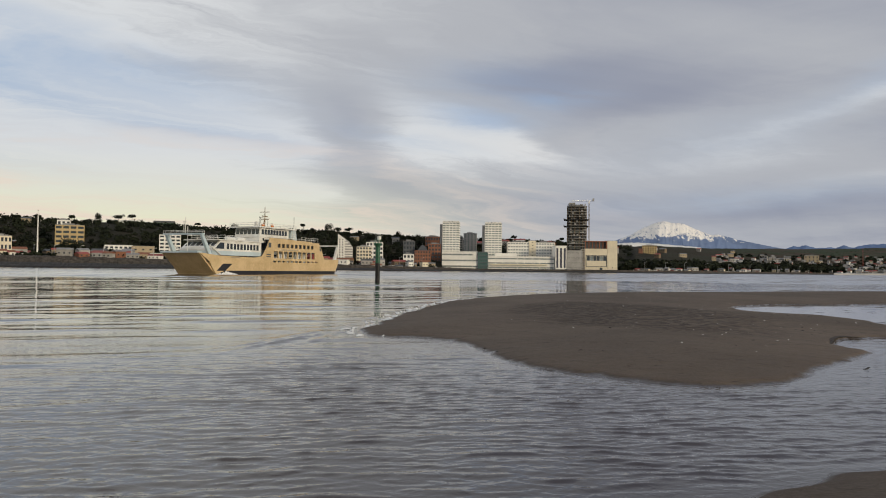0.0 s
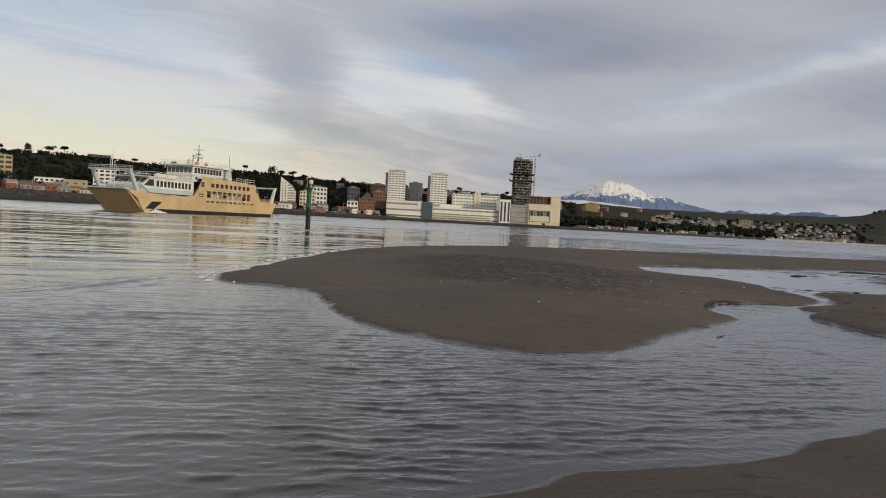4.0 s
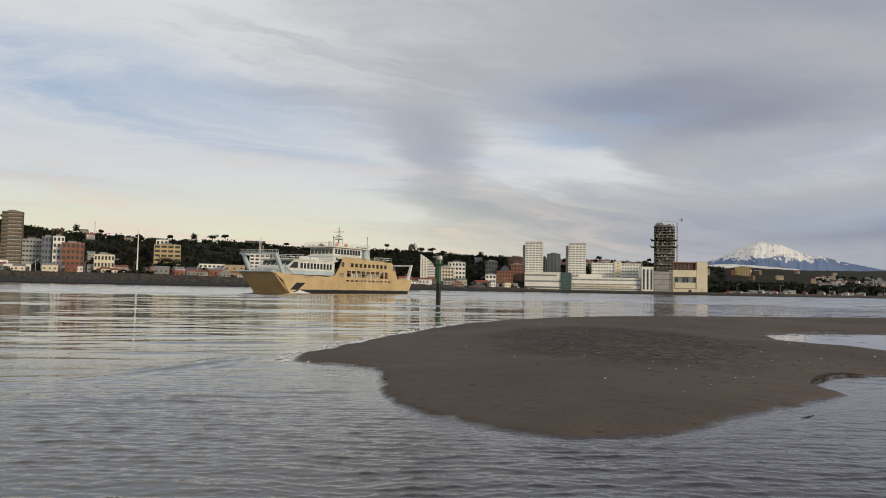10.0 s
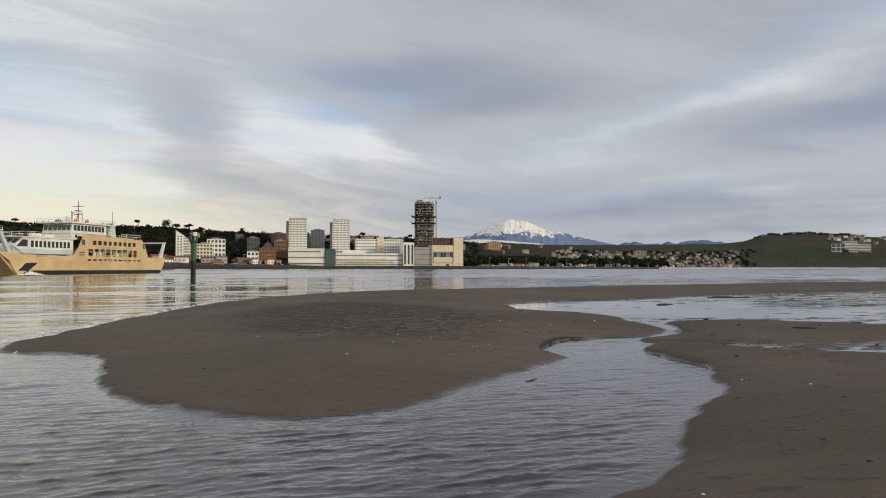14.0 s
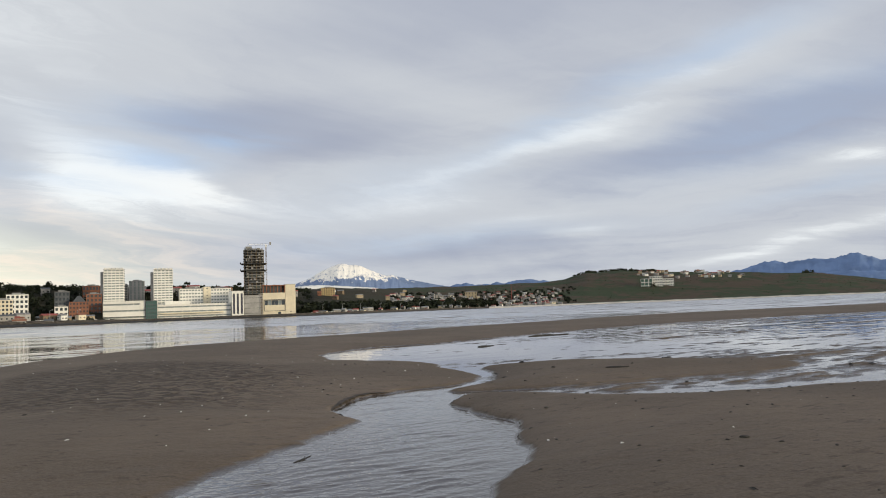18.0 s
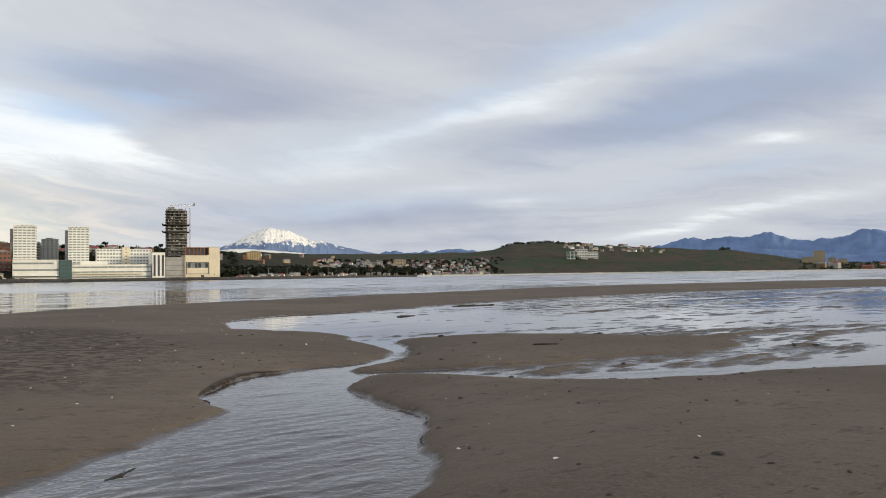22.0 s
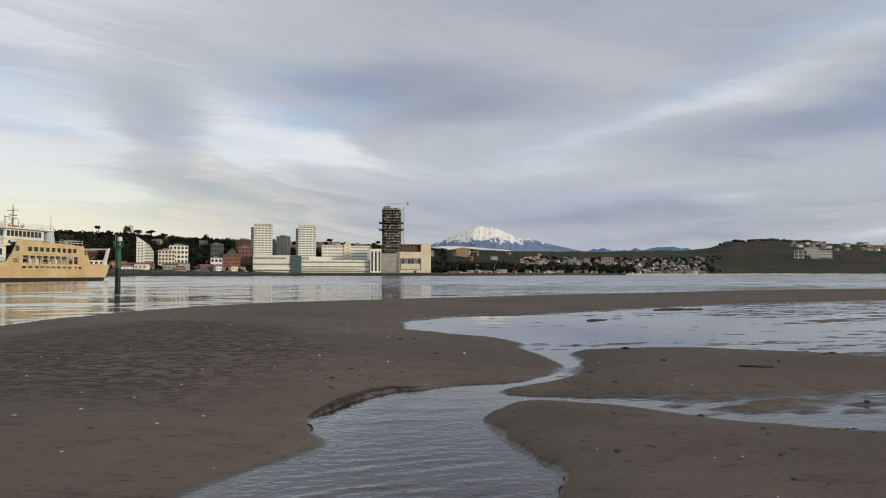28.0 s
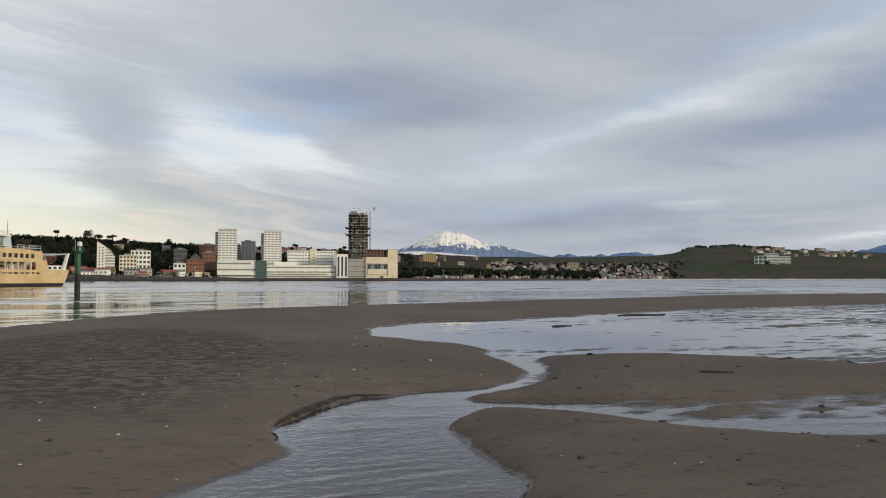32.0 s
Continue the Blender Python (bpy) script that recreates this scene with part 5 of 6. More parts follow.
def tower_crane():
    ob = thing("tower_crane", pose(171.6, 884, 2.4, 0, 0, -8), "slim tower crane beside the unfinished tower", "crane")
    bm = bmesh.new()
    for x, y in ((-0.6, -0.6), (0.6, -0.6), (0.6, 0.6), (-0.6, 0.6)):
        add_bar(bm, (x, y, 0), (x, y, 82), 0.14, 4)
    for k in range(40):
        z = k * 2.05
        add_bar(bm, (-0.6, -0.6, z), (0.6, -0.6, z + 2), 0.08, 3)
        add_bar(bm, (0.6, 0.6, z), (-0.6, 0.6, z + 2), 0.08, 3)
    part("mast", bm, M["brown"], ob)
    bm = bmesh.new()
    for y in (-0.5, 0.5):
        add_bar(bm, (-21, y, 82.6), (5.5, y, 82.6), 0.14, 4)
    add_bar(bm, (-21, 0, 84), (5.5, 0, 84), 0.14, 4)
    for k in range(13):
        add_bar(bm, (-21 + 2 * k, -0.5, 82.6), (-20 + 2 * k, 0, 84), 0.08, 3)
        add_bar(bm, (-20 + 2 * k, 0, 84), (-19 + 2 * k, 0.5, 82.6), 0.08, 3)
    part("jib", bm, M["steel"], ob)
    part("counterweight", box(4.0, 6.0, -0.8, 0.8, 82.6, 86.0), M["grey"], ob)
    part("cab", box(-0.9, 0.9, -1.6, -0.6, 80, 82), M["white"], ob)
    part("hook_line", bar((-12, 0, 82.6), (-12, 0, 74), 0.06, 4), M["steel"], ob)


tower_crane()


def hilltop_hall():
    """Long dark-green hall with arched bays on the ridge."""
    z = float(land_height(np.array(-370.0), np.array(990.0)))
    ob = thing("ridge_hall", pose(-370, 990, z - 2, 0, 0, 20), "long dark green hall with arched grey bays on the ridge", "hall")
    part("wall", box(-17, 10, 0, 14, 0, 13), M["greenroof"], ob)
    part("roof", prism([(-17.5, 13), (10.5, 13), (9, 15.5), (-17.5, 15.5)], -0.5, 14.5), M["dark"], ob)
    for k in range(5):
        n = 8
        arch = [(-15 + 5 * k, 0.5), (-11 + 5 * k, 0.5)] + [(-13 + 5 * k + 2 * math.cos(math.pi * i / n), 8.5 + 3.5 * math.sin(math.pi * i / n)) for i in range(n + 1)]
        part("arched_bay", prism(arch, -0.25, -0.02), M["grey"], ob)
    part("white_gable", prism([(10.2, 0), (17, 0), (17, 9), (13.6, 13), (10.2, 9)], 0, 12), M["white"], ob)


hilltop_hall()


# masts, lamp posts and the far beacon
def far_mast(name, x, y, z0, z1, r, mat, label):
    ob = thing(name, pose(x, y, z0), label, "mast")
    part("pole", bar((0, 0, 0), (0, 0, z1 - z0), r, 8, r * 0.45), M[mat], ob)
    part("foot", bar((0, 0, 0), (0, 0, 1.2), r * 2.2, 8), M["grey"], ob)
    part("cap", bar((0, 0, z1 - z0), (0, 0, z1 - z0 + 0.5), r * 0.9, 8), M[mat], ob)


far_mast("flag_mast", -343, 624, 8.5, 48, 0.75, "white", "tall white flag mast on the waterfront")
far_mast("radio_mast", -555, 900, 35, 80, 0.55, "grey", "thin grey radio mast on the ridge")
far_mast("radio_mast", 843, 1500, 6, 53, 0.9, "red", "red and white radio mast in the far town")


def water_tower():
    ob = thing("water_tower", pose(-478, 1000, 42), "small grey water tower on the ridge", "water tower")
    part("shaft", bar((0, 0, 0), (0, 0, 16), 1.4, 10, 1.1), M["grey"], ob)
    part("bowl", bar((0, 0, 16), (0, 0, 22), 1.2, 12, 3.8), M["grey"], ob)
    part("lid", bar((0, 0, 22), (0, 0, 22.6), 4.0, 12), M["roofgrey"], ob)


water_tower()


def street_lamp():
    ob = thing("street_lamp", pose(0, 0, 0), "slim pale street lamp on the promenade", "street lamp", "street lamps along the promenade")
    part("pole", bar((0, 0, 0), (0, 0, 11), 0.22, 6, 0.14), M["steel"], ob)
    part("arm", bar((0, 0, 10.6), (1.9, 0, 11.2), 0.1, 5), M["steel"], ob)
    part("lamp_head", box(1.5, 2.7, -0.25, 0.25, 11.1, 11.4), M["white"], ob)
    return ob


first_lamp = street_lamp()
lamps = 0
for k in range(46):
    a = -43 + k * 1.52 + RNG.uniform(-0.2, 0.2)
    if -1 < a < 13.5:
        continue
    r = float(table(SHORE, a)) + 8 + 3 * float(table(QUAY, a))
    m = pose(CENTRE[0] + r * math.sin(radians(a)), r * math.cos(radians(a)), float(table(QUAY, a)) - 1.4, 0, 0, -a)
    if lamps == 0:
        first_lamp.matrix_basis = m
    else:
        copy_thing(first_lamp, m)
    lamps += 1

def parked_car(mat, label):
    ob = thing("parked_car", pose(0, 0, 0), label, "car", "cars parked on the far promenade")
    part("body", prism([(-2.1, 0.35), (2.1, 0.35), (2.15, 0.9), (1.4, 1.0), (0.8, 1.5), (-1.2, 1.5), (-1.7, 1.0), (-2.1, 0.9)], -0.85, 0.85), M[mat], ob)
    part("windscreen", prism([(-1.6, 1.02), (1.3, 1.02), (0.78, 1.44), (-1.15, 1.44)], -0.88, 0.88), M["glass"], ob)
    for wx, wy in ((-1.35, -0.9), (1.3, -0.9), (-1.35, 0.7), (1.3, 0.7)):
        part("wheel", bar((wx, wy, 0.33), (wx, wy + 0.2, 0.33), 0.33, 8), M["dark"], ob)
    return ob


CARS = [parked_car(mat, f"{word} car parked on the far promenade") for mat, word in (("white", "white"), ("grey", "pale grey"), ("red", "dark red"), ("dark", "black"), ("shipwhite", "bright white"))]
for k in range(110):
    a = RNG.choice((RNG.uniform(14.0, 27.0), RNG.uniform(-12.0, 0.0), RNG.uniform(14.0, 22.0)))
    r = float(table(SHORE, a)) + 9 + 2.2 * float(table(QUAY, a)) + RNG.uniform(0, 6)
    m = pose(CENTRE[0] + r * math.sin(radians(a)), r * math.cos(radians(a)), float(table(QUAY, a)) - 0.6, 0, 0, -a + RNG.uniform(-12, 12))
    if k < len(CARS):
        CARS[k].matrix_basis = m
    else:
        copy_thing(RNG.choice((CARS[0], CARS[0], CARS[4], CARS[1], CARS[2], CARS[3])), m)

# ---- houses and woods on the far slopes ----
WALLS, ROOFS = ["weathered", "tan", "grey", "weathered", "brick", "white", "brown"], ["red", "roofgrey", "red", "dark", "roofgrey", "brick"]
WALL_WORDS = {"white": "white", "cream": "cream", "grey": "grey", "tan": "tan", "brick": "brick", "brown": "brown", "weathered": "weathered pale"}
ROOF_WORDS = {"red": "red sheet roof", "roofgrey": "grey sheet roof", "dark": "dark roof", "brick": "rust-brown roof", "weathered": "pale sheet roof"}


def ground_at(x, y):
    return float(land_height(np.array(float(x)), np.array(float(y))))


def scatter_houses(count, az0, az1, t0, t1, big=1.0, group="houses on the hill", seed=1, flat=False, walls=None, roofs=None):
    rng = random.Random(seed)
    for _ in range(count):
        a, t = rng.uniform(az0, az1), rng.uniform(t0, t1)
        s, top = float(table(SHORE, a)), float(table(RIDGE, a))
        r = s + t * (top - s)
        x, y = CENTRE[0] + r * math.sin(radians(a)), r * math.cos(radians(a))
        wall, roof = rng.choice(walls or WALLS), rng.choice(roofs or ROOFS)
        w, d, h = rng.uniform(7, 15) * big, rng.uniform(7, 10) * big, rng.uniform(3.2, 7.5) * big
        z = ground_at(x, y)
        house(x, y, z + (0.4 if flat else 1.2), w, d, h, wall, roof, -a + rng.uniform(-30, 30), f"{WALL_WORDS[wall]} house with a {ROOF_WORDS[roof]} on the far shore", group=group)


scatter_houses(46, -40, -2, 0.10, 0.24, 1.0, "houses behind the promenade", 3, True)
scatter_houses(20, -44, 2, 0.28, 0.95, 0.9, "houses on the wooded hill", 4)
scatter_houses(30, -38, -8, 0.05, 0.13, 0.9, "low houses along the promenade", 15, True, walls=["white", "tan", "weathered", "cream", "brick"], roofs=["red", "roofgrey", "red", "brick"])
scatter_houses(16, -1, 13, 0.4, 0.9, 1.1, "houses on the wooded hill", 5)
scatter_houses(80, 20, 32.8, 0.06, 0.46, 0.66, "houses of the far town", 6, walls=["white", "cream", "white", "white", "cream", "weathered"], roofs=["roofgrey", "weathered", "weathered", "red", "roofgrey"])
scatter_houses(30, 14, 30, 0.012, 0.04, 0.6, "houses along the far waterfront", 7, True, walls=["white", "cream", "weathered", "white", "tan", "weathered"])
scatter_houses(46, 38.5, 46, 0.70, 0.95, 0.9, "houses on the green hill", 8, walls=["white", "tan", "weathered", "cream", "grey"], roofs=["roofgrey", "red", "roofgrey", "brick"])
scatter_houses(16, -10, -1, 0.03, 0.12, 0.8, "low roofs by the quay", 12, True, walls=["white", "cream", "weathered", "white", "tan", "weathered"])
scatter_houses(14, 14, 22, 0.35, 0.8, 0.9, "houses on the wooded hill", 9)
scatter_houses(10, 56, 63, 0.05, 0.5, 1.8, "houses on the distant point", 10)


def far_town(count, seed):
    """The rest of the town, too small and too many to tell apart."""
    rng = random.Random(seed)
    verts, faces, kinds = [], [], []
    for _ in range(count):
        a, t = rng.uniform(20, 33.0), 0.05 + 0.5 * rng.random() ** 1.4
        s, top = float(table(SHORE, a)), float(table(RIDGE, a))
        r = s + t * (top - s)
        x, y = CENTRE[0] + r * math.sin(radians(a)), r * math.cos(radians(a))
        w, d, h = rng.uniform(4, 9), rng.uniform(4, 7), rng.uniform(2.5, 4.5)
        m = pose(x, y, ground_at(x, y) + 1.0, 0, 0, -a + rng.uniform(-30, 30))
        n = len(verts)
        verts += [tuple(m @ Vector(p)) for p in ((-w / 2, 0, -3), (w / 2, 0, -3), (w / 2, d, -3), (-w / 2, d, -3), (-w / 2, 0, h), (w / 2, 0, h), (w / 2, d, h), (-w / 2, d, h), (-w / 2, d / 2, h + 1.8), (w / 2, d / 2, h + 1.8))]
        faces += [tuple(n + i for i in f) for f in ((0, 1, 5, 4), (1, 2, 6, 9, 5), (2, 3, 7, 6), (3, 0, 4, 8, 7), (4, 5, 9, 8), (6, 7, 8, 9))]
        kinds += [0, 0, 0, 0] + [rng.choice((1, 1, 1, 2))] * 2
    ob = part("far_town", (verts, faces), M["weathered"])
    for name in ("roofgrey", "red"):
        ob.data.materials.append(M[name])
    ob.data.polygons.foreach_set("material_index", kinds)
    return tagged(ob, "small pale houses of the far town on the slope", "houses", kind="stuff")


far_town(200, 14)


def leaf_cloud(verts, faces, rng, x, y, z, w, h, leaves, leaf):
    """A ragged crown: many small tilted leaf clumps, thicker towards the outside, with gaps."""
    for _ in range(leaves):
        u, v = rng.uniform(0, math.tau), rng.uniform(-0.55, 1.0)
        k = rng.uniform(0.45, 1.0) * (1 + 0.18 * math.sin(3 * u + x))
        px, py, pz = x + w * k * math.cos(u) * math.sqrt(max(0.05, 1 - v * v * 0.9)), y + w * k * math.sin(u) * math.sqrt(max(0.05, 1 - v * v * 0.9)), z + h * (0.5 + 0.5 * v * k)
        s = leaf * rng.uniform(0.6, 1.4)
        a = Vector((rng.gauss(0, 1), rng.gauss(0, 1), rng.gauss(0, 0.6))).normalized() * s
        b = a.cross(Vector((rng.gauss(0, 1), rng.gauss(0, 1), rng.gauss(0, 1)))).normalized() * s * 0.8
        n, p = len(verts), Vector((px, py, pz))
        verts += [tuple(p - a - b * 0.6), tuple(p + a * 0.9 - b), tuple(p + a + b * 0.7), tuple(p - a * 0.7 + b)]
        faces.append((n, n + 1, n + 2, n + 3))


def wood(name, label, spans, seed, leaves=34, leaf=1.5, mat="leaf"):
    """Trees too many to count, as one mesh of leaf clumps and stems. spans: count, azimuths, share of the slope, size."""
    rng = random.Random(seed)
    verts, faces = [], []
    for count, a0, a1, t0, t1, size in spans:
        for _ in range(count):
            a, t = rng.uniform(a0, a1), rng.uniform(t0, t1)
            # the ground below the blocks on the slope is built over
            if (-37.8 < a < -32.3 and t < 0.72 and rng.random() < 0.85) or (-1.2 < a < 13.4 and t < 0.45):
                continue
            s, top = float(table(SHORE, a)), float(table(RIDGE, a))
            r = s + t * (top - s)
            x, y = CENTRE[0] + r * math.sin(radians(a)), r * math.cos(radians(a))
            h = size * rng.uniform(0.6, 1.35)
            leaf_cloud(verts, faces, rng, x, y, ground_at(x, y) - 0.22 * h, h * rng.uniform(0.45, 0.8), h, leaves, leaf * size / 8)
    ob = part(name, (verts, faces), M[mat])
    return tagged(ob, label, "trees", kind="stuff")


wood("city_woods", "dark evergreen woods between the houses on the hill", [(1900, -50, 3, 0.20, 0.97, 7.0), (700, -50, 14, 0.93, 1.02, 5.0), (420, 0, 14, 0.25, 0.97, 7.5), (130, -50, -1, 0.06, 0.2, 5.5)], 1, 40, 1.2)
wood("park_woods", "dark green park trees along the far waterfront", [(900, 13.5, 28, 0.05, 0.22, 11.5), (260, 20, 34, 0.10, 0.6, 7.0)], 2)
wood("hill_scrub", "low scrub and trees on the green hill", [(260, 27, 58, 0.02, 1.0, 2.4), (110, 34, 40.5, 0.96, 1.02, 8.0), (7, 49.7, 50.4, 0.96, 1.0, 11.0), (200, 55, 66, 0.05, 0.9, 8.0)], 3, 22, mat="scrub")


def tree(x, y, h, spread, seed, label, umbrella=True):
    """A single tree on the ridge: tapered leaning trunk, limbs, and a ragged crown."""
    rng = random.Random(seed)
    ob = thing("tree", pose(x, y, ground_at(x, y) - 0.5), label, "tree", "trees along the ridge")
    bm = bmesh.new()
    lean = rng.uniform(-0.8, 0.8)
    top = (lean, 0, h * 0.72)
    add_bar(bm, (0, 0, 0), top, 0.5, 7, 0.25)
    for k in range(4):
        u = rng.uniform(0, math.tau)
        add_bar(bm, (lean * 0.7, 0, h * rng.uniform(0.45, 0.65)), (lean + spread * 0.6 * math.cos(u), spread * 0.6 * math.sin(u), h * 0.8), 0.2, 5, 0.08)
    part("trunk", bm, M["bark"], ob)
    verts, faces = [], []
    h = h * 0.85
    if umbrella:
        for _ in range(6):
            leaf_cloud(verts, faces, rng, lean + rng.uniform(-0.6, 0.6) * spread, rng.uniform(-0.6, 0.6) * spread, h * rng.uniform(0.52, 0.72), spread * 0.5, h * 0.30, 70, 0.5)
    else:
        leaf_cloud(verts, faces, rng, lean, 0, h * 0.2, spread, h * 0.85, 420, 0.55)
    part("crown", (verts, faces), M["leaf"], ob)


rng = random.Random(77)
for k, (a, h, w) in enumerate([(-39.2, 20, 7), (-38.4, 18, 9), (-37.2, 19, 6), (-33.0, 16, 4), (-31.4, 15, 4), (-29.0, 12, 5), (-26.9, 15, 5), (-25.2, 16, 4), (-23.9, 17, 8), (-23.0, 16, 6),
                                (-18.6, 12, 4), (-16.0, 12, 5), (-12.5, 13, 5), (-10.9, 15, 4), (-10.1, 13, 5), (-9.1, 17, 6), (-8.4, 15, 6), (-7.5, 14, 7), (-6.7, 17, 5), (-3.8, 16, 4),
                                (-1.5, 12, 4), (5.2, 14, 4), (8.8, 13, 5)]):
    r = float(table(RIDGE, a)) * rng.uniform(0.94, 0.99)
    tree(CENTRE[0] + r * math.sin(radians(a)), r * math.cos(radians(a)), h, w, 100 + k, "dark broad-crowned pine standing above the ridge", k % 4 != 3)
for k, (x, y, h, w) in enumerate([(-352, 690, 17, 8), (-340, 688, 15, 6), (-505, 585, 15, 9), (76, 905, 30, 6), (1300, 1560, 20, 8)]):
    tree(x, y, h + 4, w, 300 + k, "dense dark green tree on the waterfront", False)

# ---- car ferry in the channel ----
def railing(bm, points, h=1.0, gap=1.6, r=0.035):
    for (ax, ay, az), (bx, by, bz) in zip(points, points[1:]):
        for k in (0.5, 1.0):
            add_bar(bm, (ax, ay, az + h * k), (bx, by, bz + h * k), r, 4)
        n = max(1, int(math.hypot(bx - ax, by - ay) / gap))
        for i in range(n + 1):
            t = i / n
            p = (ax + (bx - ax) * t, ay + (by - ay) * t, az + (bz - az) * t)
            add_bar(bm, p, (p[0], p[1], p[2] + h), r, 4)


def window_row(ob, xs, y, z, w, h, mat="glass", turn=0.0):
    for x in xs:
        part("window", pane_mesh(w, h, M[mat]), None, ob, at=Matrix.Translation((x, y, z)) @ Matrix.Rotation(turn, 4, "Z"))


def ferry():
    ob = thing("car_ferry", pose(-48.9, 144.4, 0, 0, 0, 67.4), "buff yellow car ferry with a white bridge and raised bow gantry", "ferry")
    L, B = 53.0, 10.0
    hull = part("hull", prism([(5.8, -1.0), (50.0, -1.0), (51.6, 0.5), (52.8, 2.2), (52.9, 2.6), (3.0, 2.6), (3.4, 1.8), (4.8, 0.2)], 0.0, B), M["hull"], ob)
    part("boot_topping", prism([(5.7, -0.9), (50.2, -0.9), (51.4, 0.42), (51.5, 0.80), (7.6, 0.80), (5.4, 0.1)], -0.05, B + 0.05), M["boot"], hull, "black band along the water line")
    part("deck", box(3.2, 52.6, 0.2, B - 0.2, 2.6, 2.66), M["deck"], ob)
    part("anchor_pocket", prism([(5.0, 0.75), (7.6, 0.75), (10.0, 2.25), (7.0, 2.25)], -0.03, 0.3), M["boot"], hull, "black recess for the anchor")
    # bow ramp, raised
    part("bow_ramp", prism([(4.6, 0.35), (5.0, 0.35), (0.5, 4.35), (0.0, 4.35)], 0.35, B - 0.35), M["hull"], ob)
    part("ramp_lip", prism([(-0.5, 4.35), (0.9, 4.35), (0.9, 4.62), (-0.5, 4.62)], 0.3, B - 0.3), M["shipblue"], ob, "pale blue upper edge of the ramp")
    for y0, y1 in ((0.0, 0.22), (B - 0.22, B)):
        # bulwark forward, stepped superstructure plating amidships, low bulwark aft
        part("bulwark", prism([(3.0, 2.6), (20.2, 2.6), (20.2, 4.05), (17.5, 3.7), (6.0, 3.9), (0.4, 4.35), (0.2, 4.15)], y0, y1), M["hull"], ob)
        part("shoulder", prism([(20.2, 2.6), (24.0, 2.6), (24.0, 8.3), (23.2, 8.3), (21.6, 5.6), (20.2, 4.05)], y0, y1), M["hull"], ob)
        bm = bmesh.new()
        holes = [(26.0 + 1.75 * k, 27.2 + 1.75 * k, 6.15, 7.05) for k in range(9)]
        holes += [(24.6 + 1.95 * k, 26.2 + 1.95 * k, 3.7, 5.3) for k in range(9)]
        holes += [(20.9 + 1.75 * k, 22.1 + 1.75 * k, 2.75, 3.15) for k in range(13)]
        plate(bm, 24.0, 43.6, 2.6, 7.75, y0, y1, [h for h in holes if h[0] > 24.05])
        part("side_plating", bm, M["hull"], ob)
        part("side_cap", prism([(24.0, 7.75), (40.5, 7.75), (40.5, 7.95), (24.0, 8.3)], y0, y1), M["hull"], ob)
        part("after_shoulder", prism([(43.6, 2.6), (46.2, 2.6), (46.2, 3.7), (44.8, 6.4), (43.6, 7.7)], y0, y1), M["hull"], ob)
        part("after_bulwark", prism([(46.2, 2.6), (52.9, 2.6), (53.4, 3.75), (46.2, 3.65)], y0, y1), M["hull"], ob)
        part("vent_grille", box(22.5, 23.5, y0 - 0.03, y1 + 0.03, 6.1, 7.2), M["dark"], ob)
        part("vent_grille", prism([(44.0, 5.8), (44.9, 5.8), (44.2, 7.0), (43.9, 7.0)], y0 - 0.03, y1 + 0.03), M["dark"], ob)
        part("slot", box(21.8, 23.4, y0 - 0.03, y1 + 0.03, 4.35, 4.6), M["dark"], ob)
        part("slot", box(21.8, 23.4, y0 - 0.03, y1 + 0.03, 3.9, 4.1), M["dark"], ob)
        part("rubbing_strake", box(8.0, 50.6, y0 - 0.08, y1 + 0.08, 2.42, 2.56), M["hull"], ob)
        part("name_bar", box(27.0, 34.5, y0 - 0.02, y1 + 0.02, 5.5, 5.85), M["tan"], ob, "faded lettering that cannot be read")
        part("name_bar", box(9.5, 12.5, y0 - 0.02, y1 + 0.02, 3.45, 3.75), M["tan"], ob, "small faded lettering that cannot be read")
    part("upper_deck", box(22.6, 44.0, 0.25, B - 0.25, 5.55, 5.75), M["deck"], ob)
    part("inner_casing", box(24.0, 43.0, 3.2, 7.0, 2.66, 5.55), M["shipwhite"], ob, "white casing seen through the side openings")
    part("saloon", box(24.2, 43.0, 0.5, B - 0.5, 5.75, 7.75), M["dark"], ob, "dark saloon behind the upper windows")
    part("boat_deck", box(23.4, 44.0, 0.05, B - 0.05, 7.75, 7.9), M["deck"], ob)
    for k in range(10):
        part("deck_pillar", bar((22.6 + 2.05 * k - 0.2, 0.45, 2.66), (22.6 + 2.05 * k - 0.2, 0.45, 5.55), 0.09, 5), M["shipwhite"], ob)
    # forward passenger cabin with a raked front
    cabin = part("cabin", prism([(4.4, 4.0), (20.9, 4.0), (20.9, 7.1), (7.2, 7.1), (4.6, 5.3)], 0.8, B - 0.8), M["shipwhite"], ob)
    part("cabin_band", prism([(4.35, 4.0), (20.9, 4.0), (20.9, 4.9), (4.5, 4.9)], 0.75, B - 0.75), M["shipblue"], cabin, "pale blue lower band")
    part("cabin_roof", box(6.0, 21.2, 0.4, B - 0.4, 7.1, 7.3), M["shipwhite"], ob)
    window_row(ob, [9.4 + 1.12 * k for k in range(10)], 0.73, 5.9, 0.68, 1.2)
    part("wheelhouse_window", prism([(5.4, 5.35), (8.2, 5.35), (8.2, 6.65), (6.9, 6.65)], 0.77, 1.0), M["glass"], ob)
    for k in range(6):
        part("front_window", prism([(4.9, 5.45), (5.05, 5.45), (6.75, 6.8), (6.6, 6.8)], 1.2 + 1.3 * k, 2.25 + 1.3 * k), M["glass"], ob)
    bm = bmesh.new()
    railing(bm, [(8.0, 0.7, 7.22), (20.3, 0.7, 7.22)])
    railing(bm, [(8.0, B - 0.7, 7.22), (20.3, B - 0.7, 7.22)])
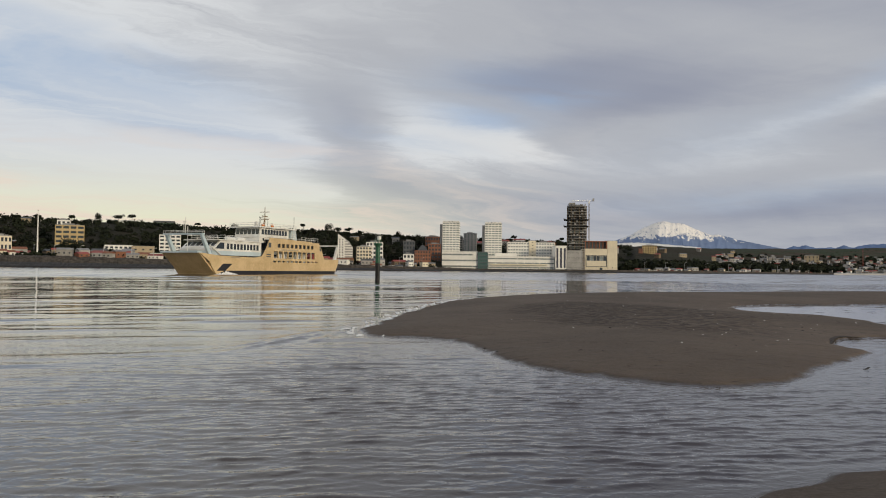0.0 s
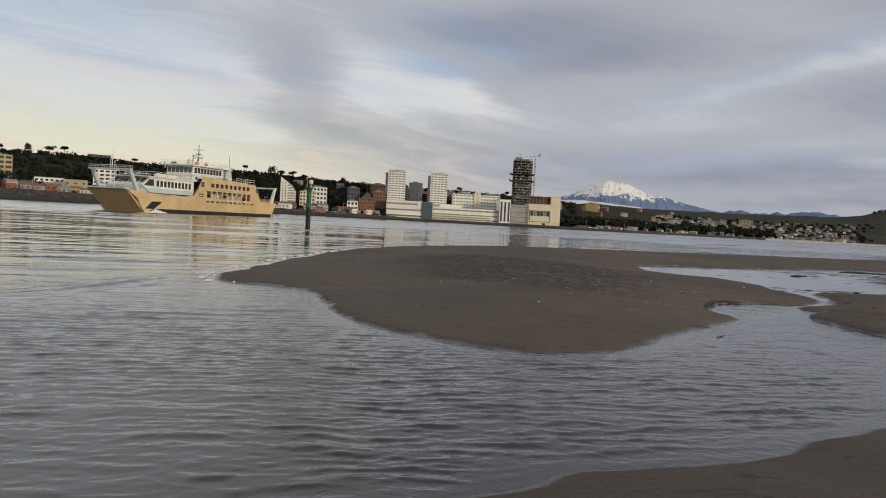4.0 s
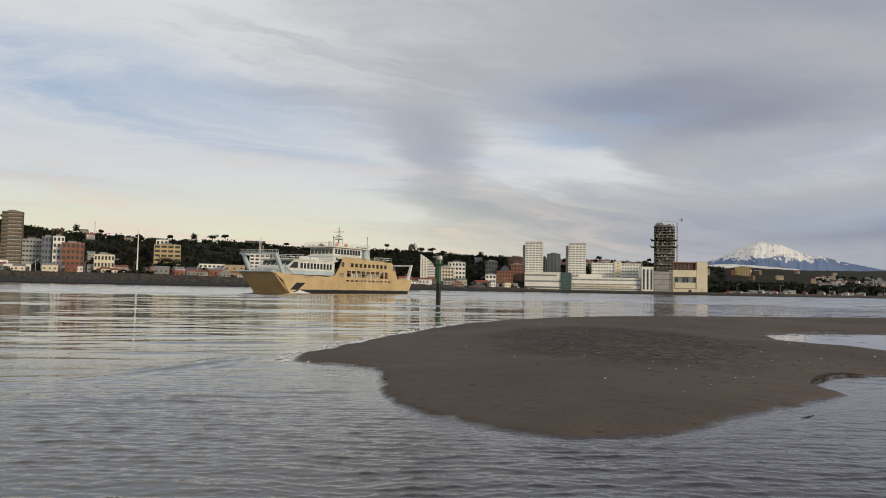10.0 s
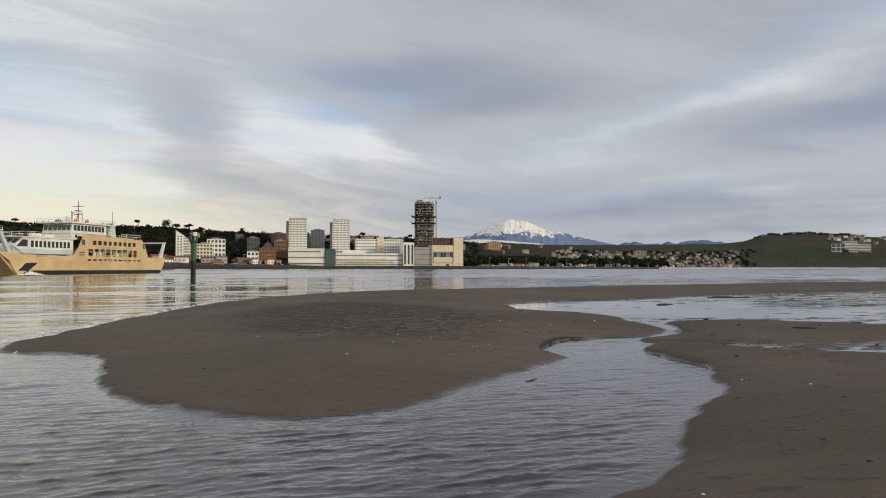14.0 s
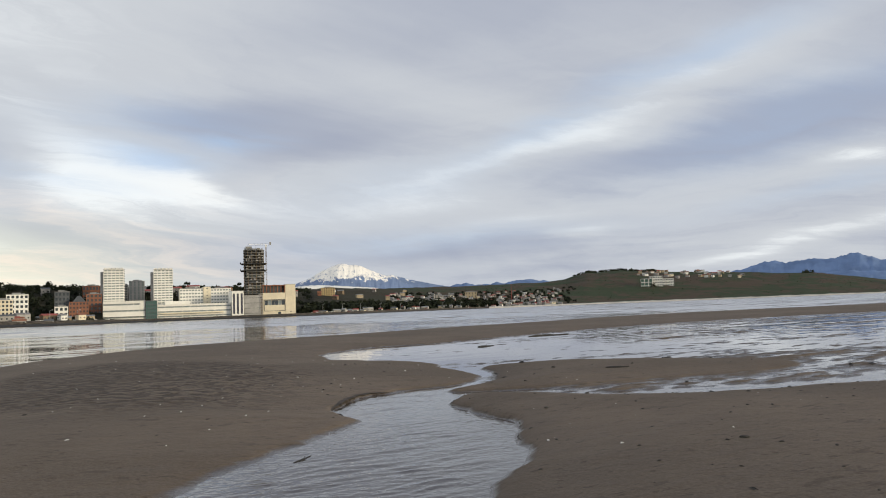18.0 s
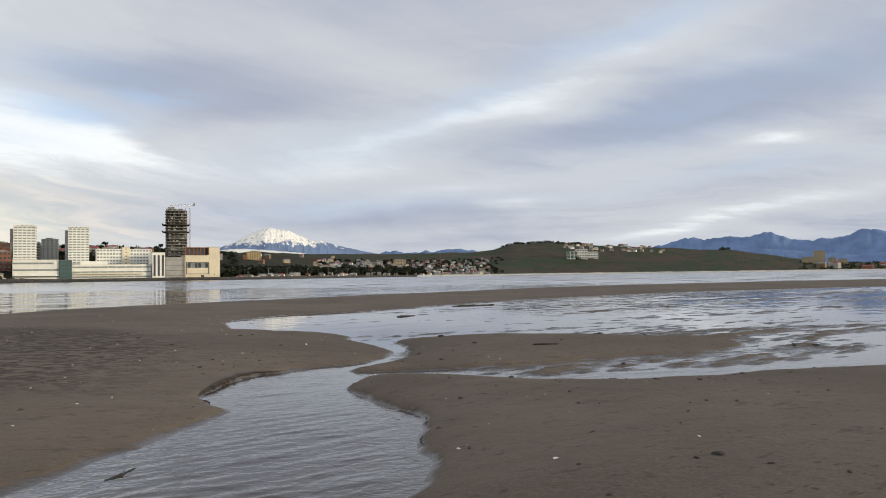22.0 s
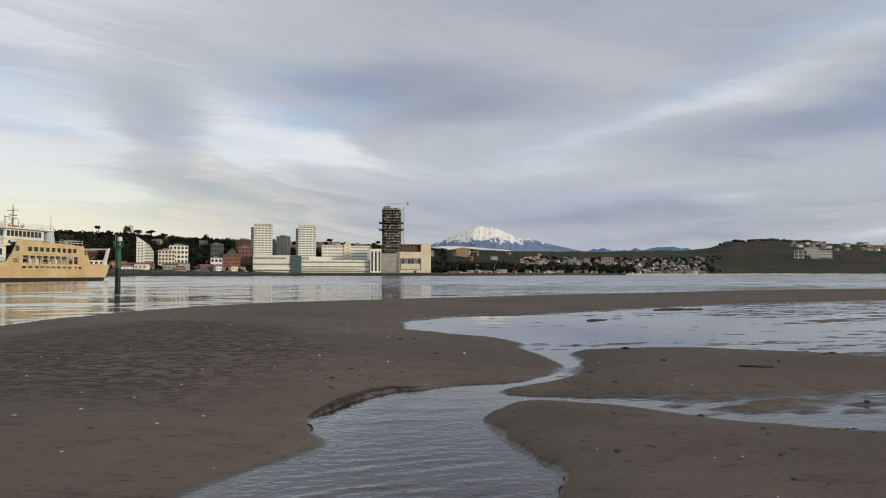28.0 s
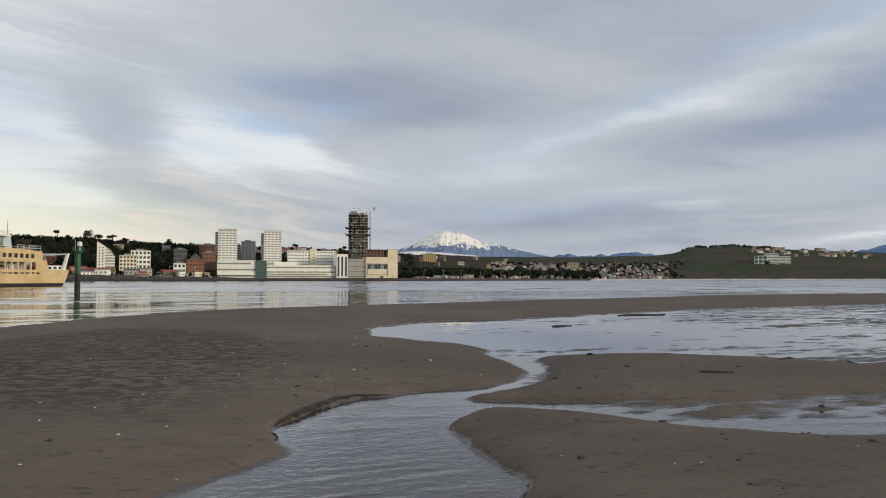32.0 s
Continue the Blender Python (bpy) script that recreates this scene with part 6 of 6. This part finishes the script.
    railing(bm, [(8.0, 0.7, 7.22), (8.0, B - 0.7, 7.22)])
    part("cabin_railing", bm, M["shipwhite"], ob)
    part("life_raft", bar((11.0, 2.6, 7.7), (13.6, 2.6, 7.7), 0.42, 10), M["shipwhite"], ob)
    part("life_raft", bar((14.4, 2.6, 7.7), (17.0, 2.6, 7.7), 0.42, 10), M["shipwhite"], ob)
    for x in (20.6, 33.0):
        part("lifebuoy", bar((x, 0.92, 5.6), (x, 0.84, 5.6), 0.36, 14), M["orange"], ob)
    # bridge
    part("bridge_base", box(21.6, 33.6, 1.9, B - 1.9, 7.22, 8.5), M["shipwhite"], ob)
    window_row(ob, [23.1, 26.1, 28.6, 31.1], 1.86, 7.95, 0.55, 0.6)
    bridge = part("bridge", prism([(21.2, 8.5), (32.6, 8.5), (32.6, 10.55), (21.6, 10.55)], 1.6, B - 1.6), M["shipwhite"], ob)
    window_row(ob, [22.4 + 1.12 * k for k in range(9)], 1.53, 9.65, 0.82, 1.15)
    for k in range(6):
        part("window", pane_mesh(0.85, 1.15, M["glass"]), None, ob, at=Matrix.Translation((21.32, 2.3 + 1.08 * k, 9.65)) @ Matrix.Rotation(-math.pi / 2, 4, "Z"))
    part("bridge_roof", box(20.2, 34.8, 0.7, B - 0.7, 10.55, 10.82), M["shipwhite"], ob)
    part("bridge_wing", box(32.6, 34.6, 0.7, B - 0.7, 8.4, 8.56), M["shipwhite"], ob)
    part("funnel", prism([(33.8, 7.9), (36.8, 7.9), (36.2, 10.9), (34.2, 10.9)], 2.0, 4.2), M["shipblue"], ob)
    part("funnel", prism([(33.8, 7.9), (36.8, 7.9), (36.2, 10.9), (34.2, 10.9)], 5.8, 8.0), M["shipblue"], ob)
    bm = bmesh.new()
    railing(bm, [(20.4, 0.8, 10.82), (34.6, 0.8, 10.82), (34.6, B - 0.8, 10.82), (20.4, B - 0.8, 10.82), (20.4, 0.8, 10.82)], 0.8)
    railing(bm, [(32.8, 0.8, 8.56), (34.5, 0.8, 8.56), (34.5, B - 0.8, 8.56)], 1.0)
    railing(bm, [(36.1, 0.3, 7.9), (43.6, 0.3, 7.9), (43.6, B - 0.3, 7.9)], 1.0)
    part("bridge_railing", bm, M["shipwhite"], ob)
    for x in (33.2, 33.8, 34.4):
        part("wing_post", bar((x, 0.8, 8.56), (x, 0.8, 10.6), 0.06, 5), M["shipwhite"], ob)
    bm = bmesh.new()
    add_bar(bm, (27.8, 5, 10.8), (27.8, 5, 15.8), 0.17, 8, 0.07)
    add_bar(bm, (27.8, 3.6, 14.6), (27.8, 6.4, 14.6), 0.07, 5)
    add_bar(bm, (27.8, 3.9, 12.8), (27.8, 6.1, 12.8), 0.09, 5)
    add_bar(bm, (26.8, 5, 10.8), (27.8, 5, 13.0), 0.10, 5)
    add_box(bm, 26.8, 28.8, 4.85, 5.15, 13.5, 13.7)
    part("mast", bm, M["brown"], ob)
    part("radar", box(26.6, 29.2, 4.7, 5.3, 13.1, 13.3), M["shipwhite"], ob)
    bm = bmesh.new()
    for x, y, h in ((21.0, 1.4, 2.3), (24.0, 3.5, 2.2), (34.2, 1.2, 3.0), (34.2, 8.8, 2.4), (32.1, 6, 1.4)):
        add_bar(bm, (x, y, 10.8), (x, y, 10.8 + h), 0.05, 5)
    add_bar(bm, (23.7, 3.5, 13.0), (24.3, 3.5, 13.0), 0.07, 5)
    part("aerials", bm, M["dark"], ob)
    for x in (26.0, 29.6):
        part("vent_cowl", bar((x, 4.2, 10.8), (x, 4.2, 11.7), 0.3, 8, 0.42), M["orange"], ob)
    part("satellite_dome", bar((21.2, 2.4, 10.82), (21.2, 2.4, 11.9), 0.5, 12, 0.38), M["shipwhite"], ob)
    # bow gantry
    for y in (0.15, B - 0.95):
        part("gantry_leg", prism([(2.8, 4.0), (3.8, 4.0), (1.2, 8.0), (0.5, 8.0)], y, y + 0.55), M["shipblue"], ob)
    part("gantry_beam", box(0.5, 1.2, -0.1, B + 0.1, 8.0, 8.28), M["shipblue"], ob)
    bm = bmesh.new()
    for y in (0.4, B - 0.4):
        add_bar(bm, (6.6, y, 4.1), (3.2, y, 6.0), 0.11, 6)
    part("gantry_brace", bm, M["shipwhite"], ob)
    bm = bmesh.new()
    railing(bm, [(0.55, 0, 8.28), (0.55, B, 8.28)], 0.6, 1.6, 0.022)
    railing(bm, [(1.15, 0, 8.28), (1.15, B, 8.28)], 0.6, 1.6, 0.022)
    part("gantry_railing", bm, M["shipwhite"], ob)
    bm = bmesh.new()
    add_bar(bm, (1.0, 4.7, 8.35), (1.0, 4.7, 11.6), 0.08, 5)
    add_bar(bm, (1.0, 5.1, 8.35), (1.0, 5.1, 10.9), 0.06, 5)
    add_bar(bm, (1.0, 4.3, 10.6), (1.0, 5.3, 10.6), 0.06, 5)
    part("signal_mast", bm, M["shipwhite"], ob)
    for y in (2.6, 7.4):
        part("flood_lamp", box(0.2, 0.6, y, y + 0.7, 7.72, 7.95), M["shipwhite"], ob)
    part("jackstaff", bar((2.0, 5.0, 4.6), (2.0, 5.0, 9.8), 0.07, 6), M["shipwhite"], ob)
    # stern gantry
    for y in (0.1, B - 0.6):
        part("stern_gantry_leg", prism([(51.2, 3.6), (52.3, 3.6), (53.6, 7.3), (53.0, 7.3)], y, y + 0.5), M["shipwhite"], ob)
    part("stern_gantry_beam", box(52.9, 53.6, 0, B, 7.25, 7.6), M["shipwhite"], ob)
    part("stern_ramp", prism([(52.4, 2.4), (52.9, 2.4), (54.6, 3.9), (54.2, 3.9)], 1.2, B - 1.2), M["hull"], ob)
    return ob


ferry()


def vehicle(name, x, y, length, mat, label, high=2.0):
    """A parked van on the ferry's car deck, turned with the ship."""
    base = pose(-48.9, 144.4, 0, 0, 0, 67.4) @ Matrix.Translation((x, y, 2.66))
    ob = thing(name, base, label, "vehicle", "vehicles on the ferry deck")
    part("body", prism([(0, 0.4), (length, 0.4), (length, high), (length * 0.25, high), (length * 0.12, high * 0.62), (0, high * 0.55)], 0, 1.8), M[mat], ob)
    part("windscreen", prism([(length * 0.13, high * 0.63), (length * 0.2, high * 0.63), (length * 0.25, high * 0.95), (length * 0.22, high * 0.95)], -0.02, 1.82), M["glass"], ob)
    for wx in (length * 0.18, length * 0.8):
        for wy in (-0.05, 1.65):
            part("wheel", bar((wx, wy, 0.36), (wx, wy + 0.2, 0.36), 0.36, 12), M["dark"], ob)


vehicle("van", 26.0, 1.0, 5.0, "shipwhite", "white van parked on the ferry deck")
vehicle("van", 33.0, 1.0, 4.6, "shipwhite", "white van parked behind the ferry side")
vehicle("lorry", 47.0, 4.0, 4.6, "red", "red lorry at the stern of the ferry", 3.4)
vehicle("car", 10.5, 4.2, 4.2, "shipwhite", "white car on the ferry fore deck", 1.5)


def foam_patch(name, x, y, rx, ry, turn, label, seed, mat="foam", n=90):
    """Broken water: a scatter of small low crests."""
    rng = random.Random(seed)
    bm = bmesh.new()
    for _ in range(n):
        u, k = rng.uniform(0, math.tau), rng.random() ** 0.6
        cx, cy = rx * k * math.cos(u), ry * k * math.sin(u)
        w, d, h = rng.uniform(0.3, 1.0), rng.uniform(0.15, 0.4), rng.uniform(0.15, 0.75) * (1.2 - k)
        vs = [bm.verts.new((cx + w * math.cos(a) * rng.uniform(0.7, 1.2), cy + d * math.sin(a) * rng.uniform(0.7, 1.2), 0.0)) for a in (0, 1.05, 2.1, 3.14, 4.2, 5.24)]
        tip = bm.verts.new((cx, cy, h))
        for i in range(6):
            bm.faces.new((vs[i], vs[(i + 1) % 6], tip))
    ob = part(name, bm, M[mat], at=pose(x, y, 0.004, 0, 0, turn))
    return tagged(ob, label, "foam", kind="stuff")


d = Vector((math.cos(radians(67.4)), math.sin(radians(67.4)), 0))
o = Vector((-48.9, 144.4, 0))
n = Vector((d.y, -d.x, 0))
p = o + d * 7.0 + n * 0.9
foam_patch("bow_wave", p.x, p.y, 3.2, 1.0, 67.4, "white broken bow wave beside the ferry", 1)


# ---- channel beacons ----
def beacon(name, x, y, height, radius, paint, label, tide):
    ob = thing(name, pose(x, y, 0), label, "beacon")
    part("lower_tube", bar((0, 0, -2.5), (0, 0, tide), radius, 20), M["weed"], ob, "black weed-grown lower pile")
    part("tube", bar((0, 0, tide), (0, 0, height), radius * 0.98, 20), M[paint], ob)
    bm = bmesh.new()
    add_bar(bm, (0, 0, height), (0, 0, height + 0.10), radius * 1.75, 20)
    add_bar(bm, (0, 0, height - 0.35), (0, 0, height), radius * 1.02, 20, radius * 1.6)
    part("platform", bm, M[paint], ob)
    for z in (tide + 0.03, tide + (height - tide) * 0.55):
        part("flange", bar((0, 0, z), (0, 0, z + 0.10), radius * 1.14, 20), M[paint], ob)
    bm = bmesh.new()
    for k in range(8):
        a = k * math.tau / 8
        q = (radius * 1.65 * math.cos(a), radius * 1.65 * math.sin(a))
        add_bar(bm, (*q, height + 0.1), (*q, height + 0.55), 0.02, 5)
    for k in range(24):
        a, b2 = k * math.tau / 24, (k + 1) * math.tau / 24
        add_bar(bm, (radius * 1.65 * math.cos(a), radius * 1.65 * math.sin(a), height + 0.55), (radius * 1.65 * math.cos(b2), radius * 1.65 * math.sin(b2), height + 0.55), 0.02, 4)
    part("guard_rail", bm, M[paint], ob)
    lamp = part("lamp_housing", bar((radius * 0.55, 0, height + 0.55), (radius * 0.55, 0, height + 1.0), 0.26, 14), M["white"], ob, "white lamp housing")
    part("lamp_post", bar((radius * 0.55, 0, height + 0.1), (radius * 0.55, 0, height + 0.55), 0.10, 8), M["grey"], ob)
    part("lamp_cap", bar((radius * 0.55, 0, height + 1.0), (radius * 0.55, 0, height + 1.08), 0.30, 14, 0.12), M["white"], lamp)
    part("aerial", bar((-radius * 0.9, 0, height + 0.1), (-radius * 0.9, 0, height + 1.3), 0.03, 6), M["grey"], ob)
    bm = bmesh.new()
    for k in range(int((height - 0.4) / 0.35)):
        add_bar(bm, (-0.2, -radius - 0.12, 0.5 + 0.35 * k), (0.2, -radius - 0.12, 0.5 + 0.35 * k), 0.02, 5)
    for sx in (-0.2, 0.2):
        add_bar(bm, (sx, -radius - 0.12, 0.4), (sx, -radius - 0.12, height), 0.025, 5)
    part("ladder", bm, M["weed"], ob)


beacon("green_beacon", -9.3, 95.0, 4.75, 0.31, "beacon", "green steel channel beacon with a white lamp", 2.2)
beacon("red_beacon", -117.5, 150.5, 4.7, 0.42, "beaconred", "red steel channel beacon by the far shore", 0.9)

# ---- small things on the sand ----
def sand_at(x, y):
    return float(sand_height(np.array([float(x)]), np.array([float(y)]))[0])


def pebble_mesh(name, seed, flat, mat):
    rng = random.Random(seed)
    bm = bmesh.new()
    bmesh.ops.create_icosphere(bm, subdivisions=2, radius=1.0)
    for v in bm.verts:
        k = 1 + 0.28 * noise.noise(v.co * 1.7 + Vector((seed, 0, 0))) + rng.uniform(-0.04, 0.04)
        v.co = Vector((v.co.x * k * 1.25, v.co.y * k * 0.85, max(v.co.z, -0.35) * k * flat))
    mesh = bpy.data.meshes.new(name)
    bm.to_mesh(mesh)
    bm.free()
    mesh.materials.append(mat)
    return mesh


def shell_mesh(name, seed, mat):
    """Half a clam shell: a ribbed fan, domed and hollow below."""
    bm = bmesh.new()
    rings, spokes = 5, 14
    hinge = bm.verts.new((0, -0.8, 0.12))
    rows = []
    for i in range(1, rings + 1):
        t = i / rings
        row = []
        for k in range(spokes + 1):
            a = math.pi * (0.06 + 0.88 * k / spokes)
            rib = 1 + 0.05 * (k % 2)
            row.append(bm.verts.new((1.15 * t * math.cos(a) * rib, -0.8 + 1.75 * t * math.sin(a) * rib, 0.12 + 0.42 * math.sin(math.pi * (0.18 + 0.72 * t)) * math.sin(a) + 0.03 * (k % 2))))
        rows.append(row)
    for k in range(spokes):
        bm.faces.new((hinge, rows[0][k], rows[0][k + 1]))
    for r1, r2 in zip(rows, rows[1:]):
        for k in range(spokes):
            bm.faces.new((r1[k], r2[k], r2[k + 1], r1[k + 1]))
    mesh = bpy.data.meshes.new(name)
    bm.to_mesh(mesh)
    bm.free()
    mesh.materials.append(mat)
    return mesh


SHELLS = [shell_mesh("shell", k, M["shell"]) for k in range(3)]
STONES = [pebble_mesh("pebble", k + 10, 0.6, M["stone"]) for k in range(4)]
rng = random.Random(21)


def lay(name, mesh, x, y, size, label, category, group):
    size = size * 0.75
    z = sand_at(x, y)
    if z < 0.02:
        return
    ob = part(name, mesh, None, at=pose(x, y, z + 0.1 * size, rng.uniform(-14, 14), rng.uniform(-14, 14), rng.uniform(0, 360)) @ Matrix.Diagonal((size, size, size, 1)))
    tagged(ob, label, category, group)


# single shells and stones that can be told apart
for x, y, s in ((5.22, 2.66, 0.030), (8.31, 7.0, 0.035), (8.57, 6.07, 0.045), (9.71, 5.78, 0.032), (4.5, 7.0, 0.04), (9.4, 13.0, 0.05), (10.1, 15.9, 0.06), (8.6, 14.9, 0.05), (7.6, 15.6, 0.05),
                (6.8, 17.0, 0.05), (5.9, 14.2, 0.045), (3.6, 9.6, 0.05), (2.2, 12.4, 0.05)):
    lay("shell", rng.choice(SHELLS), x, y, s * 0.6, "bleached white half shell lying on the sand", "shell", "shells on the sand")
# the first stone, at (9.40, 5.34), stands in for a dark hole in the sand
for x, y, s in ((9.40, 5.34, 0.095), (9.44, 8.85, 0.09), (0.2, 10.04, 0.07), (9.0, 4.0, 0.04), (8.4, 4.7, 0.03), (11.1, 10.3, 0.10), (11.3, 12.6, 0.08), (13.0, 14.3, 0.12), (14.6, 13.6, 0.09), (12.0, 9.0, 0.06)):
    lay("stone", rng.choice(STONES), x, y, s * 0.5, "dark wet stone half sunk in the sand", "stone", "stones on the sand")
for _ in range(120):
    x, y = rng.uniform(1.0, 12.5), rng.uniform(8.0, 30.0)
    lay("shell", rng.choice(SHELLS), x, y, rng.uniform(0.010, 0.026), "bleached white half shell lying on the sand", "shell", "shells on the sand")
for _ in range(30):
    lay("shell", rng.choice(SHELLS), rng.uniform(6.5, 16.0), rng.uniform(2.0, 10.0), rng.uniform(0.007, 0.014), "bleached white shell fragment on the beach sand", "shell", "shells on the sand")
for _ in range(130):
    lay("stone", rng.choice(STONES), rng.uniform(6.5, 18.0), rng.uniform(1.0, 14.0), rng.uniform(0.010, 0.028), "small dark pebble on the beach sand", "stone", "stones on the sand")
for _ in range(70):
    lay("stone", rng.choice(STONES), rng.uniform(-1.0, 12.0), rng.uniform(7.0, 24.0), rng.uniform(0.008, 0.024), "small dark pebble on the sand bar", "stone", "stones on the sand")


def weed_mesh(name, seed):
    """A limp torn scrap of weed or bark: a few crossed lobes lying almost flat."""
    g = random.Random(seed)
    bm = bmesh.new()
    for _ in range(4):
        turn, long, wide = g.uniform(0, math.pi), g.uniform(0.6, 1.3), g.uniform(0.12, 0.35)
        c, sn = math.cos(turn), math.sin(turn)
        ring = []
        for k in range(10):
            a = k * math.tau / 10
            u, v = long * math.cos(a) * g.uniform(0.8, 1.1), wide * math.sin(a) * g.uniform(0.6, 1.2)
            ring.append(bm.verts.new((u * c - v * sn, u * sn + v * c, 0.0)))
        top = bm.verts.new((g.uniform(-0.2, 0.2), g.uniform(-0.1, 0.1), g.uniform(0.16, 0.34)))
        for k in range(10):
            bm.faces.new((ring[k], ring[(k + 1) % 10], top))
    mesh = bpy.data.meshes.new(name)
    bm.to_mesh(mesh)
    bm.free()
    mesh.materials.append(M["drift"])
    return mesh


WEEDS = [weed_mesh("weed_scrap", k + 40) for k in range(5)]
for count, x0, x1, y0, y1, lo, hi in ((46, 10.5, 26.0, 8.5, 11.6, 0.05, 0.13), (60, 12.0, 32.0, 14.0, 20.0, 0.06, 0.18), (26, 7.0, 12.0, 11.0, 20.0, 0.03, 0.09), (30, 6.8, 16.0, 2.5, 9.5, 0.02, 0.06), (18, 0.5, 7.0, 7.0, 16.0, 0.02, 0.06)):
    for _ in range(count):
        lay("weed_scrap", rng.choice(WEEDS), rng.uniform(x0, x1), rng.uniform(y0, y1), rng.uniform(lo, hi), "dark torn scrap of weed stranded on the wet sand", "seaweed", "weed scraps on the sand")


def driftwood(x, y, z, length, r, turn, label, seed):
    """A soaked log: bent, knotted and tapered, with a stub of branch."""
    g = random.Random(seed)
    bm = bmesh.new()
    prev, n = None, 9
    for i in range(n + 1):
        t = i / n
        c = Vector((length * (t - 0.5), 0.08 * length * math.sin(3.1 * t + seed), r * 0.35 + 0.12 * r * math.sin(7 * t)))
        rad = r * (0.55 + 0.55 * math.sin(math.pi * (0.15 + 0.75 * t))) * g.uniform(0.85, 1.15)
        ring = [bm.verts.new(c + Vector((0, rad * math.cos(k * math.tau / 9) * g.uniform(0.9, 1.1), rad * math.sin(k * math.tau / 9) * g.uniform(0.85, 1.1)))) for k in range(9)]
        if prev:
            for k in range(9):
                bm.faces.new((prev[k], prev[(k + 1) % 9], ring[(k + 1) % 9], ring[k]))
        else:
            bm.faces.new(ring[::-1])
        prev = ring
    bm.faces.new(prev)
    ob = thing("driftwood", pose(x, y, z, 0, 0, turn), label, "driftwood")
    part("log", bm, M["drift"], ob)
    part("branch_stub", bar((length * 0.1, 0, r * 0.5), (length * 0.18, r * 1.6, r * 1.9), r * 0.28, 6, r * 0.15), M["drift"], ob)


driftwood(24.3, 32.6, -0.03, 2.4, 0.06, 12, "dark soaked log lying in the shallow pool", 1)
driftwood(17.6, 26.5, -0.03, 0.9, 0.05, 30, "short dark stick in the shallow pool", 2)
driftwood(13.9, 13.2, sand_at(13.9, 13.2), 0.5, 0.02, -20, "small dark stick on the sand", 3)
driftwood(5.9, 8.0, -0.01, 0.35, 0.015, 40, "small dark twig caught in the rill", 4)


def wash_line():
    """The broken white lip of small waves that run up the seaward edge of the bar."""
    g = random.Random(9)
    bm = bmesh.new()
    edge = [p for p in BAR if (-3.2 < p[0] < 2.2 and 12.4 < p[1] < 37)]
    edge.sort(key=lambda p: p[1])
    for (ax, ay), (bx, by) in zip(edge, edge[1:]):
        n = max(1, int(math.hypot(bx - ax, by - ay) / 0.18))
        for i in range(n):
            if g.random() < 0.35:
                continue
            t = (i + g.random()) / n
            x, y = ax + (bx - ax) * t - g.uniform(0.0, 0.45), ay + (by - ay) * t + g.uniform(-0.1, 0.1)
            w, d = g.uniform(0.04, 0.14), g.uniform(0.10, 0.30)
            ring = [bm.verts.new((x + w * math.cos(a) * g.uniform(0.6, 1.2), y + d * math.sin(a) * g.uniform(0.6, 1.2), 0.004)) for a in (0, 1.05, 2.1, 3.14, 4.2, 5.24)]
            tip = bm.verts.new((x, y, 0.03))
            for k in range(6):
                bm.faces.new((ring[k], ring[(k + 1) % 6], tip))
    ob = part("wash_line", bm, M["foam"])
    tagged(ob, "thin white foam where waves meet the sand bar", "foam", kind="stuff")


wash_line()
